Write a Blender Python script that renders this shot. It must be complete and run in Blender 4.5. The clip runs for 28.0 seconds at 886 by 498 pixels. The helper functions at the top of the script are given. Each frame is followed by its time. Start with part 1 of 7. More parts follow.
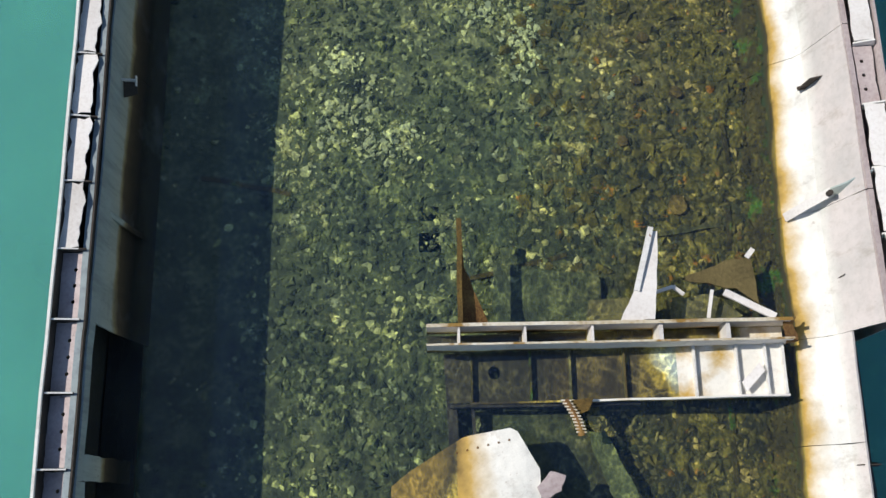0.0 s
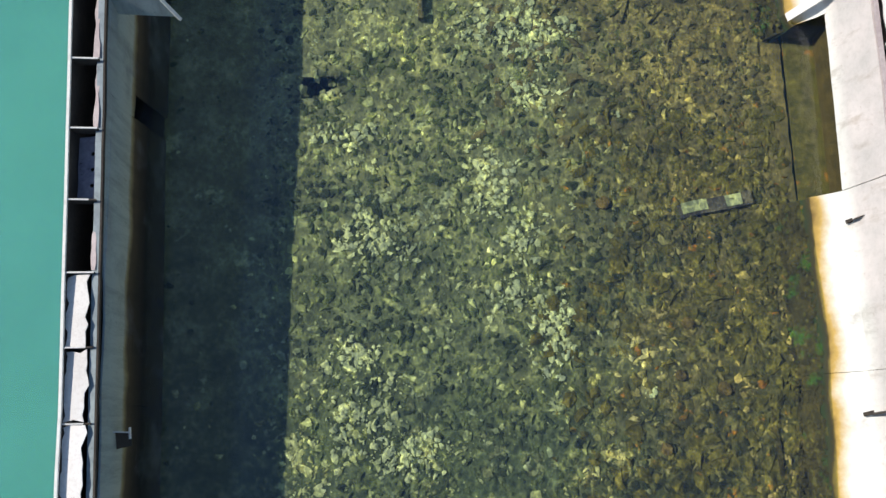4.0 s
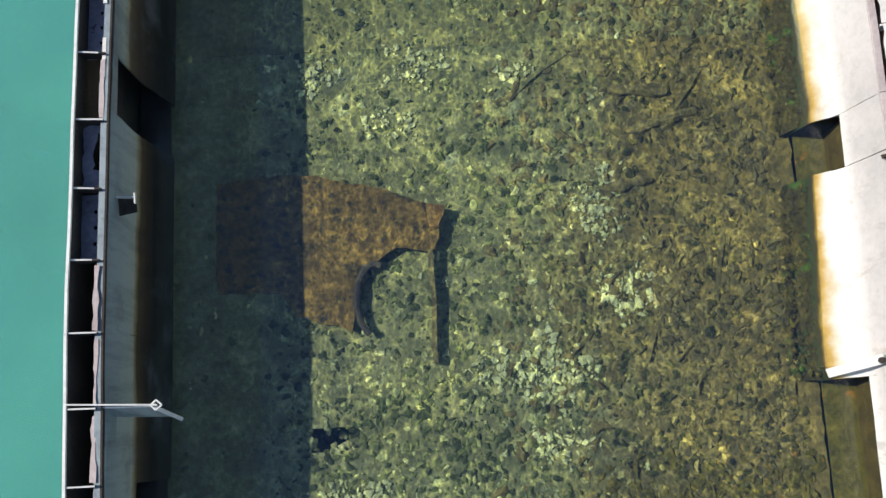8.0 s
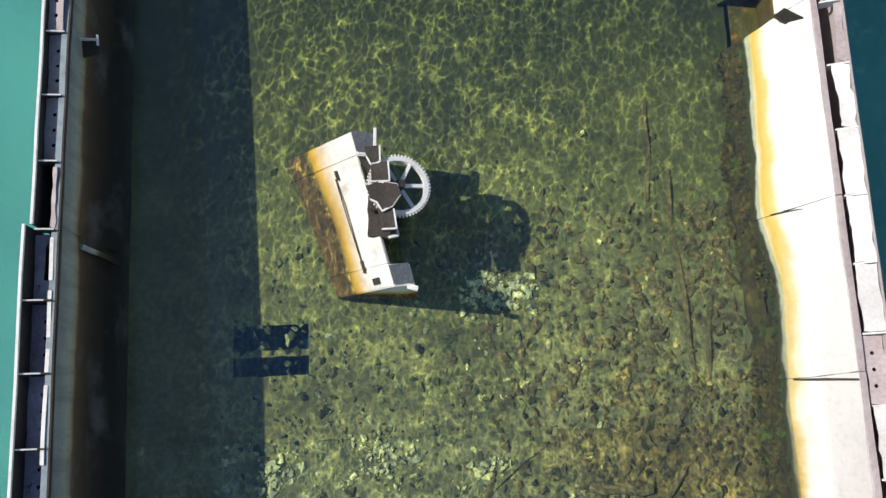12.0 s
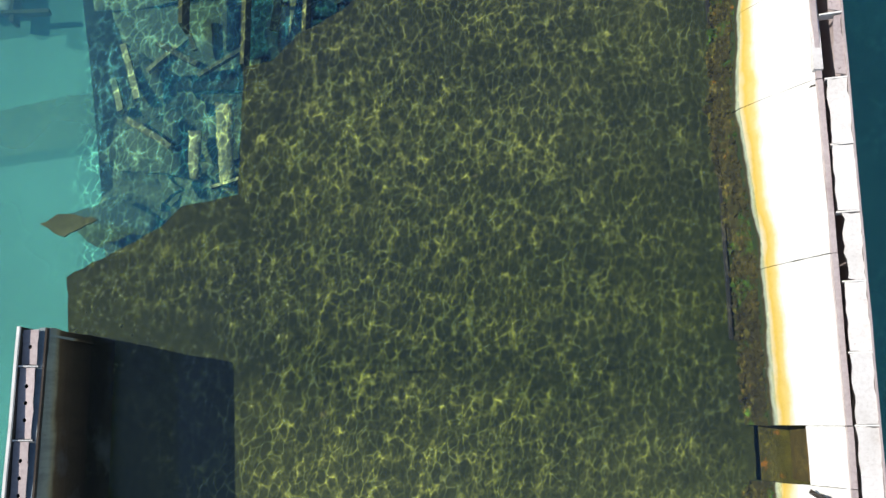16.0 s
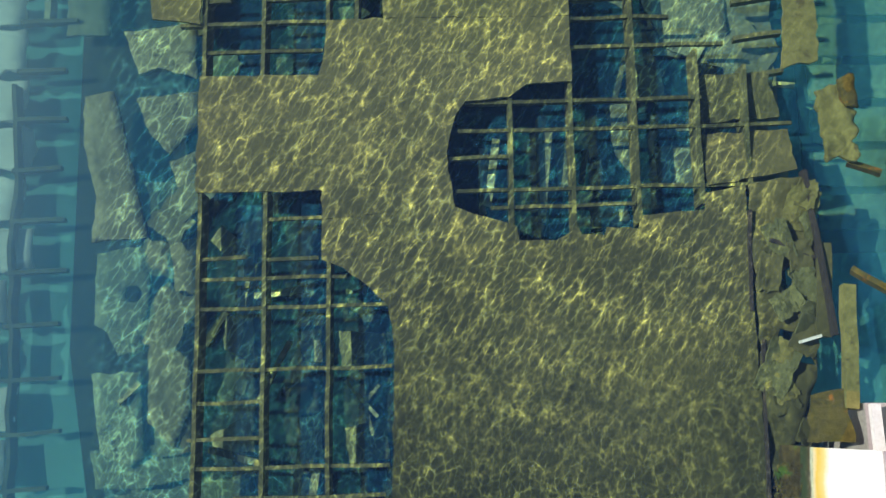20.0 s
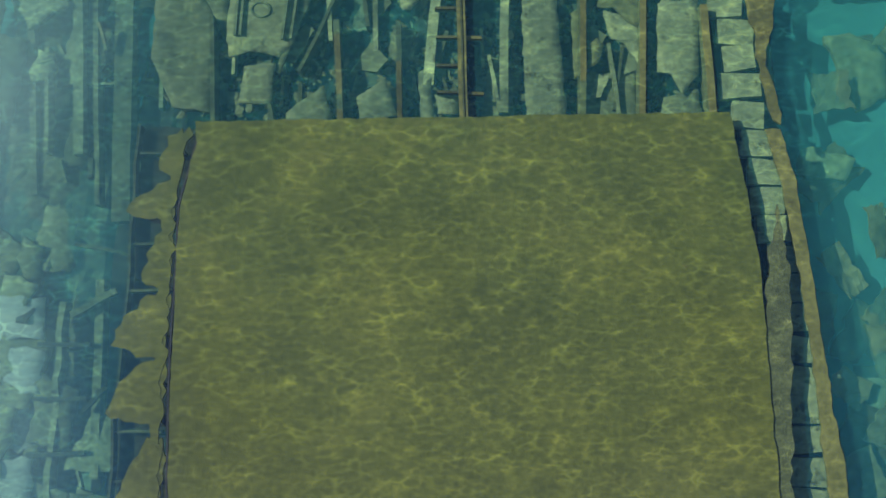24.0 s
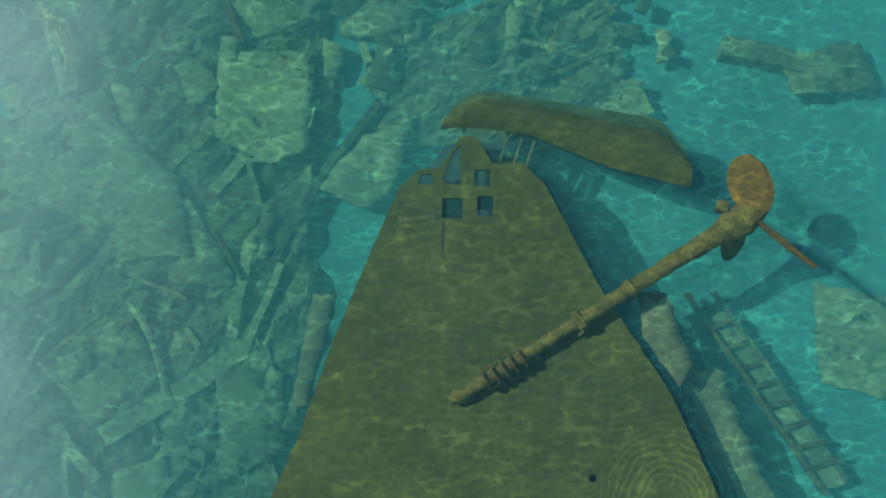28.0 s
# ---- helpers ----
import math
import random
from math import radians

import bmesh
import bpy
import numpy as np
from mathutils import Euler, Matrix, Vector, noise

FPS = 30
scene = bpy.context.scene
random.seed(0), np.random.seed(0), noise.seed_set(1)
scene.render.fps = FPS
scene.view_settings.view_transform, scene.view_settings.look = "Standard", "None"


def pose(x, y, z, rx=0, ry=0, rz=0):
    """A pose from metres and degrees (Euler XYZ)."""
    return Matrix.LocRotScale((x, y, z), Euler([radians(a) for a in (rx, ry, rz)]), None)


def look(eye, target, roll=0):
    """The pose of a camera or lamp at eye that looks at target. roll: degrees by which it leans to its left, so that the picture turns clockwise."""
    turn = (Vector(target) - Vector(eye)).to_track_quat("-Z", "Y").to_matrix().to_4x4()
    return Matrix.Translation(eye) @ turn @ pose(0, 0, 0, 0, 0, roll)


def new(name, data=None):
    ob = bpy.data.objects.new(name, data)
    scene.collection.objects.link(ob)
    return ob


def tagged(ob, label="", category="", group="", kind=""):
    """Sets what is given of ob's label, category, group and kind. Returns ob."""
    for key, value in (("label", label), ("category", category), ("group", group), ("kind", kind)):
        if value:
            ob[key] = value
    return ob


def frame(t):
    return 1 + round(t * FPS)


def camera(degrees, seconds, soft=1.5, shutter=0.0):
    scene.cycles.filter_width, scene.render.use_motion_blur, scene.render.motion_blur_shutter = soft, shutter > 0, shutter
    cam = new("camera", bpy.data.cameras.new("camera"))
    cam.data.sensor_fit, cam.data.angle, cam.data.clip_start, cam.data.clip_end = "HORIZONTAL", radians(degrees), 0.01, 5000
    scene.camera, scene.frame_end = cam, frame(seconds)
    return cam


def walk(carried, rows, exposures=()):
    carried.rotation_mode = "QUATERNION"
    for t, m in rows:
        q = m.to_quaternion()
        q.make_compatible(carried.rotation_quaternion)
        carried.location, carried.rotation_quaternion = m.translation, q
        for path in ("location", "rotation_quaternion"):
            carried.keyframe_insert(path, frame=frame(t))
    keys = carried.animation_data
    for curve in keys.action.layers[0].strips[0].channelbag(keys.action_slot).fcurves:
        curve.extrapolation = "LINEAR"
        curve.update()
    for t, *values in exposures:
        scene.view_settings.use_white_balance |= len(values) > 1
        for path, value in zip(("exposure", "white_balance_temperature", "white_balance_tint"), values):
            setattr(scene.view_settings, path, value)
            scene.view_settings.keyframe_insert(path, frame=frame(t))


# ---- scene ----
cam = camera(50.4, 28.0)
PATH = [
    (0, (0.553, 0.286, 9.351), (0.574, 0.837, 7.429), 1.1),
    (0.5, (0.51, 0.852, 9.338), (0.532, 1.401, 7.415), 1.2),
    (1, (0.47, 1.414, 9.325), (0.492, 1.929, 7.392), 1.2),
    (1.5, (0.442, 1.967, 9.317), (0.464, 2.462, 7.379), 1.3),
    (2, (0.438, 2.508, 9.323), (0.456, 2.929, 7.368), 1.0),
    (2.5, (0.438, 3.025, 9.329), (0.453, 3.429, 7.37), 0.6),
    (3, (0.425, 3.538, 9.333), (0.442, 3.937, 7.373), 0.1),
    (3.5, (0.394, 4.042, 9.337), (0.415, 4.438, 7.377), 0.7),
    (4, (0.342, 4.521, 9.355), (0.37, 4.909, 7.393), 2.3),
    (4.5, (0.303, 5.017, 9.366), (0.336, 5.404, 7.404), 3.1),
    (6.5, (0.378, 6.916, 9.448), (0.393, 7.301, 7.485), -0.3),
    (7, (0.419, 7.401, 9.476), (0.424, 7.782, 7.513), -1.7),
    (7.5, (0.443, 7.865, 9.49), (0.443, 8.246, 7.527), -2.6),
    (8, (0.441, 8.35, 9.505), (0.441, 8.73, 7.542), -2.6),
    (8.5, (0.463, 8.868, 9.518), (0.464, 9.245, 7.554), -2.5),
    (9, (0.508, 9.393, 9.525), (0.51, 9.772, 7.562), -2.4),
    (9.5, (0.576, 9.929, 9.544), (0.58, 10.312, 7.581), -2.2),
    (10, (0.641, 10.46, 9.562), (0.649, 10.841, 7.599), -1.6),
    (10.5, (0.681, 10.982, 9.564), (0.697, 11.364, 7.601), -0.5),
    (11, (0.727, 11.513, 9.588), (0.746, 11.887, 7.623), 0.2),
    (11.5, (0.765, 12.043, 9.595), (0.789, 12.424, 7.632), 0.8),
    (12, (0.797, 12.588, 9.609), (0.825, 12.978, 7.647), 1.5),
    (12.5, (0.808, 13.18, 9.63), (0.842, 13.567, 7.668), 2.5),
    (14.5, (0.958, 15.618, 9.605), (0.98, 15.977, 7.638), 2.8),
    (15, (0.998, 16.204, 9.613), (1.014, 16.559, 7.644), 1.7),
    (15.5, (1.033, 16.803, 9.624), (1.043, 17.156, 7.656), 0.8),
    (16, (1.052, 17.432, 9.624), (1.052, 17.781, 7.654), -0.7),
    (16.5, (1.025, 18.049, 9.63), (1.024, 18.397, 7.661), -0.9),
    (17, (0.953, 18.676, 9.647), (0.957, 19.021, 7.677), 0.1),
    (17.5, (0.873, 19.294, 9.649), (0.885, 19.639, 7.679), 1.3),
    (18, (0.817, 19.976, 9.65), (0.832, 20.318, 7.68), 1.7),
    (18.5, (0.787, 20.724, 9.639), (0.802, 21.058, 7.668), 1.6),
    (19, (0.827, 21.519, 9.62), (0.826, 21.85, 7.648), -1.1),
    (19.5, (0.83, 22.353, 9.616), (0.823, 22.685, 7.644), -2.3),
    (20, (0.799, 23.268, 9.6), (0.792, 23.594, 7.626), -2.4),
    (20.5, (0.754, 24.241, 9.615), (0.75, 24.559, 7.64), -1.8),
    (21, (0.668, 25.27, 9.652), (0.676, 25.576, 7.676), 0.2),
    (21.5, (0.607, 26.298, 9.654), (0.622, 26.598, 7.676), 1.5),
    (23.5, (0.482, 30.356, 9.609), (0.459, 30.648, 7.631), -2.0),
    (24, (0.453, 31.386, 9.596), (0.421, 31.682, 7.618), -3.7),
    (24.5, (0.368, 32.444, 9.585), (0.334, 32.746, 7.608), -4.2),
    (25, (0.202, 33.55, 9.556), (0.183, 33.85, 7.578), -1.7),
    (25.5, (0.058, 34.654, 9.557), (0.05, 34.952, 7.58), 0.2),
    (26, (-0.098, 35.785, 9.515), (-0.091, 36.077, 7.537), 2.9),
    (26.5, (-0.212, 36.91, 9.492), (-0.199, 37.186, 7.511), 4.5),
    (27, (-0.277, 38.04, 9.461), (-0.27, 38.314, 7.48), 3.2),
    (27.5, (-0.311, 39.143, 9.455), (-0.318, 39.417, 7.474), 0.6),
    (28, (-0.362, 40.228, 9.485), (-0.379, 40.495, 7.503), -1.6),
]
walk(cam, [(t, look(*p)) for t, *p in PATH], exposures=((0.0, -0.2), (1.0, -0.1), (2.5, 0.0), (28.0, 0.0)))

# ---- light ----
SUN_DIR = Vector((-0.70, 0.13, 0.72)).normalized()      # from the place to the sun
world = bpy.data.worlds.new("sky")
scene.world = world
world.use_nodes = True
wn = world.node_tree.nodes
sky = wn.new("ShaderNodeTexSky")
sky.sky_type = 'NISHITA'
sky.sun_disc = False
sky.air_density, sky.dust_density, sky.ozone_density = 1.25, 0.3, 3.0
sky.sun_elevation = math.asin(SUN_DIR.z)
sky.sun_rotation = math.atan2(SUN_DIR.x, SUN_DIR.y)
wn["Background"].inputs["Strength"].default_value = 0.105
world.node_tree.links.new(sky.outputs["Color"], wn["Background"].inputs["Color"])
sun_data = bpy.data.lights.new("sun", 'SUN')
sun_data.energy = 4.8
sun_data.angle = radians(0.53)
sun_data.color = (1.0, 0.95, 0.87)
sun = new("sun", sun_data)
sun.matrix_world = look(SUN_DIR * 40, (0, 0, 0))


# ---- materials ----
def nodes_of(name):
    m = bpy.data.materials.new(name)
    m.use_nodes = True
    return m, m.node_tree.nodes, m.node_tree.links


def ramp(nodes, links, source, stops, ease=False):
    r = nodes.new("ShaderNodeValToRGB")
    r.color_ramp.interpolation = 'EASE' if ease else 'LINEAR'
    while len(r.color_ramp.elements) < len(stops):
        r.color_ramp.elements.new(0.5)
    for e, (p, c) in zip(r.color_ramp.elements, stops):
        e.position = p
        e.color = (*c, 1) if len(c) == 3 else c
    links.new(source, r.inputs["Fac"])
    return r.outputs["Color"]


def grain(nodes, links, scale, detail=6.0, rough=0.6, stretch=(1, 1, 1)):
    geo = nodes.new("ShaderNodeNewGeometry")
    mp = nodes.new("ShaderNodeMapping")
    mp.inputs["Scale"].default_value = stretch
    links.new(geo.outputs["Position"], mp.inputs["Vector"])
    n = nodes.new("ShaderNodeTexNoise")
    n.inputs["Scale"].default_value, n.inputs["Detail"].default_value, n.inputs["Roughness"].default_value = scale, detail, rough
    links.new(mp.outputs["Vector"], n.inputs["Vector"])
    return n.outputs["Fac"]


def mix(nodes, links, fac, a, b, mode='MIX'):
    m = nodes.new("ShaderNodeMix")
    m.data_type, m.blend_type = 'RGBA', mode
    for sock, v in ((m.inputs["Factor"], fac), (m.inputs["A"], a), (m.inputs["B"], b)):
        if hasattr(v, "is_output"):
            links.new(v, sock)
        elif isinstance(v, (int, float)):
            sock.default_value = v
        else:
            sock.default_value = (*v, 1)
    return m.outputs["Result"]


def finish(nodes, links, color, rough, bump_src, bump, metal=0.0, dist=0.02):
    b = nodes["Principled BSDF"]
    links.new(color, b.inputs["Base Color"])
    b.inputs["Roughness"].default_value, b.inputs["Metallic"].default_value = rough, metal
    bp = nodes.new("ShaderNodeBump")
    bp.inputs["Strength"].default_value, bp.inputs["Distance"].default_value = bump, dist
    links.new(bump_src, bp.inputs["Height"])
    links.new(bp.outputs["Normal"], b.inputs["Normal"])


def surface(name, dark, base, light, big=1.2, small=14.0, rough=0.85, bump=0.5, spots=None, vary=0.25, stretch=(1, 1, 1)):
    """A weathered surface: broad stains, fine grain, optional spots of another colour, and a tone of its own for each piece."""
    m, n, l = nodes_of(name)
    a = grain(n, l, big, 4, 0.55, stretch)
    f = grain(n, l, small, 8, 0.65, stretch)
    c = ramp(n, l, a, ((0.3, dark), (0.52, base), (0.75, light)))
    c2 = ramp(n, l, f, ((0.28, dark), (0.5, base), (0.72, light)))
    c = mix(n, l, 0.5, c, c2)
    if spots:
        s = ramp(n, l, grain(n, l, spots[1], 5, 0.7), ((spots[2], (0, 0, 0)), (spots[2] + 0.08, (1, 1, 1))))
        c = mix(n, l, s, c, spots[0])
    if vary:
        info = n.new("ShaderNodeObjectInfo")
        tone = ramp(n, l, info.outputs["Random"], ((0, (1 - vary,) * 3), (1, (1 + vary * 0.6,) * 3)))
        c = mix(n, l, 1.0, c, tone, 'MULTIPLY')
    finish(n, l, c, rough, f, bump)
    return m


def tide_paint(name, top, high, salt, under=(0.035, 0.05, 0.012), band=1.0, ochre=(0.48, 0.30, 0.05), bleach=None):
    """Old ship's paint above the sea: bare and bleached high up, salt-white lower, ochre at the tide line, weed below."""
    m, n, l = nodes_of(name)
    geo = n.new("ShaderNodeNewGeometry")
    sep = n.new("ShaderNodeSeparateXYZ")
    l.new(geo.outputs["Position"], sep.inputs["Vector"])
    wob = grain(n, l, 1.6, 5, 0.6)
    fine = grain(n, l, 22, 8, 0.7)
    h = n.new("ShaderNodeMath")
    h.operation = 'MULTIPLY_ADD'
    l.new(wob, h.inputs[0])
    h.inputs[1].default_value = 0.30
    l.new(sep.outputs["Z"], h.inputs[2])
    h2 = n.new("ShaderNodeMapRange")
    h2.inputs["From Min"].default_value, h2.inputs["From Max"].default_value = -0.5, 1.5
    l.new(h.outputs[0], h2.inputs["Value"])
    weed, brown = under, (0.07, 0.042, 0.011)
    at = lambda p: 0.305 + (p - 0.305) * band if p > 0.305 else p
    c = ramp(n, l, h2.outputs["Result"], ((0.0, weed), (0.25, weed), (0.30, brown), (at(0.335), ochre), (at(0.385), salt), (at(0.46), salt), (at(0.53), high), (max(at(0.6), 0.72), top)))
    dry = ramp(n, l, h2.outputs["Result"], ((0.31, (0, 0, 0)), (0.40, (1, 1, 1))))
    only_dry = lambda fac: mix(n, l, 1.0, fac, dry, 'MULTIPLY')
    streak = grain(n, l, 5, 6, 0.7, (1, 1, 0.25))
    c = mix(n, l, only_dry(ramp(n, l, streak, ((0.56, (0, 0, 0)), (0.78, (0.75, 0.75, 0.75))))), c, (0.33, 0.26, 0.2))
    c = mix(n, l, only_dry(ramp(n, l, fine, ((0.62, (0, 0, 0)), (0.72, (0.55, 0.55, 0.55))))), c, (0.24, 0.12, 0.05))
    c = mix(n, l, only_dry(ramp(n, l, wob, ((0.35, (0.35, 0.35, 0.35)), (0.6, (0, 0, 0))))), c, (0.30, 0.31, 0.30))
    c = mix(n, l, 0.3, c, ramp(n, l, grain(n, l, 13, 7, 0.7), ((0.3, (0.6, 0.6, 0.58)), (0.55, (1, 1, 1)))), 'MULTIPLY')
    if bleach:
        # paint that has stayed white, with a broad ochre band above a thin pale crust
        w = n.new("ShaderNodeMapRange")
        w.inputs["From Min"].default_value, w.inputs["From Max"].default_value = bleach
        l.new(sep.outputs["Y"], w.inputs["Value"])
        pale = ramp(n, l, h2.outputs["Result"], ((0.0, weed), (0.25, weed), (0.285, brown), (0.305, (0.62, 0.58, 0.46)), (0.33, (0.62, 0.52, 0.28)), (0.355, (0.62, 0.42, 0.07)), (0.40, (0.68, 0.52, 0.18)), (0.45, (0.80, 0.78, 0.73)), (0.75, (0.76, 0.73, 0.69)), (1.0, (0.80, 0.77, 0.74))))
        pale = mix(n, l, 0.35, pale, ramp(n, l, grain(n, l, 13, 7, 0.7), ((0.3, (0.72, 0.70, 0.66)), (0.5, (1, 1, 1)))), 'MULTIPLY')
        c = mix(n, l, w.outputs["Result"], c, pale)
    finish(n, l, c, 0.75, fine, 0.35)
    return m


def banded_paint(name, stops, wave=0.2):
    """Paint on the shaded side: stains by height above the sea, in wavy bands, with some of the shade in the dark
    tones.
    """
    m, n, l = nodes_of(name)
    geo = n.new("ShaderNodeNewGeometry")
    sep = n.new("ShaderNodeSeparateXYZ")
    l.new(geo.outputs["Position"], sep.inputs["Vector"])
    h = n.new("ShaderNodeMath")
    h.operation = 'MULTIPLY_ADD'
    l.new(grain(n, l, 0.9, 6, 0.6), h.inputs[0])
    h.inputs[1].default_value = wave * 2
    l.new(sep.outputs["Z"], h.inputs[2])
    r = n.new("ShaderNodeMapRange")
    r.inputs["From Min"].default_value, r.inputs["From Max"].default_value = wave, 1.4 + wave
    l.new(h.outputs[0], r.inputs["Value"])
    c = ramp(n, l, r.outputs["Result"], [(z / 1.4, col) for z, col in stops])
    streak = grain(n, l, 7, 6, 0.7, (1, 1, 0.12))
    c = mix(n, l, 0.7, c, ramp(n, l, streak, ((0.34, (0.55, 0.56, 0.58)), (0.55, (1, 1, 1)))), 'MULTIPLY')
    fine = grain(n, l, 24, 8, 0.7)
    c = mix(n, l, ramp(n, l, fine, ((0.60, (0, 0, 0)), (0.72, (0.6, 0.6, 0.6)))), c, (0.06, 0.045, 0.03))
    c = mix(n, l, ramp(n, l, grain(n, l, 1.5, 4, 0.6), ((0.55, (0, 0, 0)), (0.72, (0.55, 0.55, 0.55)))), c, (0.15, 0.165, 0.18))
    finish(n, l, c, 0.75, fine, 0.4)
    return m


PAINT = tide_paint("bleached ship paint", (0.60, 0.54, 0.52), (0.66, 0.60, 0.57), (0.83, 0.80, 0.74), bleach=(11.5, 14.5))
RUST_PAINT = tide_paint("rust-stained paint", (0.62, 0.57, 0.54), (0.70, 0.65, 0.61), (0.80, 0.78, 0.72), (0.20, 0.11, 0.018), 1.25)
WET_PAINT = tide_paint("wet rusty paint", (0.66, 0.62, 0.58), (0.74, 0.70, 0.66), (0.80, 0.77, 0.70), (0.032, 0.023, 0.008), 0.5)
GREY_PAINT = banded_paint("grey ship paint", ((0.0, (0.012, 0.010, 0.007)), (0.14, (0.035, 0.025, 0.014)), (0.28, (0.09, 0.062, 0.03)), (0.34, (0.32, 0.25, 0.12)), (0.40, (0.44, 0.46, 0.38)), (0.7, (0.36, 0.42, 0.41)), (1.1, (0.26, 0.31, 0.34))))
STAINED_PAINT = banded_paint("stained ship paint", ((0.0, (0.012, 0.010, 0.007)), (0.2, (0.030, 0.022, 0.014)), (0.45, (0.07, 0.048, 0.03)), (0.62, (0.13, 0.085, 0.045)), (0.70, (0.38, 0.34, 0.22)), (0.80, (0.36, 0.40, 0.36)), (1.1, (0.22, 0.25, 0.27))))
WINCH_PAINT = tide_paint("winch paint", (0.70, 0.66, 0.63), (0.76, 0.72, 0.68), (0.80, 0.77, 0.70), (0.11, 0.06, 0.014), 2.0, (0.56, 0.34, 0.03))
# bay plates below the rim: blue-grey of their shade put into the colour
SHADED_PLATE = surface("shaded bay plate", (0.16, 0.15, 0.20), (0.30, 0.29, 0.36), (0.46, 0.45, 0.52), 3, 20, 0.8, 0.3, ((0.08, 0.06, 0.06), 9, 0.62), 0.2)
SCABBY = surface("thick rusty growth", (0.03, 0.018, 0.007), (0.12, 0.07, 0.02), (0.36, 0.21, 0.05), 8, 24, 0.95, 1.0, ((0.03, 0.026, 0.012), 9, 0.54), 0.1)
WHITE_PLATE = surface("bleached plate", (0.55, 0.5, 0.46), (0.76, 0.72, 0.68), (0.82, 0.8, 0.78), 2.0, 30, 0.75, 0.25, ((0.25, 0.13, 0.07), 9, 0.68), 0.1)
PINK_PLATE = surface("faded primer plate", (0.32, 0.24, 0.24), (0.50, 0.42, 0.41), (0.62, 0.54, 0.52), 2.5, 26, 0.8, 0.3, ((0.12, 0.07, 0.06), 11, 0.66), 0.15)
RUST = surface("rust", (0.07, 0.03, 0.012), (0.20, 0.10, 0.03), (0.42, 0.26, 0.07), 4, 40, 0.95, 0.8, None, 0.2)
ORANGE = surface("orange growth on steel", (0.045, 0.028, 0.008), (0.12, 0.075, 0.018), (0.26, 0.16, 0.035), 5, 34, 0.95, 1.0, ((0.06, 0.05, 0.02), 16, 0.58), 0.2)
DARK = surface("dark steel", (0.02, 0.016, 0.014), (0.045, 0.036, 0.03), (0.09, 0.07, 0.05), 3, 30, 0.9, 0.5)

def starboard_brown(n, l, c):
    """Brown weed takes over from green towards the starboard side of the hull floor."""
    geo = n.new("ShaderNodeNewGeometry")
    sep = n.new("ShaderNodeSeparateXYZ")
    l.new(geo.outputs["Position"], sep.inputs["Vector"])
    drift = n.new("ShaderNodeMath")
    drift.operation = 'MULTIPLY_ADD'
    l.new(grain(n, l, 1.1, 5, 0.65), drift.inputs[0])
    drift.inputs[1].default_value = 3.2
    l.new(sep.outputs["X"], drift.inputs[2])
    fac = n.new("ShaderNodeMapRange")
    fac.inputs["From Min"].default_value, fac.inputs["From Max"].default_value = 2.8, 4.6
    l.new(drift.outputs[0], fac.inputs["Value"])
    return mix(n, l, 1.0, c, mix(n, l, fac.outputs["Result"], (0.95, 1.0, 1.02), (0.80, 0.64, 0.46)), 'MULTIPLY')


def zoned(name, zones, edge, small, spots, bump=0.6, big=1.1, brown=False):
    """Colour of the ship's bottom that changes along its length: zones of (y, dark, base, light)."""
    m, n, l = nodes_of(name)
    geo = n.new("ShaderNodeNewGeometry")
    sep = n.new("ShaderNodeSeparateXYZ")
    l.new(geo.outputs["Position"], sep.inputs["Vector"])
    drift = n.new("ShaderNodeMath")
    drift.operation = 'MULTIPLY_ADD'
    l.new(grain(n, l, 0.5, 3, 0.6), drift.inputs[0])
    drift.inputs[1].default_value = edge
    l.new(sep.outputs["Y"], drift.inputs[2])
    fac = n.new("ShaderNodeMapRange")
    fac.inputs["From Min"].default_value, fac.inputs["From Max"].default_value = zones[0][0] + edge / 2, zones[-1][0] + edge / 2
    l.new(drift.outputs[0], fac.inputs["Value"])
    span = zones[-1][0] - zones[0][0]
    dark, mid, light = (ramp(n, l, fac.outputs["Result"], [((z[0] - zones[0][0]) / span, z[k]) for z in zones]) for k in (1, 2, 3))
    f = grain(n, l, small, 8, 0.68)
    b = grain(n, l, big, 4, 0.6)
    tone = mix(n, l, 0.5, ramp(n, l, f, ((0.32, (0, 0, 0)), (0.68, (1, 1, 1)))), ramp(n, l, b, ((0.32, (0, 0, 0)), (0.7, (1, 1, 1)))))
    c = mix(n, l, ramp(n, l, tone, ((0.0, (0, 0, 0)), (0.5, (1, 1, 1)))), dark, mid)
    c = mix(n, l, ramp(n, l, tone, ((0.5, (0, 0, 0)), (1.0, (1, 1, 1)))), c, light)
    s = ramp(n, l, grain(n, l, spots[1], 5, 0.7), ((spots[2], (0, 0, 0)), (spots[2] + 0.08, (1, 1, 1))))
    c = mix(n, l, s, c, spots[0])
    if brown:
        c = starboard_brown(n, l, c)
    finish(n, l, c, 0.95, f, bump)
    return m


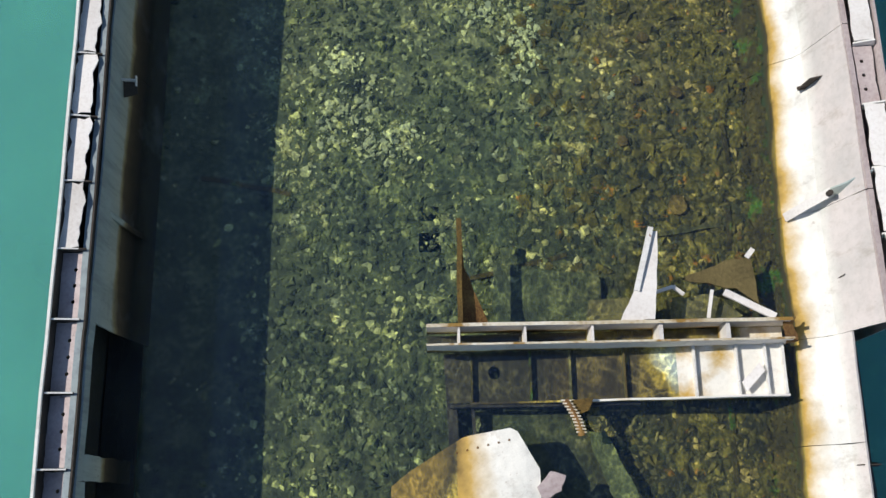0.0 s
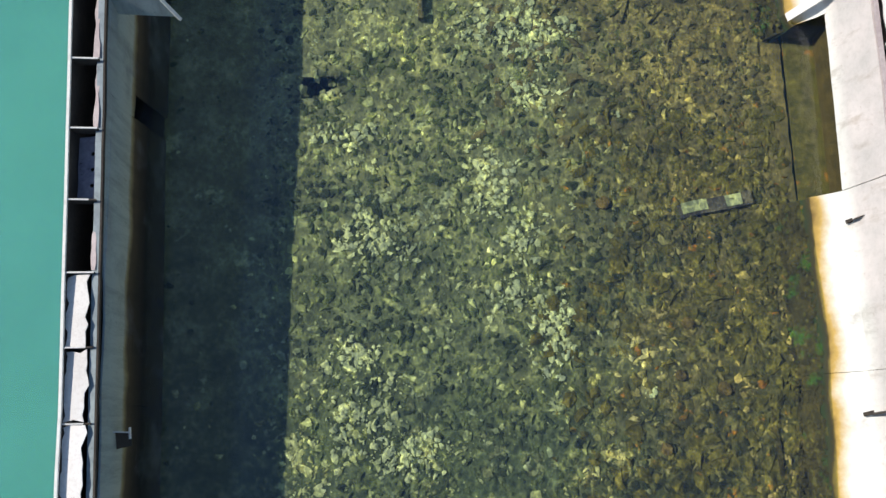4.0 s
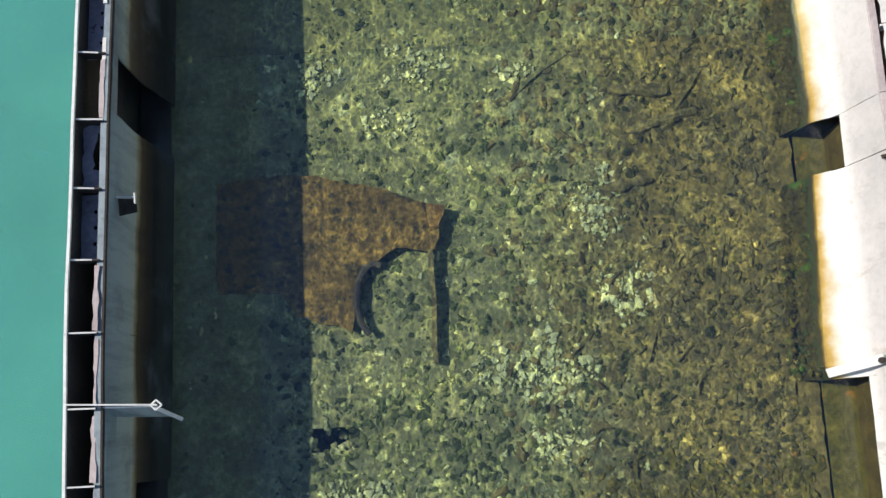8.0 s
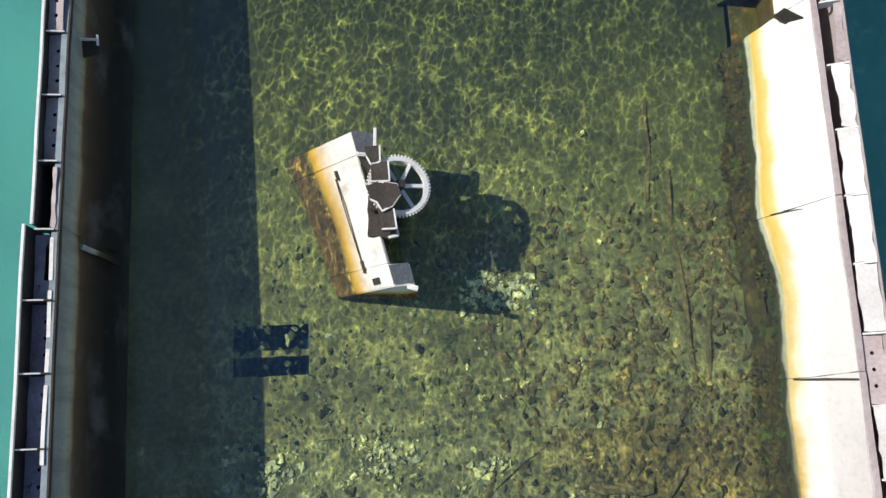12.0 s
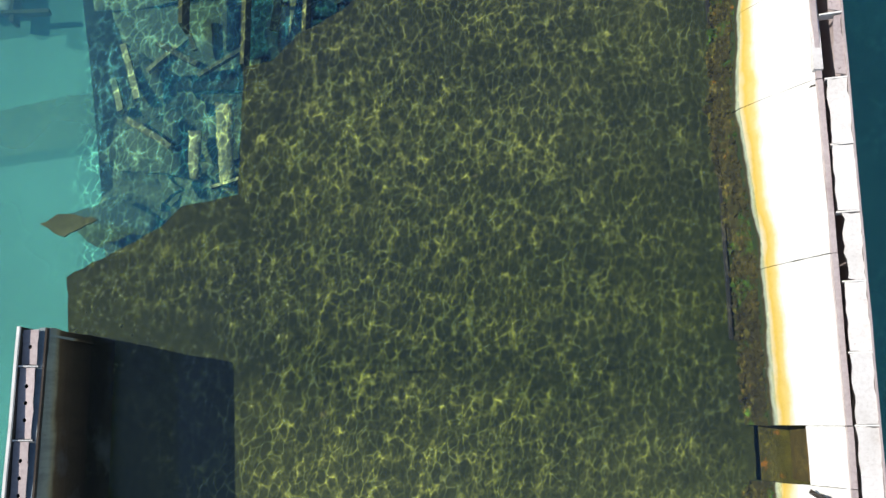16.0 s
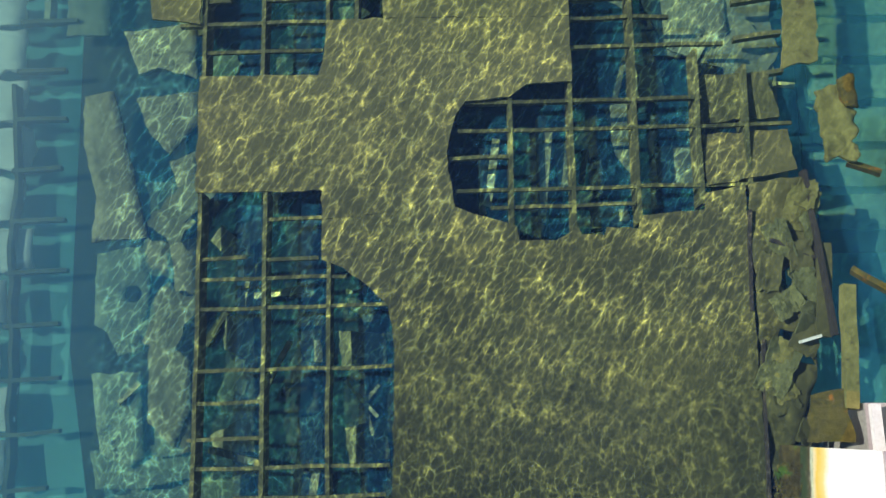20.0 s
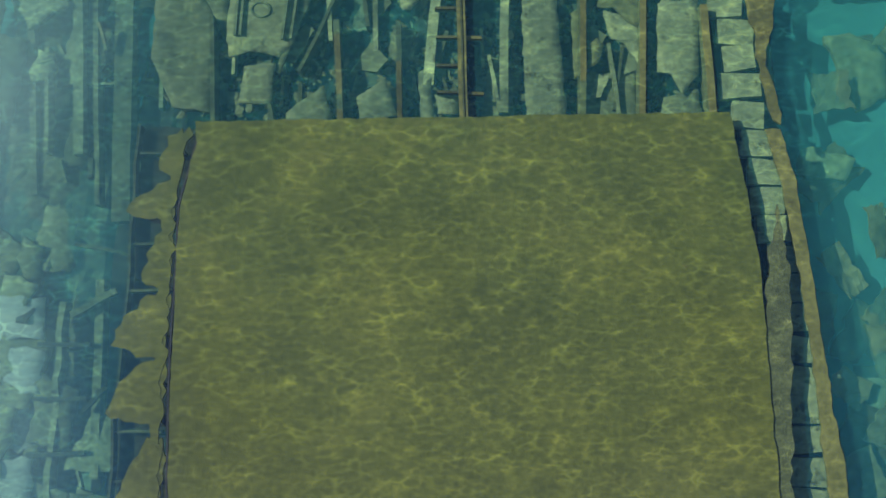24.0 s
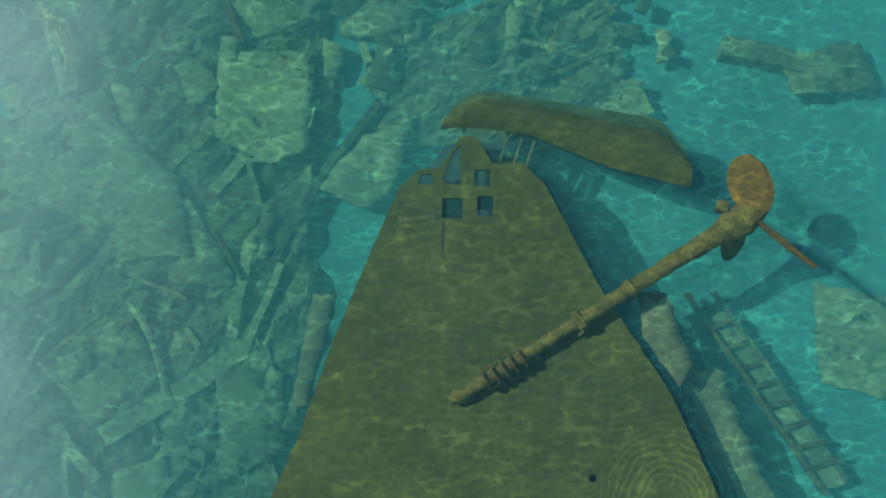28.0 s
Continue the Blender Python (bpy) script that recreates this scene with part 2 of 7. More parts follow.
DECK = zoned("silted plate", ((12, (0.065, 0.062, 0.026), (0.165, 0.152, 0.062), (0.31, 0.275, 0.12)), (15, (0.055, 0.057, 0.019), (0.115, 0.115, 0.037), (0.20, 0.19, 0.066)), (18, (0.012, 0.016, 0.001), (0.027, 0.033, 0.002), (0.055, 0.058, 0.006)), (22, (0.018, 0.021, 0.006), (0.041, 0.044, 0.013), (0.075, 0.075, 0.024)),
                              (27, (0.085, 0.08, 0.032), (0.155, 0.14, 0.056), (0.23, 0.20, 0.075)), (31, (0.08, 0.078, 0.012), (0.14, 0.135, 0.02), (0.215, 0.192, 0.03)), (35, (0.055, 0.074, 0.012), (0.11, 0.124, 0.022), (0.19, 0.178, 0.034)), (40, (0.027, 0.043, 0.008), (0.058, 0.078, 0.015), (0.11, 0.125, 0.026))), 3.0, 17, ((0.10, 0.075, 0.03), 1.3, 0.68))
FLOOR = zoned("weedy hull floor", ((-2, (0.012, 0.012, 0.006), (0.036, 0.034, 0.015), (0.11, 0.10, 0.045)), (4, (0.024, 0.030, 0.014), (0.070, 0.080, 0.036), (0.20, 0.20, 0.095)), (8.5, (0.07, 0.064, 0.030), (0.17, 0.155, 0.070), (0.36, 0.315, 0.155)), (13, (0.065, 0.062, 0.026), (0.165, 0.152, 0.062), (0.31, 0.275, 0.12))), 3.0, 16, ((0.36, 0.34, 0.17), 2.6, 0.61), 1.0, 3.4, True)
FRAME = surface("encrusted frame", (0.045, 0.05, 0.02), (0.105, 0.11, 0.043), (0.21, 0.21, 0.09), 4, 30, 0.95, 1.0)
DEBRIS = surface("silted steel", (0.08, 0.085, 0.03), (0.33, 0.33, 0.14), (0.60, 0.57, 0.28), 2.2, 11, 0.95, 1.0, ((0.06, 0.06, 0.025), 4, 0.585), 0.45)
WEED = surface("dark weed", (0.014, 0.011, 0.003), (0.052, 0.038, 0.007), (0.15, 0.10, 0.016), 5.0, 30, 0.95, 1.0, ((0.055, 0.115, 0.010), 2.2, 0.56), 0.15)
CRUST = surface("brown crust", (0.026, 0.022, 0.005), (0.10, 0.08, 0.014), (0.24, 0.175, 0.03), 7, 26, 0.95, 1.0, ((0.36, 0.13, 0.012), 5, 0.60), 0.15)
BROWN = surface("brown weed on plate", (0.06, 0.048, 0.018), (0.135, 0.105, 0.04), (0.22, 0.17, 0.07), 2.2, 26, 0.95, 0.9, None, 0.15)
OLIVE = surface("olive silt on plate", (0.08, 0.08, 0.024), (0.18, 0.165, 0.05), (0.31, 0.275, 0.09), 2.4, 14, 0.95, 1.0, ((0.10, 0.085, 0.03), 4, 0.60), 0.2)
SILTED = surface("crushed plating under silt", (0.06, 0.066, 0.028), (0.17, 0.178, 0.078), (0.36, 0.35, 0.165), 1.7, 8, 0.95, 0.8, None, 0.0)
# silt coloured dark to carry the shade in gaps and holes
SHADE_SILT = surface("silted bottom with painted shade", (0.016, 0.018, 0.009), (0.038, 0.042, 0.020), (0.085, 0.085, 0.04), 1.6, 9, 0.95, 0.8, None, 0.0)
PANEL = surface("pale silted plate", (0.13, 0.13, 0.055), (0.29, 0.285, 0.125), (0.48, 0.455, 0.215), 2.6, 13, 0.95, 1.0, ((0.10, 0.095, 0.038), 4.5, 0.58), 0.22)
SAND = surface("sand", (0.42, 0.42, 0.30), (0.60, 0.58, 0.44), (0.70, 0.68, 0.52), 0.45, 6, 0.95, 0.6, None, 0.0)
RIM = surface("bright worn edge", (0.5, 0.47, 0.44), (0.72, 0.7, 0.66), (0.8, 0.8, 0.78), 5, 30, 0.7, 0.2, ((0.2, 0.1, 0.05), 12, 0.66), 0.0)


def stones_material():
    m, n, l = nodes_of("weedy rubble")
    geo = n.new("ShaderNodeNewGeometry")
    own = ramp(n, l, geo.outputs["Random Per Island"], ((0, (0.030, 0.038, 0.018)), (0.45, (0.075, 0.086, 0.038)), (0.8, (0.19, 0.19, 0.085)), (1, (0.50, 0.47, 0.24))))
    pale = ramp(n, l, geo.outputs["Random Per Island"], ((0, (0.18, 0.16, 0.07)), (0.6, (0.46, 0.42, 0.21)), (1, (0.68, 0.62, 0.38))))
    c = mix(n, l, ramp(n, l, grain(n, l, 1.5, 9, 0.72), ((0.545, (0, 0, 0)), (0.60, (1, 1, 1)))), own, pale)
    c = starboard_brown(n, l, c)
    f = grain(n, l, 30, 8, 0.7)
    c = mix(n, l, 0.75, c, ramp(n, l, f, ((0.3, (0.35, 0.35, 0.32)), (0.7, (1.3, 1.3, 1.1)))), 'MULTIPLY')
    patch = ramp(n, l, grain(n, l, 0.85, 3, 0.5), ((0.40, (0.65, 0.68, 0.72)), (0.62, (1.35, 1.28, 1.1))))
    c = mix(n, l, 1.0, c, patch, 'MULTIPLY')
    finish(n, l, c, 0.95, f, 0.9)
    return m


STONES = stones_material()


def murk(n, l, body, amount, ahead, more=1.0, start=17.0, end=36.0, silt=0.0):
    """How much light one layer of the sea scatters back, and its colour: greener towards the bow, with sky glare
    painted as a pale veil on the port side.
    """
    geo = n.new("ShaderNodeNewGeometry")
    sep = n.new("ShaderNodeSeparateXYZ")
    l.new(geo.outputs["Position"], sep.inputs["Vector"])

    def ease(sock, a, b):
        q = n.new("ShaderNodeMapRange")
        q.interpolation_type = 'SMOOTHSTEP'
        q.inputs["From Min"].default_value, q.inputs["From Max"].default_value = a, b
        l.new(sock, q.inputs["Value"])
        return q.outputs["Result"]

    cloud = ramp(n, l, grain(n, l, 0.5, 3, 0.5), ((0.3, (amount * 0.8,) * 3), (0.7, (amount * 1.2,) * 3)))
    along = ease(sep.outputs["Y"], start, end)
    cloud = mix(n, l, 1.0, cloud, mix(n, l, along, (1, 1, 1), (more,) * 3), 'MULTIPLY')
    tone = mix(n, l, along, body, ahead)
    # this amount sets the pale veil painted over the port side for sky glare
    if silt:
        wide = mix(n, l, 1.0, ease(sep.outputs["X"], -1.8, -5.4), ease(sep.outputs["Y"], 20.0, 26.0), 'MULTIPLY')
        wide = mix(n, l, 1.0, wide, ramp(n, l, grain(n, l, 0.45, 3, 0.5), ((0.3, (0.55, 0.55, 0.55)), (0.65, (1, 1, 1)))), 'MULTIPLY')
        tone = mix(n, l, wide, tone, (0.42, 0.70, 0.64))
        cloud = mix(n, l, wide, cloud, (silt,) * 3)
    return cloud, tone


def water_layer(name, tint, body, amount, ahead, more=1.0, start=17.0, end=36.0):
    """One layer of the sea: it tints what lies under it and scatters a little light back."""
    m, n, l = nodes_of(name)
    n.remove(n["Principled BSDF"])
    tr, df, mx = n.new("ShaderNodeBsdfTransparent"), n.new("ShaderNodeBsdfDiffuse"), n.new("ShaderNodeMixShader")
    tr.inputs["Color"].default_value = (*tint, 1)
    cloud, tone = murk(n, l, body, amount, ahead, more, start, end)
    l.new(tone, df.inputs["Color"])
    l.new(cloud, mx.inputs["Fac"])
    l.new(tr.outputs[0], mx.inputs[1])
    l.new(df.outputs[0], mx.inputs[2])
    l.new(mx.outputs[0], n["Material Output"].inputs["Surface"])
    return m


def water_top():
    """The sea's face: a net of gathered sunlight painted into its see-through colour, with a thin gloss."""
    m, n, l = nodes_of("rippled sea")
    n.remove(n["Principled BSDF"])
    geo = n.new("ShaderNodeNewGeometry")
    warp = n.new("ShaderNodeTexNoise")
    warp.inputs["Scale"].default_value, warp.inputs["Detail"].default_value = 2.6, 2
    l.new(geo.outputs["Position"], warp.inputs["Vector"])
    off = n.new("ShaderNodeVectorMath")
    off.operation = 'MULTIPLY_ADD'
    l.new(warp.outputs["Color"], off.inputs[0])
    off.inputs[1].default_value = (0.16, 0.16, 0)
    wave = n.new("ShaderNodeTexNoise")
    wave.inputs["Scale"].default_value, wave.inputs["Detail"].default_value = 7.0, 2
    l.new(geo.outputs["Position"], wave.inputs["Vector"])
    bend = n.new("ShaderNodeVectorMath")
    bend.operation = 'MULTIPLY_ADD'
    l.new(wave.outputs["Color"], bend.inputs[0])
    bend.inputs[1].default_value = (0.085, 0.085, 0)
    l.new(geo.outputs["Position"], bend.inputs[2])
    l.new(bend.outputs[0], off.inputs[2])

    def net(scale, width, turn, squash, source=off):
        """Bright threads painted like sun gathered by ripples: thin edges, swelling where they meet."""
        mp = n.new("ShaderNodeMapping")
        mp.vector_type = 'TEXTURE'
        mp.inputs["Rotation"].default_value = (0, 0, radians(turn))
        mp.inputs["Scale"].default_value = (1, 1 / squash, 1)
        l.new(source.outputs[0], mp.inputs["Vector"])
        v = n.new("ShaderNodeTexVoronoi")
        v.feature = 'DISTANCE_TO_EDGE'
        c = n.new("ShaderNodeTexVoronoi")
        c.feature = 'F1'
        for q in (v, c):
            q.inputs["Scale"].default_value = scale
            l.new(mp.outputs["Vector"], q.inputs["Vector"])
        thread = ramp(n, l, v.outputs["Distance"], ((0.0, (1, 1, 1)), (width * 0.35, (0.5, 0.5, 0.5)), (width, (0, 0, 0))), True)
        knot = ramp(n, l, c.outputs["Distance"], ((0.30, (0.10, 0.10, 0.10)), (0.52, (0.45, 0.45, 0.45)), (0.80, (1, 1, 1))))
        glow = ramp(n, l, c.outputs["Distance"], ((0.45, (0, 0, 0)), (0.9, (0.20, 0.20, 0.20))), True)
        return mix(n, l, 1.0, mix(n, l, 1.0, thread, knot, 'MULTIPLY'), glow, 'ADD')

    sep = n.new("ShaderNodeSeparateXYZ")
    l.new(geo.outputs["Position"], sep.inputs["Vector"])

    def span(sock, a, b, lo, hi):
        r = n.new("ShaderNodeMapRange")
        r.interpolation_type = 'SMOOTHSTEP'
        for key, v in (("From Min", a), ("From Max", b), ("To Min", lo), ("To Max", hi)):
            r.inputs[key].default_value = v
        l.new(sock, r.inputs["Value"])
        return r.outputs["Result"]

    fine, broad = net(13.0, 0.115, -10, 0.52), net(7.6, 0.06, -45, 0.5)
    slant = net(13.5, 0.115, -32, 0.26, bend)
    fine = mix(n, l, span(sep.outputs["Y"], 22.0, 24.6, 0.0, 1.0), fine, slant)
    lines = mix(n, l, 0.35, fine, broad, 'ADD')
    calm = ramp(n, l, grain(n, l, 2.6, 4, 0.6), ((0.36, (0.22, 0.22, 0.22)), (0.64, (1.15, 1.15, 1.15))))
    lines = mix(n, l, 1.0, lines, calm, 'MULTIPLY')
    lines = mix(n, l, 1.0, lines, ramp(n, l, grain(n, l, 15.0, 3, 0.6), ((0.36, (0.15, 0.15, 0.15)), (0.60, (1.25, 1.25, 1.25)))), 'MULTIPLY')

    def times(a, b):
        t = n.new("ShaderNodeMath")
        t.operation = 'MULTIPLY'
        l.new(a, t.inputs[0])
        l.new(b, t.inputs[1])
        return t.outputs[0]

    def most(a, b):
        t = n.new("ShaderNodeMath")
        t.operation = 'MAXIMUM'
        l.new(a, t.inputs[0])
        l.new(b, t.inputs[1])
        return t.outputs[0]

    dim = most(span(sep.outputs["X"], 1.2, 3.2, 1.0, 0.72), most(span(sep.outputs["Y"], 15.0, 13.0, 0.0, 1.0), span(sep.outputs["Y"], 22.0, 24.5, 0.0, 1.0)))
    # weakens the painted threads in the west wall's shade, forward and over open sea
    lit_mask = times(times(times(dim, span(sep.outputs["Y"], 7.0, 16.5, 0.75, 1.0)), span(sep.outputs["Y"], 24.0, 29.5, 1.0, 0.62)), times(most(most(span(sep.outputs["X"], -2.3, -0.7, 0.10, 1.0), span(sep.outputs["Y"], 19.2, 20.2, 0.0, 0.9)), times(span(sep.outputs["Y"], 17.8, 18.8, 0.0, 0.8), times(span(sep.outputs["Y"], 19.3, 20.0, 1.0, 0.0), span(sep.outputs["X"], -3.2, -2.6, 0.0, 1.0)))), span(sep.outputs["X"], 3.7, 4.2, 1.0, 0.12)))
    swell_light = mix(n, l, 1.0, net(11.5, 0.17, -84, 0.5), ramp(n, l, grain(n, l, 3.2, 4, 0.6, (0.8, 1.4, 1)), ((0.44, (0.04, 0.04, 0.04)), (0.64, (0.4, 0.4, 0.4)))), 'MULTIPLY')
    swell_light = mix(n, l, 0.5, swell_light, ramp(n, l, grain(n, l, 10.0, 3, 0.55, (0.6, 1.6, 1)), ((0.46, (0, 0, 0)), (0.75, (0.30, 0.30, 0.30))), True), 'ADD')
    lines = mix(n, l, span(sep.outputs["Y"], 27.5, 31.0, 0.0, 1.0), lines, swell_light)
    # over the rubble the painted light takes worm-like threads instead of a net
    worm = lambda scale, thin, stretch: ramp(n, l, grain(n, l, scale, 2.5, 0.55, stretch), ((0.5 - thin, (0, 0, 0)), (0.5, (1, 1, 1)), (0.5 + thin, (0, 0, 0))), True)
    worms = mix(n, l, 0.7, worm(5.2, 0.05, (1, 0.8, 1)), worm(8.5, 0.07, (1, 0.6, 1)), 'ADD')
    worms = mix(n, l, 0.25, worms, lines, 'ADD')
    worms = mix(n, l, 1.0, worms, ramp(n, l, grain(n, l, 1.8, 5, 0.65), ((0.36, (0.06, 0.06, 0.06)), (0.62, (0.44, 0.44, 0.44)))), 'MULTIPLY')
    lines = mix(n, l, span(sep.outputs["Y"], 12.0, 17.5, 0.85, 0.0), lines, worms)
    # rings of ripple light painted over one corner of the bow plate
    at = n.new("ShaderNodeVectorMath")
    at.operation = 'SUBTRACT'
    l.new(geo.outputs["Position"], at.inputs[0])
    at.inputs[1].default_value = (1.85, 39.1, 0)
    rings = n.new("ShaderNodeTexWave")
    rings.wave_type, rings.rings_direction = 'RINGS', 'SPHERICAL'
    rings.inputs["Scale"].default_value, rings.inputs["Distortion"].default_value, rings.inputs["Detail Scale"].default_value = 4.4, 7.0, 0.8
    l.new(at.outputs[0], rings.inputs["Vector"])
    reach = n.new("ShaderNodeVectorMath")
    reach.operation = 'LENGTH'
    l.new(at.outputs[0], reach.inputs[0])
    near = times(span(reach.outputs["Value"], 0.4, 1.0, 0.32, 0.0), span(reach.outputs["Value"], 0.05, 0.3, 0.2, 1.0))
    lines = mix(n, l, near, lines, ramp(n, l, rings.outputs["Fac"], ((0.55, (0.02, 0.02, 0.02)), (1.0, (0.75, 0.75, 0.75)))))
    lit_mask = times(lit_mask, most(span(sep.outputs["X"], -2.95, -2.5, 0.0, 1.0), span(sep.outputs["Y"], 28.0, 31.0, 0.0, 1.0)))
    lines = mix(n, l, lit_mask, (0.10, 0.10, 0.10), lines)
    # the painted sun threads brighten whatever is seen through the surface
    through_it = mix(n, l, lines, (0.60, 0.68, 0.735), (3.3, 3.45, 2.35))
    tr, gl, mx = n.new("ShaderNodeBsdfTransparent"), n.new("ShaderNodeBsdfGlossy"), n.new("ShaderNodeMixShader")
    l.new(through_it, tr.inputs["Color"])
    gl.inputs["Roughness"].default_value = 0.06
    bp = n.new("ShaderNodeBump")
    bp.inputs["Strength"].default_value, bp.inputs["Distance"].default_value = 0.35, 0.03
    l.new(grain(n, l, 7, 3, 0.5), bp.inputs["Height"])
    l.new(bp.outputs["Normal"], gl.inputs["Normal"])
    mx.inputs["Fac"].default_value = 0.052
    df, inner = n.new("ShaderNodeBsdfDiffuse"), n.new("ShaderNodeMixShader")
    cloud, tone = murk(n, l, (0.05, 0.12, 0.36), 0.03, (0.05, 0.30, 0.24), 2.0, 29, 43, 0.30)
    l.new(tone, df.inputs["Color"])
    l.new(cloud, inner.inputs["Fac"])
    l.new(tr.outputs[0], inner.inputs[1])
    l.new(df.outputs[0], inner.inputs[2])
    l.new(inner.outputs[0], mx.inputs[1])
    l.new(gl.outputs[0], mx.inputs[2])
    l.new(mx.outputs[0], n["Material Output"].inputs["Surface"])
    return m


# ---- builders ----
from mathutils.geometry import tessellate_polygon

rng = random.Random(7)


def base(name, x, y, z, label, category, group="", kind=""):
    ob = new(name)
    ob.empty_display_size = 0.1
    ob.location = (x, y, z)
    bpy.context.view_layer.update()
    return tagged(ob, label, category, group, kind)


def part(name, bm, material, parent=None, label=""):
    """Links a bmesh, drawn in world metres, as one mesh object under a thing or a part."""
    bm.normal_update()
    me = bpy.data.meshes.new(name)
    bm.to_mesh(me)
    bm.free()
    me.materials.append(material)
    ob = new(name, me)
    if parent is not None:
        o, at = parent, Vector()
        while o is not None:
            at += o.location
            o = o.parent
        me.transform(Matrix.Translation(-at))
        ob.parent = parent
    if label:
        ob["label"] = label
    return ob


def lone(name, bm, material, label, category, group="", kind=""):
    """A thing of one piece, with its origin in its middle."""
    bm.normal_update()
    me = bpy.data.meshes.new(name)
    bm.to_mesh(me)
    bm.free()
    me.materials.append(material)
    lo = Vector([min(v.co[k] for v in me.vertices) for k in range(3)])
    hi = Vector([max(v.co[k] for v in me.vertices) for k in range(3)])
    at = Vector(((lo.x + hi.x) / 2, (lo.y + hi.y) / 2, lo.z))
    me.transform(Matrix.Translation(-at))
    ob = new(name, me)
    ob.location = at
    return tagged(ob, label, category, group, kind)


def ragged(poly, step=0.12, amp=0.02, seed=0.0):
    """The outline with more corners, torn a little in and out."""
    out = []
    for i, a in enumerate(poly):
        b = poly[(i + 1) % len(poly)]
        d = math.hypot(b[0] - a[0], b[1] - a[1])
        k = max(1, int(d / step))
        nx, ny = (b[1] - a[1]) / max(d, 1e-6), -(b[0] - a[0]) / max(d, 1e-6)
        for j in range(k):
            t = j / k
            x, y = a[0] + (b[0] - a[0]) * t, a[1] + (b[1] - a[1]) * t
            s = amp * (noise.noise((x * 7, y * 7, seed)) * 1.4 + noise.noise((x * 23, y * 23, seed)) * 0.6)
            out.append((x + nx * s, y + ny * s))
    return out


def slab(poly, lift, thick, holes=(), bm=None):
    """A plate of any outline with holes; lift(u, v) gives the place of its upper face and the way through it."""
    bm = bm or bmesh.new()
    loops = [list(poly), *[list(h) for h in holes]]
    flat = [p for lp in loops for p in lp]
    tris = tessellate_polygon([[Vector((*p, 0)) for p in lp] for lp in loops])
    up, dn = [], []
    for p in flat:
        at, way = lift(*p)
        up.append(bm.verts.new(at))
        dn.append(bm.verts.new(Vector(at) - Vector(way) * thick))
    ref = Vector(lift(*flat[0])[1])
    for t in tris:
        a, b, c = (up[i] for i in t)
        nrm = (b.co - a.co).cross(c.co - a.co)
        flip = nrm.dot(ref) < 0
        o = tuple(reversed(t)) if flip else tuple(t)
        bm.faces.new([up[i] for i in o])
        bm.faces.new([dn[i] for i in reversed(o)])
    k = 0
    for lp in loops:
        for i in range(len(lp)):
            a, b = k + i, k + (i + 1) % len(lp)
            bm.faces.new((up[a], up[b], dn[b], dn[a]))
        k += len(lp)
    bmesh.ops.recalc_face_normals(bm, faces=bm.faces)
    return bm


def level(z):
    return lambda u, v: ((u, v, z(v) if callable(z) else z), (0, 0, 1))


def tilt(x, y, z, sx=0.0, sy=0.0):
    """A plane through a place, rising by sx and sy for each metre."""
    return lambda u, v: ((u, v, z + (u - x) * sx + (v - y) * sy), (0, 0, 1))


def bar(a, b, wide, high, bm=None, bend=0.0, cuts=1, seed=0.0, taper=1.0):
    """A bar from a to b, its upper face through them, worn and bent a little."""
    bm = bm or bmesh.new()
    a, b = Vector(a), Vector(b)
    d = (b - a).normalized()
    side = d.cross(Vector((0, 0, 1)))
    side = side.normalized() if side.length > 1e-3 else Vector((1, 0, 0))
    up = side.cross(d).normalized()
    rings = []
    for i in range(cuts + 1):
        t = i / cuts
        c = a.lerp(b, t)
        q = noise.noise_vector((c.x * 2.1 + seed, c.y * 2.1, c.z * 2.1)) * bend
        c = c + q
        w = wide / 2 * (1 + (taper - 1) * t) * (1 + 2.0 * bend * noise.noise((c.x * 5, c.y * 5, seed)))
        rings.append([bm.verts.new(c + side * sx * w - up * hz) for sx, hz in ((-1, 0), (1, 0), (1, high), (-1, high))])
    for r, s in zip(rings, rings[1:]):
        for k in range(4):
            bm.faces.new((r[k], r[(k + 1) % 4], s[(k + 1) % 4], s[k]))
    bm.faces.new(list(reversed(rings[0])))
    bm.faces.new(rings[-1])
    bmesh.ops.recalc_face_normals(bm, faces=bm.faces)
    return bm


def tube(points, radii, sides=12, bm=None, rough=0.0):
    """A round bar along points, with a radius at each."""
    bm = bm or bmesh.new()
    rings = []
    for i, p in enumerate(points):
        p = Vector(p)
        d = (Vector(points[min(i + 1, len(points) - 1)]) - Vector(points[max(i - 1, 0)])).normalized()
        u = d.cross(Vector((0, 0, 1)))
        u = u.normalized() if u.length > 1e-3 else Vector((1, 0, 0))
        w = d.cross(u)
        ring = []
        for k in range(sides):
            g = 2 * math.pi * k / sides
            q = p + (u * math.cos(g) + w * math.sin(g)) * radii[i]
            ring.append(bm.verts.new(q + (q - p).normalized() * rough * noise.noise(q * 9)))
        rings.append(ring)
    for r, s in zip(rings, rings[1:]):
        for k in range(sides):
            bm.faces.new((r[k], r[(k + 1) % sides], s[(k + 1) % sides], s[k]))
    bm.faces.new(list(reversed(rings[0])))
    bm.faces.new(rings[-1])
    bmesh.ops.recalc_face_normals(bm, faces=bm.faces)
    return bm


def disc_hole(x, y, r, n=14):
    return [(x + r * math.cos(2 * math.pi * k / n), y + r * math.sin(2 * math.pi * k / n)) for k in range(n)]


# ---- levels ----
def deck_z(y):
    return float(np.interp(y, (0, 20, 29, 34.6, 38), (-0.45, -0.48, -0.55, -0.75, -0.85)))


def rim_left(y):
    return float(np.interp(y, (-2, 5, 9.5, 12, 15, 18.3), (1.05, 1.08, 1.30, 1.27, 1.2, 1.05)))


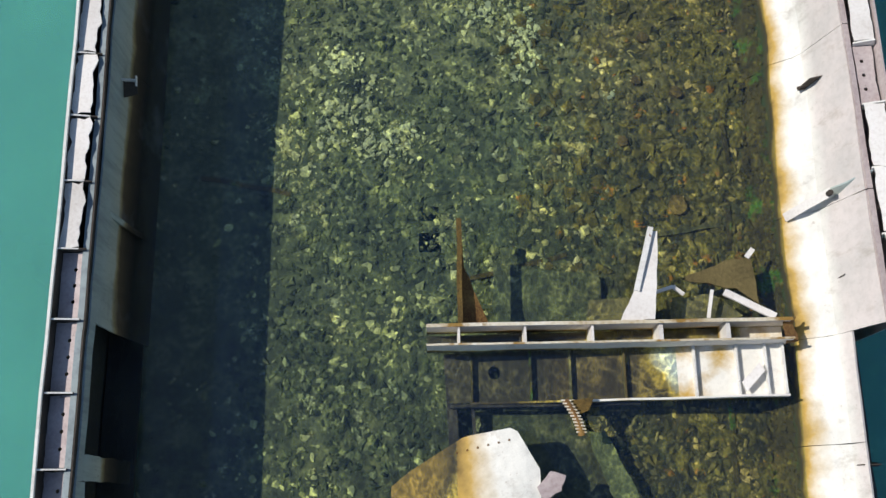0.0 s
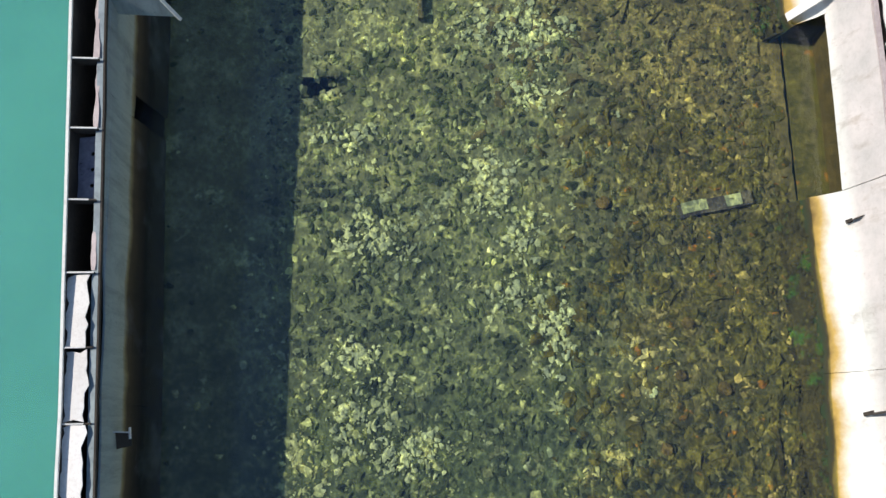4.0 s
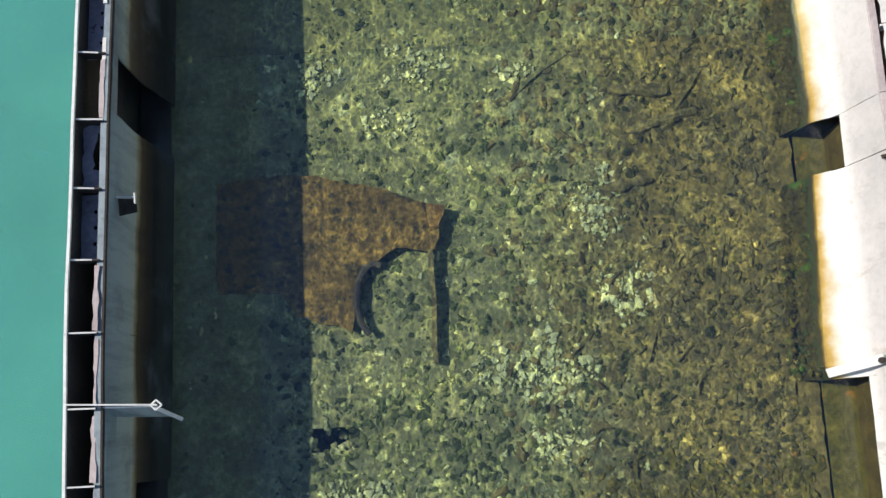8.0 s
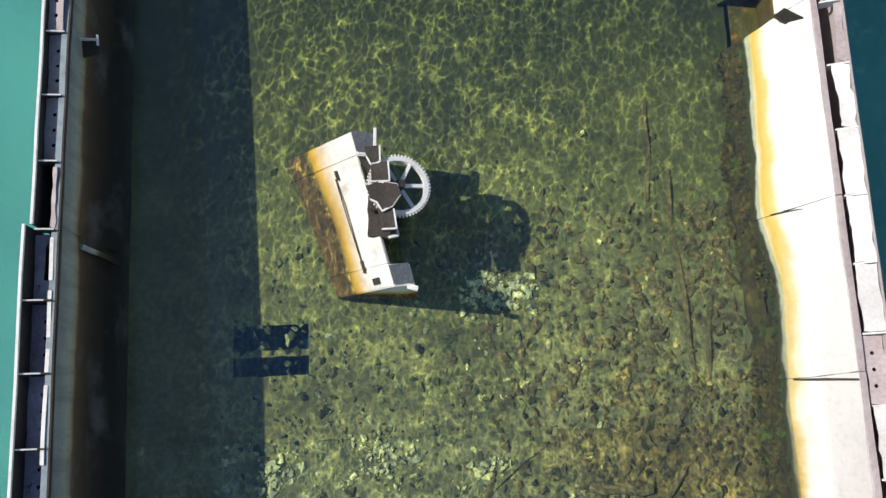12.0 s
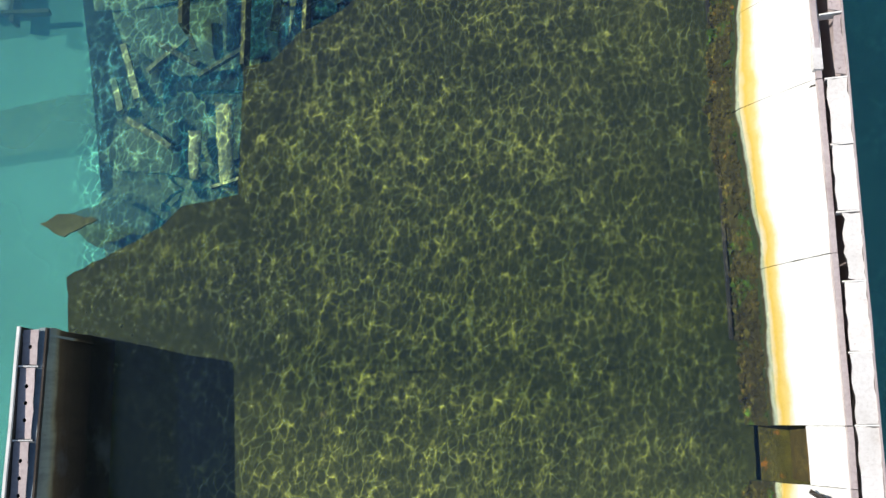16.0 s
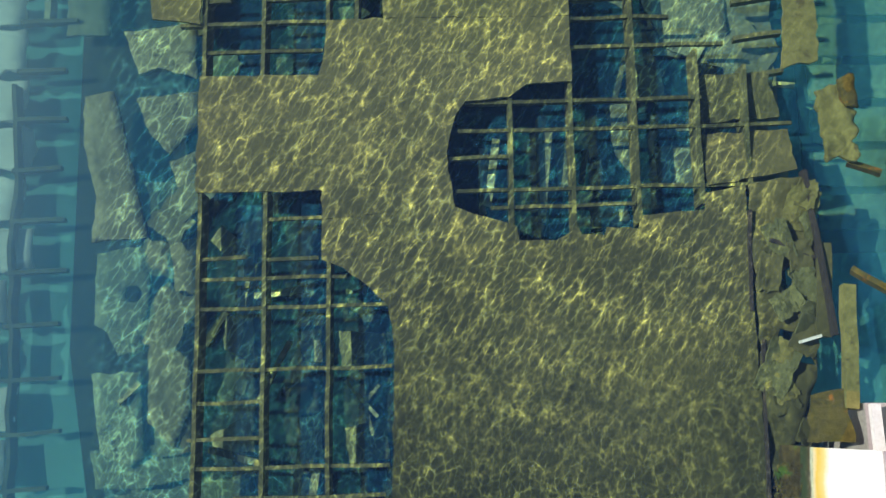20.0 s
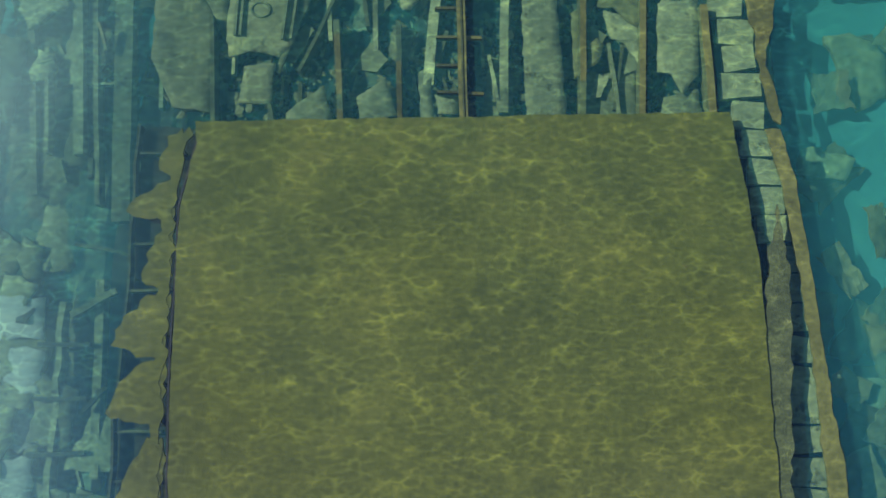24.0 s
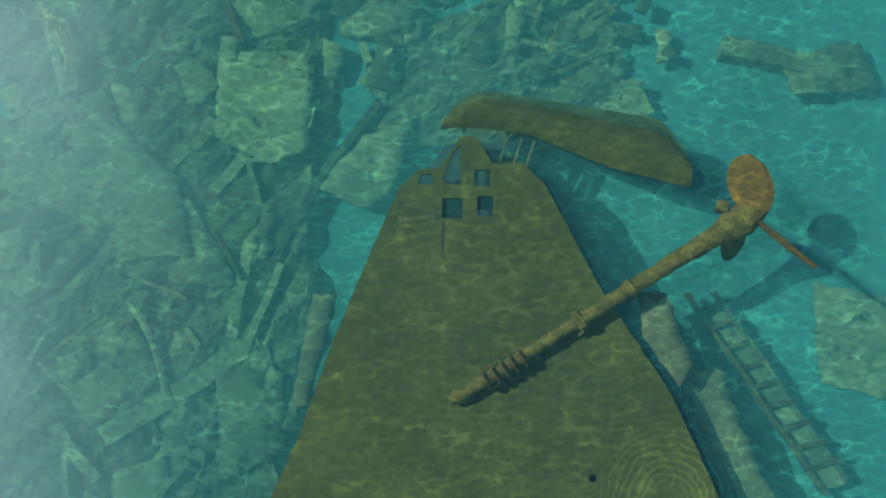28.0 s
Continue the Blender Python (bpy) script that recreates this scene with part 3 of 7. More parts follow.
FRAME_STEP = 0.66

# ---- sea ----
def sea_sheet(name, z, material, label):
    bm = bmesh.new()
    bmesh.ops.create_grid(bm, x_segments=2, y_segments=2, size=1500, matrix=Matrix.Translation((0, 20, z)))
    return lone(name, bm, material, label, "sea water", kind="structure")


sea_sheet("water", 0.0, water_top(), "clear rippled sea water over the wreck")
for depth, share, body, ahead, more, start, end in ((0.90, 0.11, (0.04, 0.26, 0.56), (0.08, 0.42, 0.42), 0.8, 25, 35), (1.18, 0.12, (0.09, 0.38, 0.45), (0.08, 0.42, 0.42), 0.9, 25, 35), (1.62, 0.36, (0.44, 0.84, 0.66), (0.10, 0.46, 0.44), 0.34, 17, 36), (1.95, 0.58, (0.58, 0.92, 0.74), (0.14, 0.52, 0.48), 1.1, 17, 36)):
    sea_sheet("water_body", -depth, water_layer("sea water", (0.875, 0.965, 0.96), body, share, ahead, more, start, end), "green-blue body of the sea water")


def seabed():
    bm = bmesh.new()
    xs = sorted({*np.linspace(-14, 14, 57).round(3).tolist(), -1500, -300, -60, 60, 300, 1500})
    ys = sorted({*np.linspace(-6, 54, 121).round(3).tolist(), -1500, -300, -60, 120, 400, 1500})
    rows = []
    for y in ys:
        row = []
        for x in xs:
            deep = float(np.interp(y, (12, 19, 24, 60), (-3.0, -2.6, -2.15, -2.3)))
            z = deep + 0.22 * noise.noise((x * 0.5, y * 0.5, 3)) + 0.10 * noise.noise((x * 1.5, y * 1.5, 8))
            row.append(bm.verts.new((x, y, z)))
        rows.append(row)
    for a, b in zip(rows, rows[1:]):
        for i in range(len(xs) - 1):
            bm.faces.new((a[i], a[i + 1], b[i + 1], b[i]))
    return lone("ground", bm, SAND, "pale sandy seabed under the wreck", "seabed", kind="structure")


seabed()

# ---- hull floor and deck plates ----
floor = base("floor", 0.8, 10, -0.5, "flat inner bottom of a wrecked steel ship, silted and broken open", "ship deck", kind="structure")
PLATES = (
    ("deck_plate", FLOOR, 0, [(-2.5, -7), (-2.5, 12.6), (4.3, 12.6), (4.3, -7)]),
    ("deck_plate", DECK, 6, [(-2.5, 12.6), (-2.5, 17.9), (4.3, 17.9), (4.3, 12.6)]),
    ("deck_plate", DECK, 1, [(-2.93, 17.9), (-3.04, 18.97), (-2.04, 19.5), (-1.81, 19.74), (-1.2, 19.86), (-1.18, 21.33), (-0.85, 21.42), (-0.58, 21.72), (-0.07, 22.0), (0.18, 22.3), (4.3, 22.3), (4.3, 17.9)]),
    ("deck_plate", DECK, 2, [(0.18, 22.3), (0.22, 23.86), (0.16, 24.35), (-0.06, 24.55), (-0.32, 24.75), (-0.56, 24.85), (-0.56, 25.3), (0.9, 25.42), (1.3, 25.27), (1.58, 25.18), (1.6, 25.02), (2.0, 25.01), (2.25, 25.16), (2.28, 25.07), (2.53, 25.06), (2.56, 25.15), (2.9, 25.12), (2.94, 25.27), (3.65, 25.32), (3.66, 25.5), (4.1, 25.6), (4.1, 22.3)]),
    ("deck_plate", DECK, 3, [(-0.56, 25.3), (-0.56, 25.62), (-1.96, 25.63), (-1.94, 26.97), (-0.61, 26.96), (-0.55, 27.13), (-0.51, 27.62), (0.13, 27.62), (2.25, 27.6), (2.25, 26.82), (1.73, 26.8), (1.54, 26.66), (1.05, 26.61), (0.93, 26.46), (0.82, 26.02), (0.9, 25.42)]),
    ("deck_plate", DECK, 4, [(0.13, 27.62), (0.14, 28.25), (-0.17, 28.27), (-0.2, 28.4), (-0.76, 28.57), (-1.95, 28.57), (-1.95, 27.6), (-2.5, 27.67), (-2.67, 29.3), (4.05, 29.3), (4.0, 29.18), (3.7, 28.98), (3.56, 28.76), (2.96, 28.75), (2.96, 28.58), (2.61, 28.56), (2.43, 28.66), (2.21, 28.76), (1.56, 28.79), (1.55, 28.58), (1.25, 28.5), (1.11, 28.44), (1.29, 28.28), (2.1, 28.26), (2.25, 28.18), (2.25, 27.6)]),
    ("deck_plate", DECK, 5, [(-2.48, 29.3), (-2.6, 31.4), (-2.67, 33.3), (-2.56, 34.02), (-2.59, 34.28), (3.46, 34.64), (3.58, 34.04), (3.77, 32.93), (3.86, 31.66), (3.94, 30.43), (4.05, 29.3)]),
)
# the gap at y 8.2 stands in for a soft shadow on the floor
DECK_HOLES = {0: ((-1.02, 8.2, -0.62, 8.44), (0.42, 3.42, 0.62, 3.58), (0.40, 3.06, 0.64, 3.28)), 6: ((-1.35, 13.57, -0.54, 13.84), (-1.35, 13.30, -0.54, 13.50))}
for nm, mat, k, outline in PLATES:
    gaps = [ragged([(x0, y0), (x1, y0), (x1, y1), (x0, y1)], 0.1, 0.012, k) for x0, y0, x1, y1 in DECK_HOLES.get(k, ())]
    part(nm, slab(ragged(outline, 0.10, 0.016, k), level(deck_z), 0.035, gaps), mat, floor)
for x0, y0, x1, y1 in ((-2.5, 12.6, 4.3, 12.6), (-2.5, 17.9, 4.3, 17.9), (0.22, 22.3, 4.1, 22.3), (-0.5, 25.31, 0.86, 25.41), (0.2, 27.62, 2.2, 27.6), (-2.5, 29.3, 4.0, 29.3)):
    part("butt_strap", bar((x0, y0, deck_z(y0) - 0.02), (x1, y1, deck_z(y1) - 0.02), 0.16, 0.03, None, 0.0, 2), DECK if y0 > 13 else FLOOR, floor)
# torn margin outside the long seam
for k, (y0, y1, w) in enumerate(((29.3, 29.75, 0.25), (29.95, 30.75, 0.42), (30.9, 31.6, 0.60), (31.62, 32.3, 0.58), (32.35, 33.1, 0.30), (33.12, 33.6, 0.5), (33.62, 34.2, 0.22))):
    x = float(np.interp(y0, (29.3, 31.4, 33.3, 34.2), (-2.53, -2.65, -2.72, -2.62)))
    w += 0.04
    part("torn_margin", slab(ragged([(x - w, y0 + 0.08), (x - w * 0.9, (y0 + y1) / 2), (x - w * 0.45, y1 - 0.05), (x - 0.03, y1), (x - 0.02, y0), (x - w * 0.4, y0 - 0.02)], 0.07, 0.05, k), lambda u, v: ((u, v, deck_z(v) - 0.02), (0, 0, 1)), 0.03), DECK, floor)
part("torn_margin", slab(ragged([(-2.55, 29.3), (-2.67, 31.4), (-2.74, 33.3), (-2.64, 34.2), (-2.76, 34.1), (-2.86, 33.2), (-2.80, 31.4), (-2.68, 29.4)], 0.07, 0.06, 9), lambda u, v: ((u, v, deck_z(v) - 0.012), (0, 0, 1)), 0.03), DECK, floor)
# dark sheet added for the shade behind the torn margin
part("side_bottom", slab(ragged([(-3.30, 29.4), (-3.32, 34.3), (-2.5, 34.3), (-2.45, 29.4)], 0.12, 0.03, 3), level(-1.14), 0.03), SHADE_SILT, floor)
for k in range(9):
    y = 29.7 + 0.53 * k
    part("side_rib", bar((-3.28, y, -0.99), (-2.75, y + 0.03, -0.97), 0.03, 0.12, None, 0.015, 5, k), FRAME, floor)
part("side_edge", bar((-3.26, 29.4, -0.96), (-3.30, 34.3, -0.98), 0.03, 0.14, None, 0.04, 20), FRAME, floor)
# raised seams along both sides of the plates
for x0, y0, x1, y1 in ((4.12, 25.3, 4.06, 24.2), (4.16, 23.9, 4.1, 22.3), (4.1, 22.3, 4.12, 18.2)):
    part("seam", bar((x0, y0, deck_z(y0) + 0.03), (x1, y1, deck_z(y1) + 0.03), 0.035, 0.05, None, 0.02, 8), DARK, floor)
for y0, y1 in ((29.3, 31.4), (31.4, 33.3), (33.3, 34.1)):
    xs = np.interp((y0, y1), (29.3, 31.4, 33.3, 34.1), (-2.45, -2.6, -2.68, -2.55))
    part("seam", bar((xs[0], y0, deck_z(y0) + 0.008), (xs[1], y1, deck_z(y1) + 0.008), 0.022, 0.04, None, 0.02, 6), DARK, floor)

# lower shell seen through the broken places, its colour darkened for their shade
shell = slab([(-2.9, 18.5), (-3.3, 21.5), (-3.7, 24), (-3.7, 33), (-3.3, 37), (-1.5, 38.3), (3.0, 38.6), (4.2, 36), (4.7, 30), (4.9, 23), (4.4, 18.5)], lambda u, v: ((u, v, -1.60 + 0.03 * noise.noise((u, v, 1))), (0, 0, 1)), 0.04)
lone("hull_bottom", shell, SHADE_SILT, "silted outer bottom plating, shade in its colour, below the broken deck", "hull plating", kind="structure")

# ---- frame grids in the broken places ----
def frame_grid(name, label, longs, crosses, depth=0.32):
    top = base(name, longs[0][0], longs[0][1], deck_z(longs[0][1]), label, "ship frames", "frame grids in the deck holes")
    for k, (x, y0, y1) in enumerate(longs):
        part("longitudinal", bar((x, y0, deck_z(y0) - 0.045), (x + 0.02, y1, deck_z(y1) - 0.045), 0.045, depth, None, 0.012, 14, k), FRAME, top)
    for k, (y, x0, x1) in enumerate(crosses):
        part("cross_frame", bar((x0, y, deck_z(y) - 0.06), (x1, y + 0.015, deck_z(y) - 0.06), 0.04, depth * rng.uniform(0.12, 0.3), None, 0.016, 12, k + 9), FRAME, top)
    return top


frame_grid("bottom_frames", "encrusted steel frames in a broad torn deck opening", [(-1.93, 21.9, 25.65), (-1.21, 21.4, 25.65), (-0.51, 21.75, 24.86)],
           [(25.32, -1.22, -0.57), (24.89, -1.9, -1.4), (24.87, -1.18, -0.6), (24.66, -1.93, -0.3), (24.34, -1.93, 0.16), (23.67, -1.93, 0.2), (23.32, -1.93, -1.22), (22.95, -2.0, -1.2), (22.64, -1.93, 0.16), (22.33, -1.5, 0.1)])
frame_grid("bottom_frames", "encrusted steel frames in a nearly square deck hole", [(-1.91, 26.97, 28.57), (-1.24, 26.97, 28.57), (-0.51, 27.1, 28.5), (-0.17, 27.62, 28.3)],
           [(28.27, -1.93, -0.18), (27.89, -1.93, -1.62), (27.9, -1.2, -0.2), (27.61, -2.2, -0.5), (27.27, -1.93, -0.55)])
frame_grid("bottom_frames", "encrusted steel frames in a wide jagged deck hole", [(1.53, 25.2, 26.66), (2.22, 25.12, 28.75), (2.94, 25.2, 28.6), (3.64, 25.4, 27.2), (4.18, 25.6, 27.0)],
           [(28.55, 1.3, 2.2), (28.21, 2.25, 3.0), (27.84, 2.25, 2.9), (27.59, 2.25, 3.4), (27.25, 2.25, 4.0), (26.61, 1.05, 3.7), (26.28, 0.95, 4.7), (25.97, 0.85, 1.55), (25.6, 0.92, 4.7), (25.4, 1.3, 2.9)])

# ---- left side of the hull ----
wall_w = base("wall_west", -2.75, 9, 0, "broken double side of the ship, grey paint in shade with open frame bays", "ship side", kind="structure")
Y0, Y1 = -5.0, 18.28


def bays(y0, y1, first):
    k = math.ceil((y0 - first) / FRAME_STEP)
    while first + k * FRAME_STEP < y1:
        yield first + k * FRAME_STEP
        k += 1


def outer_x(y):
    return -2.90 if y < 14.66 else -2.83


# outer shell, coloured dark for the shade inside open bays, with a bright worn rim
cuts = [Y0 + (Y1 - Y0) * i / 60 for i in range(61)]
for a, b in ((Y0, 14.66), (14.66, Y1)):
    ys = [a + (b - a) * i / 40 for i in range(41)]
    bm = bmesh.new()
    rows = []
    for y in ys:
        x = outer_x((a + b) / 2) + 0.012 * noise.noise((y * 1.1, 0, 0))
        z = rim_left(y) + 0.012 * noise.noise((y * 3, 5, 0))
        rows.append([bm.verts.new(p) for p in ((x - 0.006, y, z), (x + 0.014, y, z), (x + 0.014, y, -2.6), (x - 0.006, y, -2.6))])
    for r, s in zip(rows, rows[1:]):
        for k in range(4):
            bm.faces.new((r[k], r[(k + 1) % 4], s[(k + 1) % 4], s[k]))
    bm.faces.new(rows[0])
    bm.faces.new(rows[-1][::-1])
    bmesh.ops.recalc_face_normals(bm, faces=bm.faces)
    part("shell_plate", bm, DARK, wall_w)
    bm = bmesh.new()
    for y, y2 in zip(ys, ys[1:]):
        x = outer_x((a + b) / 2) + 0.004 + 0.012 * noise.noise((y * 1.1, 0, 0))
        bar((x, y, rim_left(y) + 0.012), (outer_x((a + b) / 2) + 0.004 + 0.012 * noise.noise((y2 * 1.1, 0, 0)), y2 + 0.002, rim_left(y2) + 0.012), 0.026, 0.03, bm)
    part("rim", bm, RIM, wall_w)

# inner plate with its cut openings: y along, height up
def left_inner(u, v):
    x = -2.60 + (0.10 if v < 0.1 else 0.0) * 0 + 0.16 * max(0.0, 0.35 - v) + 0.02 * noise.noise((u * 1.5, v * 2, 4)) + (0.02 if u < 6 else 0.0)
    return (x, u, v), (1, 0, 0)


TOPS = lambda y: rim_left(y) - 0.14
ys = [Y0, 0.66, 2.09, 4.9, 7.75, 9.4, 11.44, 12.03, 14.65, 16.7, Y1]
for k, (a, b) in enumerate(zip(ys, ys[1:])):
    top = [(a + (b - a) * i / 8, TOPS(a + (b - a) * i / 8) + 0.012 * noise.noise((a + i, 2, 2))) for i in range(9)]
    holes = []
    low = -0.55
    outline = [(a, low)] + top + [(b, low)]
    if k == 6:
        outline = [(a, 0.98)] + top + [(b, 0.98)]
    elif k == 1:
        outline = [(a, 0.78)] + [p for p in top] + [(b, 0.78)]
    elif k == 0:
        outline = [(a, low)] + top + [(b, 0.70), (-0.6, 0.72), (-0.6, low)]
    elif k == 4:
        outline = [(a, 0.3)] + top + [(b, low), (8.0, low), (8.0, 0.28)]
    o2 = ragged(outline, 0.14, 0.010, k)
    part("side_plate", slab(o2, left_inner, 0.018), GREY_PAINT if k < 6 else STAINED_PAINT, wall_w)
# a stub of plate left standing in the wide opening
part("plate_stub", slab(ragged([(0.68, -0.3), (0.68, 0.75), (0.90, 0.75), (0.90, -0.3)], 0.1, 0.012, 3), lambda u, v: ((-2.56 + 0.3 * (0.3 - v) * 0.3, u, v), (1, 0, 0)), 0.02), GREY_PAINT, wall_w)
# seams of the side plate standing out as short ribs
for y in (3.2, 14.55):
    part("rib", bar((-2.585, y, 0.62), (-2.44, y - 0.05, -0.05), 0.05, 0.05, None, 0.02, 5), GREY_PAINT, wall_w)
# stringer along the inner top edge
for a, b in zip(cuts[::6], cuts[6::6]):
    part("stringer", bar((-2.645, a, TOPS(a) + 0.035), (-2.645, b, TOPS(b) + 0.035), 0.075, 0.03, None, 0.008, 8, a), GREY_PAINT, wall_w)
    part("stringer", bar((-2.61, a, TOPS(a) + 0.055), (-2.61, b, TOPS(b) + 0.055), 0.018, 0.05, None, 0.006, 8, a), DARK, wall_w)

KIND_W = {-3: "pink", -2: "pink", -1: "pink", 0: "half", 1: "half", 2: "half", 3: "white", 4: "white", 5: "white", 6: "white", 7: "white", 8: "hole", 9: "deep", 10: "hole", 11: "hole", 12: "hole", 13: "hole",
          14: "deep", 15: "torn", 16: "hole", 17: "deep", 18: "deep", 19: "deep", 20: "deep", 21: "hole", 22: "half", 23: "half", 24: "low", 25: "low", 26: "low"}
for k in range(-3, 27):
    a, b = 0.76 + FRAME_STEP * k, min(0.76 + FRAME_STEP * (k + 1), Y1 - 0.01)
    kind = KIND_W.get(k, "deep")
    xo, xi, z = outer_x((a + b) / 2) + 0.02, -2.665, rim_left((a + b) / 2)
    # the frame between two bays: a flat bar with a bright edge
    part("bay_frame", bar((xo, a, z - 0.027), (xi + 0.02, a, z - 0.062), 0.014, 0.15, None, 0.004, 4, k), DARK, wall_w)
    part("frame_edge", bar((xo, a, z - 0.015), (xi + (0.02 if kind in ("hole", "half", "low") else -0.04), a, z - 0.05), 0.014, 0.012, None, 0.004, 4, k), RIM, wall_w)
    drop = {"white": 0.05, "half": 0.13, "low": 0.06, "pink": 0.16, "deep": 0.22, "torn": 0.20}.get(kind)
    if drop:
        edge = 0.035 if kind in ("white", "torn") else 0.008
        outline = ragged([(xo, a + 0.012), (xo, b - 0.012), (xi + (0.0 if kind != "white" else -0.03), b - 0.012), (xi + (0.0 if kind != "white" else -0.04), a + 0.012)], 0.06, edge, k)
        holes = []
        if kind in ("half", "deep", "low", "pink"):
            xm = xo + (xi - xo) * (0.62 if kind != "low" else 0.5)
            holes = [disc_hole(xm, a + FRAME_STEP * f, 0.019, 10) for f in (0.27, 0.5, 0.73) if a + FRAME_STEP * f < b - 0.05]
        if kind == "torn" or k == 20:
            holes = [ragged([(xo + 0.09, a + 0.22), (xi - 0.02, a + 0.2), (xi - 0.025, a + 0.55), (xo + 0.12, a + 0.58)], 0.05, 0.025, k)]
        mat = WHITE_PLATE if kind in ("white",) else SHADED_PLATE if kind in ("deep", "torn") else PINK_PLATE
        part("bay_plate", slab(outline, tilt(xi, a, z - drop, 0.10 if kind != "white" else 0.0), 0.012, holes), mat, wall_w)
    elif kind == "hole":
        w = rng.uniform(0.02, 0.05)
        part("plate_strip", slab(ragged([(xi - w, a + 0.03), (xi - w * 0.8, b - 0.05), (xi + 0.01, b - 0.05), (xi + 0.01, a + 0.03)], 0.06, 0.015, k), level(z - 0.10), 0.012), PINK_PLATE, wall_w)
# white bars stand in for the sunlit strip along these bays
for a, b in ((11.75, 12.15), (12.5, 13.2), (13.3, 14.05), (14.15, 14.55)):
    part("worn_edge", bar((-2.672, a, rim_left(a) - 0.10), (-2.672, b, rim_left(b) - 0.10), 0.035, 0.02, None, 0.012, 8, a), RIM, wall_w)
# end plate and bottom of the side tank
part("end_plate", slab(ragged([(-2.83, -2.4), (-2.83, 1.0), (-2.6, 0.9), (-2.5, -0.2), (-2.4, -2.4)], 0.15, 0.02, 2), lambda u, v: ((u, Y1 - 0.06, v), (0, 1, 0)), 0.02), GREY_PAINT, wall_w)
part("tank_bottom", slab([(-2.88, Y0), (-2.82, Y1 - 0.1), (-2.5, Y1 - 0.1), (-2.5, Y0)], level(-0.42), 0.03), DARK, wall_w)

# ---- right side of the hull ----
wall_e = base("wall_east", 4.6, 9, 0, "sunlit sloping side of the ship, bleached paint with an ochre tide line", "ship side", kind="structure")
YE0, YE1 = -5.0, 22.8


def right_foot(y):
    return float(np.interp(y, (-5, 0.5, 2, 3.2, 5.4, 6.8, 8.7, 8.76, 10.3, 11.5, 12.8, 14.0, 14.7, 15.8, 17, 19.2, 20.7, 22.8),
                           (4.15, 4.14, 4.22, 4.21, 4.31, 4.27, 4.32, 4.22, 4.32, 4.39, 4.38, 4.45, 4.30, 4.36, 4.42, 4.39, 4.24, 4.44)))


def right_side(u, v):
    """u along the ship, v from -1 (below the water) over 0 (waterline) to 1 (top edge)."""
    f = right_foot(u)
    s = float(np.interp(u, (12, 15), (0, 1)))
    if v < 0:
        return (f + v * 0.12, u, v * 0.52), (0.9, 0, 0.4)
    top = 4.72 + 0.02 * noise.noise((u * 0.8, 1, 1))
    kx = f + (top - f) * (0.55 * (1 - s) + 0.45 * s)
    kz = 0.20 * (1 - s) + 0.42 * s
    x = float(np.interp(v, (0, 0.45, 1), (f, kx, top)))
    z = float(np.interp(v, (0, 0.45, 1), (0, kz, 0.86)))
    return (x + 0.012 * noise.noise((u * 2, v * 4, 6)), u, z + 0.015 * noise.noise((u * 1.3, v * 3, 9))), (-0.6, 0, 0.8)


OPEN_R = ((6.80, 8.70, 0.47), (10.80, 11.36, 0.50), (16.74, 17.30, 0.42), (22.75, 22.8, 0.0))
STEPS = (YE0, 0.9, 1.95, 3.24, 5.0, 6.8, 8.70, 10.8, 11.36, 13.0, 14.68, 16.74, 17.30, 18.9, 20.62, 21.7, 22.78)
for k, (a, b) in enumerate(zip(STEPS, STEPS[1:])):
    low = -1.0
    for o0, o1, vv in OPEN_R:
        if abs(a - o0) < 0.01:
            low = vv
    bm = bmesh.new()
    high = 0.66 if a < 1.9 else 1.0                     # torn down to half its height at the after end
    nu, vs = max(3, int((b - a) / 0.12)), [low + (high - low) * j / 12 for j in range(13)]
    grid = []
    for i in range(nu + 1):
        u = a + (b - a - 0.006) * i / nu
        grid.append([bm.verts.new(right_side(u + 0.008 * noise.noise((j * 3.3, k, i * 0.0)), v)[0]) for j, v in enumerate(vs)])
    for r, s in zip(grid, grid[1:]):
        for j in range(12):
            bm.faces.new((r[j], s[j], s[j + 1], r[j + 1]))
    bmesh.ops.recalc_face_normals(bm, faces=bm.faces)
    bmesh.ops.solidify(bm, geom=bm.faces[:], thickness=0.02)
    bmesh.ops.recalc_face_normals(bm, faces=bm.faces)
    part("side_plate", bm, PAINT, wall_e)
    if k % 2 == 0:
        y = a + (b - a) * 0.37
        p, q = right_side(y, 0.5)[0], right_side(y + 0.05, high - 0.02)[0]
        part("weld_line", bar((p[0], p[1], p[2] + 0.006), (q[0], q[1], q[2] + 0.006), 0.012, 0.008, None, 0.01, 5, k), PINK_PLATE, wall_e)
    if low > -1:
        # the back of the tank shows wet and rusty through the opening
        part("tank_back", slab(ragged([(a, -0.6), (a, 0.35), (b, 0.35), (b, -0.6)], 0.15, 0.01, k), lambda u, v: ((4.66, u, v), (-1, 0, 0)), 0.02), ORANGE, wall_e)
# foot strake of weed under the water line
for a, b in zip(STEPS, STEPS[1:]):
    if all(abs(a - o[0]) > 0.01 for o in OPEN_R):
        part("foot_strake", slab(ragged([(right_foot(a) - 0.19, a), (right_foot(b) - 0.19, b), (right_foot(b) - 0.04, b), (right_foot(a) - 0.04, a)], 0.12, 0.04, a), lambda u, v: ((u, v, deck_z(v) + 0.08 + 1.7 * max(0.0, u - right_foot(v) + 0.19)), (0, 0, 1)), 0.08), WEED, wall_e)
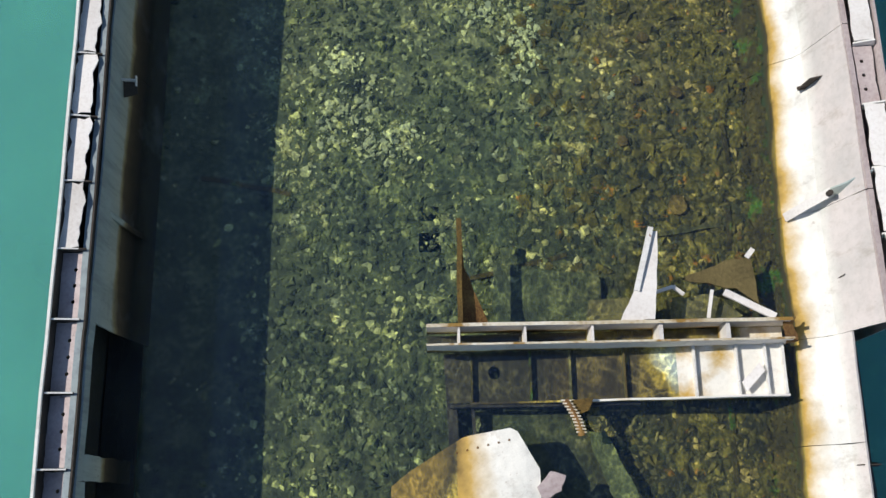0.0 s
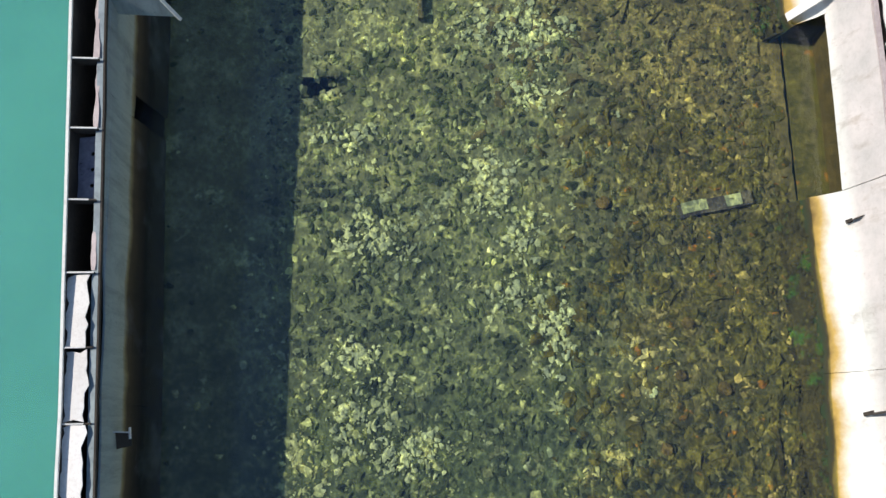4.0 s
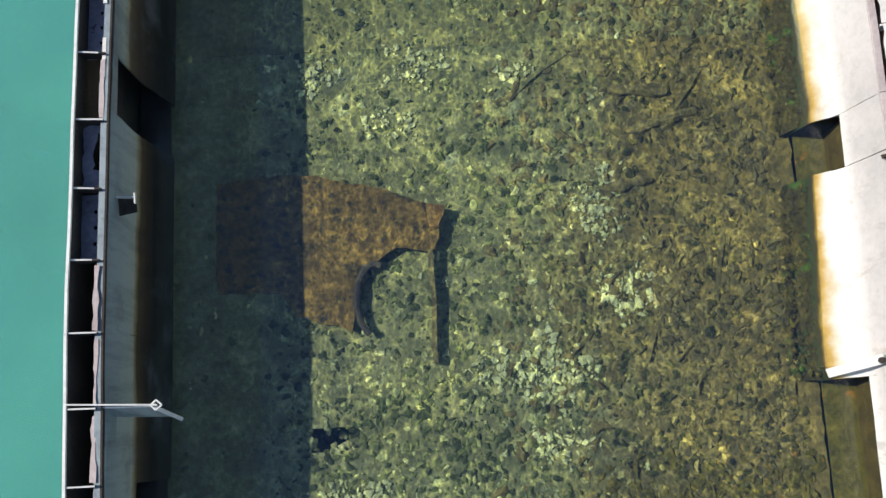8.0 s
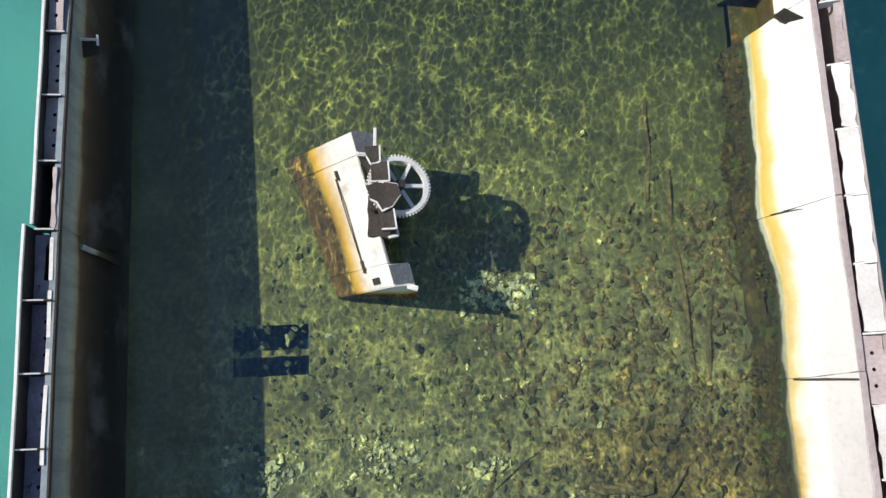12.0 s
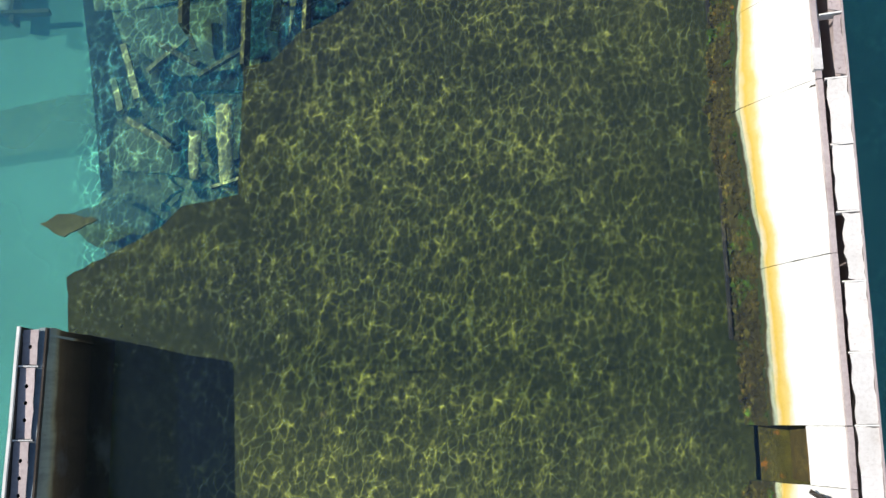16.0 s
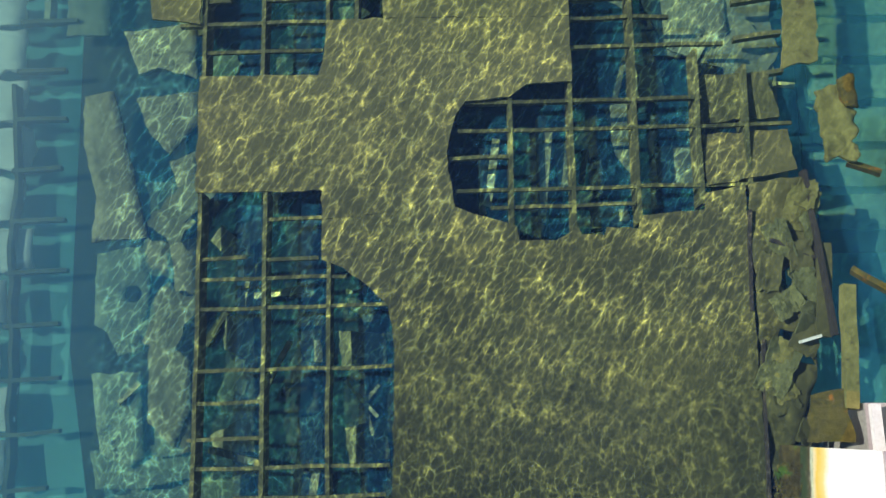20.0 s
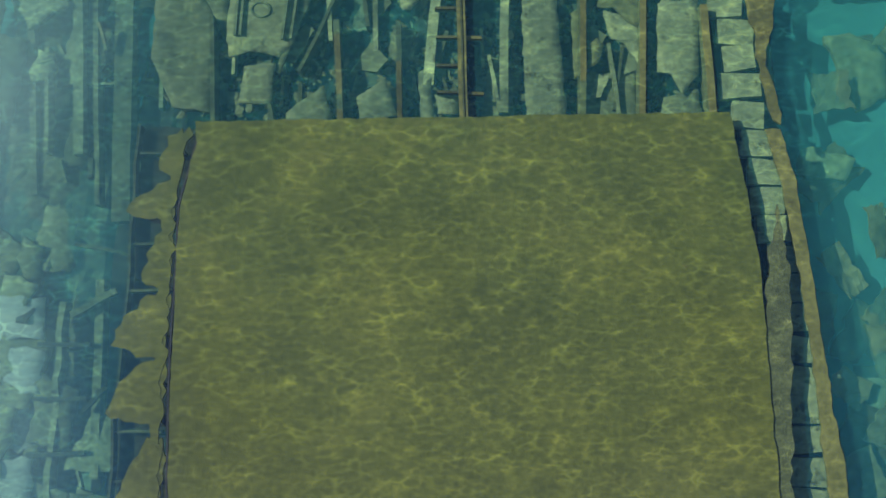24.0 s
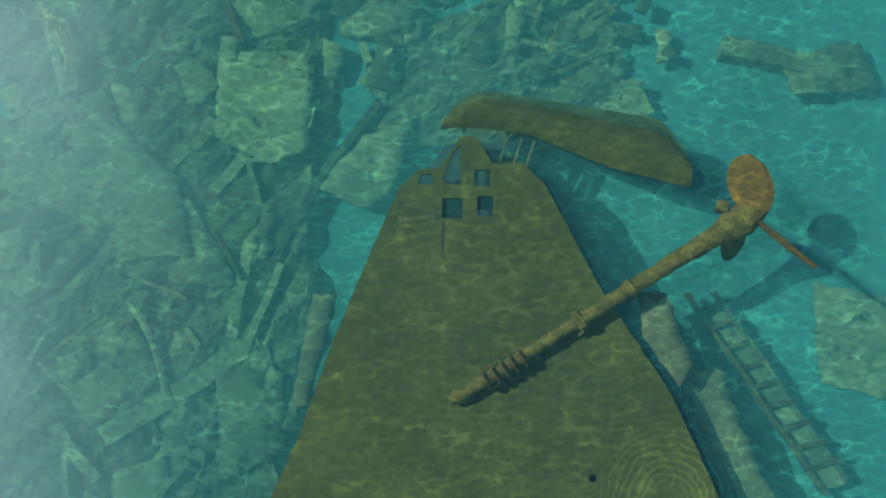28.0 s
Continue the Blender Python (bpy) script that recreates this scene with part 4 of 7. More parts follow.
# stringer and stiffened upper bays
for a, b in zip(STEPS[2:], STEPS[3:]):
    part("stringer", bar((4.735, a, 0.90), (4.735, b - 0.01, 0.90), 0.05, 0.05, None, 0.006, 8, a), PINK_PLATE, wall_e)
ys = [2.0 + (YE1 + 0.4 - 2.0) * i / 60 for i in range(61)]
bm = bmesh.new()
rows = []
for y in ys:
    x = 4.97 + 0.015 * noise.noise((y * 0.9, 3, 0)) + (0.03 if y < 8 else 0)
    z = 1.0 + 0.015 * noise.noise((y * 2.5, 1, 0))
    rows.append([bm.verts.new(p) for p in ((x - 0.008, y, z), (x + 0.008, y, z), (x + 0.008, y, -2.4), (x - 0.008, y, -2.4))])
for r, s in zip(rows, rows[1:]):
    for k in range(4):
        bm.faces.new((r[k], r[(k + 1) % 4], s[(k + 1) % 4], s[k]))
bm.faces.new(rows[0])
bm.faces.new(rows[-1][::-1])
bmesh.ops.recalc_face_normals(bm, faces=bm.faces)
part("shell_plate", bm, PINK_PLATE, wall_e)
part("shell_plate", slab(ragged([(YE0, -2.4), (YE0, -0.06), (1.9, -0.02), (1.95, -2.4)], 0.2, 0.02, 4), lambda u, v: ((4.80, u, v), (1, 0, 0)), 0.02), DARK, wall_e)
KIND_E = {5: "holes", 6: "white", 12: "slit", 18: "holes", 23: "hole", 22: "slit", 27: "slit", 30: "hole", 31: "hole", 32: "lost"}
for k in range(2, 33):
    a = 0.80 + FRAME_STEP * k
    b = a + FRAME_STEP
    kind = KIND_E.get(k, "white")
    part("bay_frame", bar((4.765, a, 0.93), (4.96, a, 1.0), 0.016, 0.14, None, 0.004, 4, k), RIM, wall_e)
    if kind in ("hole", "lost"):
        part("plate_strip", slab(ragged([(4.86, a + 0.05), (4.90, b - 0.03), (4.955, b - 0.02), (4.955, a + 0.02)], 0.08, 0.02, k), tilt(4.95, a, 0.97, 0.2), 0.012), PINK_PLATE, wall_e)
        continue
    gap = {"slit": 0.045, "holes": 0.012}.get(kind, 0.006)
    z = {"holes": 0.9}.get(kind, 0.985)
    holes = [disc_hole(4.85, a + FRAME_STEP * f, 0.019, 10) for f in (0.27, 0.5, 0.73)] if kind == "holes" else []
    part("bay_plate", slab(ragged([(4.77 + gap, a + 0.012), (4.96, a + 0.012), (4.96, b - 0.012), (4.77 + gap, b - 0.012)], 0.06, 0.014 if kind != "slit" else 0.03, k), tilt(4.96, a, z, 0.16), 0.012, holes),
         PINK_PLATE if kind == "holes" else WHITE_PLATE, wall_e)
# broken plates at the forward end, bent outwards
for k, (x, y, w, d, zz) in enumerate(((5.05, 22.2, 0.32, 0.5, 0.86), (5.18, 22.75, 0.42, 0.4, 0.72), (4.95, 22.9, 0.3, 0.55, 0.8))):
    part("bent_plate", slab(ragged([(x - w / 2, y - d / 2), (x + w / 2, y - d / 2 + 0.05), (x + w / 2, y + d / 2), (x - w / 2, y + d / 2 - 0.03)], 0.07, 0.02, k), tilt(x, y, zz, -0.25, 0.1), 0.015, [disc_hole(x - 0.05, y + f, 0.015, 8) for f in (-0.1, 0.05)]), WHITE_PLATE, wall_e)
part("coaming", bar((4.72, 20.7, 0.93), (4.80, 23.2, 0.62), 0.09, 0.07, None, 0.01, 10), WHITE_PLATE, wall_e)
part("tank_bottom", slab([(4.3, YE0), (4.35, 22.7), (4.95, 22.7), (4.95, YE0)], level(-0.43), 0.03), CRUST, wall_e)
for y in (20.62, 14.68, 12.99):
    part("weld_seam", bar((right_foot(y) + 0.01, y, 0.045), (4.70, y - 0.06, 0.865), 0.02, 0.012, None, 0.01, 6), DARK, wall_e)

# ---- brackets and lugs along both sides ----
def knee_bracket(x0, y0, z0, x1, y1, z1, label):
    top = base("knee_bracket", x0, y0, min(z0, z1), label, "bracket", "brackets on the ship's sides")
    dx, dy = x1 - x0, y1 - y0
    at = lambda u, v: ((x0 + dx * u, y0 + dy * u + 0.45 * (v - z0 - u * (z1 - z0)), v), (0, 1, 0))
    part("web", slab(ragged([(0, z0 - 0.03), (0.0, z0 + 0.02), (0.5, z0 + 0.5 * (z1 - z0) + 0.12), (1, z1 + 0.06), (1, z1 - 0.05), (0.85, z1 - 0.16), (0.4, (z0 + z1) / 2 - 0.10)], 0.2, 0.01), at, 0.015), GREY_PAINT, top)
    part("flange", bar((x0 - 0.02, y0, z0 + 0.01), (x0 + dx * 0.5, y0 + dy * 0.5 + 0.01, z0 + 0.5 * (z1 - z0) + 0.115), 0.09, 0.015, None, 0.006, 5), WHITE_PLATE, top)
    part("bolt", tube([(x0 + dx * 0.45, y0 + dy * 0.45, z0 + 0.5 * (z1 - z0) + 0.11), (x0 + dx * 0.45, y0 + dy * 0.45, z0 + 0.5 * (z1 - z0) + 0.17)], [0.03, 0.028], 8), DARK, top)
    return top


knee_bracket(4.22, 3.22, 0.06, 4.78, 3.40, 0.86, "white steel knee bracket standing on the sunlit ship's side")
knee_bracket(4.21, 8.74, 0.06, 4.86, 8.92, 0.90, "white steel knee bracket at a break in the ship's side")


def lug(x, y, z, size, turn, label):
    size *= 1.9
    top = base("lug", x, y, z, label, "lug", "lugs on the ship's sides")
    c, s = math.cos(turn), math.sin(turn)
    at = lambda u, v: ((x + u * c, y + u * s, z + v), (-s, c, 0))
    part("web", slab([(-size, 0), (-size * 0.8, size * 1.2), (size * 0.7, size * 1.3), (size, 0)], at, 0.012), DARK, top)
    # dark bar at the base stands in for part of the lug's shadow
    part("foot", bar((x - size * c, y - size * s, z + 0.006), (x + size * c, y + size * s, z + 0.006), 0.04, 0.03), DARK, top)


for x, y, z, sz, tr in ((4.62, 4.62, 0.28, 0.10, 0.2), (4.64, 2.55, 0.32, 0.07, 0.5), (4.60, 6.5, 0.30, 0.07, 0.3), (4.78, 10.75, 0.86, 0.07, 0.2), (4.60, 16.6, 0.56, 0.09, -0.6), (4.60, 0.7, 0.28, 0.06, 0.0)):
    lug(x, y, z, sz, tr, "small dark steel lug on the sunlit ship's side")


def wall_clip(x, y, z, reach, label):
    """A small angle bracket on the shaded side plate."""
    top = base("wall_clip", x, y, z, label, "bracket", "clips on the shaded ship's side")
    part("arm", bar((x, y, z), (x + reach, y - 0.01, z - 0.01), 0.012, 0.05), RIM, top)
    part("plate", slab([(x, y - 0.16), (x + reach, y - 0.13), (x + reach, y), (x, y)], tilt(x, y, z - 0.06, 0, 0.3), 0.012), DARK, top)
    part("end", bar((x + reach, y + 0.03, z), (x + reach, y - 0.07, z - 0.02), 0.012, 0.04), RIM, top)


wall_clip(-2.60, 4.65, 0.62, 0.16, "small steel angle clip on the grey side plate")
wall_clip(-2.58, 10.63, 1.02, 0.17, "small steel angle clip on the grey side plate")
wall_clip(-2.58, 16.62, 0.85, 0.17, "small steel angle clip on the grey side plate")

rod = base("outrigger", -2.88, 8.7, 1.15, "thin white steel outrigger with a lozenge eye", "steel fitting")
part("rod", bar((-2.88, 8.72, 1.29), (-2.13, 8.69, 1.15), 0.014, 0.02, None, 0.004, 6), RIM, rod)
bm = bmesh.new()
for a, b in (((-2.19, 8.69), (-2.14, 8.735)), ((-2.14, 8.735), (-2.09, 8.69)), ((-2.09, 8.69), (-2.14, 8.645)), ((-2.14, 8.645), (-2.19, 8.69))):
    bar((*a, 1.155), (*b, 1.155), 0.012, 0.02, bm)
part("eye", bm, RIM, rod)
part("web", slab([(-2.6, 1.16), (-2.14, 1.13), (-2.05, 0.80), (-2.6, 0.86)], lambda u, v: ((u, 8.68 - (1.15 - v) * 0.25, v), (0, -1, 0)), 0.014), GREY_PAINT, rod)
part("tip", bar((-2.14, 8.66, 1.12), (-2.0, 8.56, 0.80), 0.03, 0.03), RIM, rod)

# ---- rubble on the hull floor ----
def scatter_lumps(name, count, area, size, material, label, keep, category="rubble", seed=1, lift=lambda x, y: 0.0):
    """Many small rough lumps in one mesh."""
    r = np.random.RandomState(seed)
    tmp = bmesh.new()
    bmesh.ops.create_icosphere(tmp, subdivisions=1, radius=1)
    tv = np.array([v.co[:] for v in tmp.verts])
    tf = np.array([[v.index for v in f.verts] for f in tmp.faces])
    tmp.free()
    vs, fs, n = [], [], 0
    while n < count:
        x, y = r.uniform(area[0], area[1]), r.uniform(area[2], area[3])
        dens = 0.5 + 0.5 * noise.noise((x * 0.9, y * 0.9, 2.0))
        if r.rand() > keep(x, y) * (0.25 + 0.9 * dens):
            n += 0.15
            continue
        s = size[0] + (size[1] - size[0]) * r.rand() ** 2.2
        v = tv * (1 + 0.38 * r.standard_normal((len(tv), 1)))
        g = r.uniform(0, 6.28)
        c, q = math.cos(g), math.sin(g)
        v = v * (s, s * r.uniform(0.45, 1.0), s * r.uniform(0.25, 0.55))
        v = np.c_[v[:, 0] * c - v[:, 1] * q, v[:, 0] * q + v[:, 1] * c, v[:, 2]] + (x, y, deck_z(y) + 0.002 + lift(x, y))
        fs.append(tf + len(vs) * len(tv))
        vs.append(v)
        n += 1
    me = bpy.data.meshes.new(name)
    me.from_pydata(np.concatenate(vs).tolist(), [], np.concatenate(fs).tolist())
    me.materials.append(material)
    ob = new(name, me)
    return tagged(ob, label, category, kind="stuff")


def rubble_keep(x, y):
    return float(np.interp(y, (-2, 7.5, 10, 13, 16), (1, 1, 0.6, 0.25, 0.0))) * float(np.interp(x, (-1.6, -1.0), (0.06, 1.0)))


scatter_lumps("rubble", 36000, (-2.45, 4.15, -1.5, 16.5), (0.007, 0.058), STONES, "weed-grown rubble and shell lumps on the flooded hull floor", rubble_keep)
scatter_lumps("rubble", 420, (-2.95, -0.6, 17.95, 21.2), (0.01, 0.03), FRAME, "weed-grown stones at the broken end of the ship's side", lambda x, y: 1.0 if y < 19.4 - max(0.0, -1.9 - x) * 0.4 or (x > -1.15 and y < 19.9) else 0.0, seed=4)
scatter_lumps("rubble", 2600, (0.9, 4.1, 7.5, 15.0), (0.02, 0.085), BROWN, "brown crusted lumps and weed on the hull floor", lambda x, y: min(1.0, 0.25 + 0.3 * (x - 0.9)), seed=8)
scatter_lumps("rubble", 3600, (1.3, 4.2, -1.5, 8.0), (0.02, 0.10), CRUST, "ochre-brown lumps of growth on the hull floor", lambda x, y: min(1.0, 0.1 + 0.35 * (x - 1.6)), seed=9)
PALE = surface("pale growth", (0.20, 0.20, 0.09), (0.36, 0.35, 0.18), (0.50, 0.48, 0.28), 3, 24, 0.95, 0.8, ((0.09, 0.09, 0.04), 7, 0.6), 0.25)


PATCHES = ((-0.35, 4.75, 0.55, 0.5), (0.0, 4.35, 0.5, 0.35), (-0.5, 5.35, 0.4, 0.3), (1.6, 5.6, 0.35, 0.6), (1.2, 6.0, 0.3, 0.3), (-0.55, 7.75, 0.5, 0.18), (1.5, 8.9, 0.55, 0.45), (-0.3, 6.6, 0.5, 0.35), (1.0, 7.2, 0.4, 0.5), (1.3, 6.6, 0.4, 0.4),
           (2.4, 9.7, 0.4, 0.45), (1.55, 8.15, 0.4, 0.35), (1.35, 12.3, 0.3, 0.2), (2.15, 10.7, 0.4, 0.5), (1.5, 14.1, 0.5, 0.35), (0.9, 9.0, 0.3, 0.35), (-0.1, 11.7, 0.4, 0.25), (0.2, 12.4, 0.45, 0.3), (-0.9, 12.3, 0.4, 0.3))


def patch_keep(x, y):
    """Pale growth gathers in ragged patches."""
    near = max(math.exp(-(((x - px) / w) ** 2 + ((y - py) / h) ** 2) * 1.6) for px, py, w, h in PATCHES)
    return max(0.0, near * 1.5 - 0.35 + 0.7 * noise.noise((x * 4, y * 4, 3)))


scatter_lumps("growth", 9000, (-1.2, 3.0, 3.6, 14.6), (0.008, 0.05), PALE, "pale ragged patches of growth and silt on the hull floor", patch_keep, "growth", 21, lambda x, y: 0.012)


def foot_lift(x, y):
    return 0.08 + 1.7 * max(0.0, x - right_foot(y) + 0.19)


def foot_keep(x, y):
    f = right_foot(y)
    if x > f - 0.03 or x < f - 0.24 + 0.08 * noise.noise((y * 2.5, 0, 1)) or any(a - 0.05 < y < b + 0.05 for a, b, _ in OPEN_R[:3]):
        return 0.0
    return 1.0


scatter_lumps("weed", 9000, (3.75, 4.45, -1.5, 22.6), (0.012, 0.055), WEED, "brown and green weed along the foot of the sunlit side", foot_keep, "weed", 22, foot_lift)
scatter_lumps("weed", 2500, (3.75, 4.45, -1.5, 22.6), (0.012, 0.045), CRUST, "ochre tufts of growth along the foot of the sunlit side", foot_keep, "weed", 23, foot_lift)
for k, (x, y, w, h) in enumerate(((3.25, 3.55, 0.2, 0.24), (3.0, 5.6, 0.14, 0.12), (2.7, 4.3, 0.12, 0.1), (3.35, 4.9, 0.14, 0.12), (2.2, 6.9, 0.12, 0.1), (2.9, 5.05, 0.1, 0.1))):
    lone("sponge_clump", slab(ragged(disc_hole(x, y, w / 2, 12), 0.03, 0.03, k), lambda u, v: ((u, v, deck_z(v) + 0.05), (0, 0, 1)), 0.05), ORANGE, "ochre clump of growth on the hull floor", "growth", "ochre clumps on the hull floor")
pb = base("plank", 3.4, 6.86, -0.45, "sunken plank with two ochre patches on the hull floor", "plank")
part("board", bar((3.02, 6.78, -0.40), (3.82, 6.93, -0.40), 0.15, 0.04, None, 0.02, 6), DARK, pb)
for a, b in ((3.05, 3.32), (3.52, 3.70)):
    part("patch", bar((a, 6.80 + (a - 3) * 0.17, -0.385), (b, 6.80 + (b - 3) * 0.17, -0.385), 0.12, 0.02, None, 0.03, 4), PALE, pb)
# low ribs of the floor showing through the rubble
for k, (x0, y0, x1, y1) in enumerate(((3.55, -0.5, 3.58, 1.4), (3.98, 0.2, 4.0, 1.35), (3.6, 0.75, 3.95, 0.75), (3.0, 5.75, 3.6, 5.8), (3.75, 2.8, 3.85, 4.7), (3.0, 3.2, 3.7, 3.3), (0.9, 2.75, 2.0, 3.0), (1.0, 2.45, 2.1, 2.5), (-2.0, 3.95, -1.0, 3.75),
                                     (1.15, 11.9, 1.9, 12.45), (3.0, 11.6, 3.7, 12.7), (3.65, 12.6, 3.8, 14.0), (3.3, 9.6, 3.45, 10.3), (2.5, 9.0, 2.75, 9.5), (3.55, 13.0, 3.45, 15.4), (3.2, 15.0, 3.3, 16.2))):
    lone("sunken_rib", bar((x0, y0, deck_z(y0) + 0.025), (x1, y1, deck_z(y1) + 0.025), 0.05, 0.04, None, 0.05, 14, k), BROWN if k > 9 else FLOOR if k % 2 else WEED, "weed-grown steel rib lying on the hull floor", "steel rib", "ribs on the hull floor")
for k, (x0, y0, x1, y1, r) in enumerate(((2.35, 12.0, 3.0, 11.95, 0.07), (2.5, 11.5, 3.3, 11.7, 0.06), (2.75, 10.95, 2.2, 10.85, 0.06))):
    lone("crusted_pipe", tube([(x0 + (x1 - x0) * t, y0 + (y1 - y0) * t, -0.45) for t in (0, 0.2, 0.4, 0.6, 0.8, 1)], [r * 0.6, r, r * 0.9, r * 1.1, r, r * 0.6], 10, None, 0.05), BROWN, "thickly crusted pipe lying on the hull floor", "pipe", "crusted pipes")

# ---- fallen beam and panel ----
RUSTY_RIM = surface("edge with rust", (0.30, 0.19, 0.06), (0.62, 0.55, 0.42), (0.80, 0.78, 0.74), 1.3, 24, 0.75, 0.3, ((0.26, 0.15, 0.03), 2.0, 0.50), 0.0)
beam = base("deck_beam", 2.3, 2.0, 0.1, "fallen white steel beam with stiffeners, rust at one end", "steel beam")
part("web", bar((0.48, 2.0, -0.16), (4.05, 2.0, 0.02), 0.17, 0.014, None, 0.004, 20), WET_PAINT, beam)
for y in (2.10, 1.91):
    part("flange", bar((0.47, y, 0.31), (4.06, y, 0.33), 0.018, 0.40, None, 0.006, 24, y), WET_PAINT, beam)
    part("flange_edge", bar((0.47, y, 0.322), (4.06, y, 0.342), 0.034 if y > 2 else 0.02, 0.012, None, 0.006, 24, y), RUSTY_RIM, beam)
for x in (0.79, 1.44, 2.10, 2.77, 3.43):
    part("stiffener", bar((x, 1.92, 0.29), (x, 2.09, 0.29), 0.022 if x < 2.5 else 0.04, 0.36), WET_PAINT, beam)
part("torn_end", slab(ragged([(4.0, 1.88), (4.12, 1.9), (4.1, 2.06), (4.14, 2.14), (4.0, 2.12)], 0.04, 0.03), tilt(4.05, 2, 0.24, -0.3), 0.03), RUST, beam)

panel = base("stiffened_panel", 2.3, 1.65, -0.1, "half-sunk ribbed steel panel, white where dry and brown where wet", "steel panel")
lift = tilt(2.3, 1.65, -0.06, 0.09)
part("plate", slab(ragged([(0.68, 1.40), (0.68, 1.9), (4.0, 1.9), (3.98, 1.39)], 0.15, 0.01), lift, 0.015, [ragged(disc_hole(1.15, 1.7, 0.07, 12), 0.05, 0.02)]), WET_PAINT, panel)
for x in (0.92, 1.51, 1.90, 2.44, 3.13, 3.54, 3.82, 3.99):
    z = -0.06 + (x - 2.3) * 0.09
    part("rib", bar((x, 1.40, z + 0.07), (x, 1.9, z + 0.07), 0.018, 0.07, None, 0.006, 5, x), RIM if x > 2.8 else BROWN if x > 1.6 else WEED, panel)
part("edge_bar", bar((0.9, 1.385, -0.09), (4.0, 1.38, 0.20), 0.02, 0.10, None, 0.008, 16), WET_PAINT, panel)
part("loose_plate", slab(ragged([(3.60, 1.42), (3.78, 1.62), (3.74, 1.7), (3.56, 1.52)], 0.08, 0.01), tilt(3.6, 1.5, 0.15, 0.2), 0.02), WHITE_PLATE, panel)
side_strip = base("corner_framework", 0.75, 1.2, -0.4, "dark sunken corner frame beside the ribbed panel", "steel frame")
part("upright", bar((0.70, 1.9, -0.20), (0.72, 1.0, -0.26), 0.10, 0.12, None, 0.02, 8), DARK, side_strip)
part("upright", bar((0.92, 1.9, -0.12), (0.93, 1.05, -0.2), 0.03, 0.12, None, 0.02, 8), DARK, side_strip)
part("cross_bar", bar((0.7, 1.36, -0.1), (2.6, 1.36, -0.06), 0.03, 0.12, None, 0.02, 10), DARK, side_strip)

knee = base("knee_plate", 0.9, 2.6, -0.3, "rusty bent knee plate standing out of the water", "knee plate", "knee plates at the fallen beam")
part("web", slab(ragged([(0.79, 2.13), (0.79, 2.6), (0.80, 3.0), (0.84, 3.0), (0.86, 2.72), (1.10, 2.13)], 0.06, 0.012), tilt(0.8, 2.2, 0.22, -0.35, 0.02), 0.02), RUST, knee)
part("flange", bar((0.82, 3.20, 0.30), (0.80, 2.1, 0.30), 0.05, 0.06, None, 0.012, 10), ORANGE, knee)
knee = base("knee_plate", 2.65, 2.6, -0.3, "white knee plate rising from the fallen beam", "knee plate", "knee plates at the fallen beam")
part("web", slab(ragged([(2.38, 2.12), (2.62, 2.58), (2.72, 3.0), (2.79, 3.0), (2.76, 2.6), (2.71, 2.12)], 0.06, 0.008), tilt(2.7, 2.2, 0.34, 0.15, 0.06), 0.02), WHITE_PLATE, knee)
part("flange", bar((2.72, 3.03, 0.44), (2.55, 2.4, 0.36), 0.05, 0.05, None, 0.01, 8), RIM, knee)

for outline, z, sx, mat, lab in (
    ([(3.09, 2.60), (3.45, 2.74), (3.81, 2.83), (3.84, 2.32), (3.63, 2.47)], 0.0, 0.08, BROWN, "brown bent plate at the foot of the ship's side"),
    ([(2.1, 2.16), (2.15, 2.42), (2.7, 2.44), (2.72, 2.16)], -0.1, 0.03, BROWN, "weed-brown plate under the fallen beam"),
    ([(2.95, 2.16), (3.0, 2.42), (3.4, 2.45), (3.7, 2.2)], -0.05, 0.03, BROWN, "weed-brown plate under the fallen beam"),
    ([(1.15, 2.16), (1.2, 2.9), (2.3, 2.75), (2.35, 2.2)], -0.38, 0.02, FLOOR, "dark sunken plate beside the fallen beam"),
    ([(0.95, 0.55), (1.0, 1.3), (2.0, 1.3), (2.45, 0.5), (1.8, 0.3)], -0.38, 0.02, FLOOR, "dark sunken plate beside the ribbed panel"),
    ([(2.05, 1.12), (2.25, 1.1), (2.55, 0.45), (2.3, 0.42)], -0.24, 0.0, FRAME, "narrow sunken strip of plate")):
    lone("bent_plate", slab(ragged(outline, 0.09, 0.02, z), tilt(outline[0][0], outline[0][1], z, sx), 0.02), mat, lab, "steel plate", "bent plates at the fallen beam")
for a, b, w in (((3.48, 2.43, 0.12), (3.95, 2.16, 0.2), 0.07), ((2.73, 2.43, 0.08), (2.97, 2.50, 0.12), 0.035), ((2.97, 2.50, 0.12), (3.08, 2.42, 0.1), 0.035), ((3.36, 2.45, 0.14), (3.31, 2.17, 0.1), 0.03), ((3.76, 2.80, 0.07), (3.82, 2.88, 0.12), 0.05)):
    lone("steel_strip", bar(a, b, w, 0.03, None, 0.01, 6), WHITE_PLATE, "bent pale steel strip beside the fallen beam", "steel strip", "loose strips at the fallen beam")
comb = base("toothed_segment", 1.95, 1.2, -0.1, "curved toothed steel segment, rusty, on the sunken plate", "gear segment")
arc = [(1.83 + 0.14 * math.sin(t * 1.35), 1.38 - 0.34 * t, 0.06 + 0.03 * math.sin(t * 3)) for t in np.linspace(0, 1, 12)]
part("arc", tube(arc, [0.035] * 12, 8), RUST, comb)
for p, q in zip(arc, arc[1:]):
    part("tooth", bar((p[0] - 0.05, p[1], p[2] + 0.03), (p[0] + 0.05, p[1] - 0.005, p[2] + 0.03), 0.014, 0.03), RUSTY_RIM, comb)
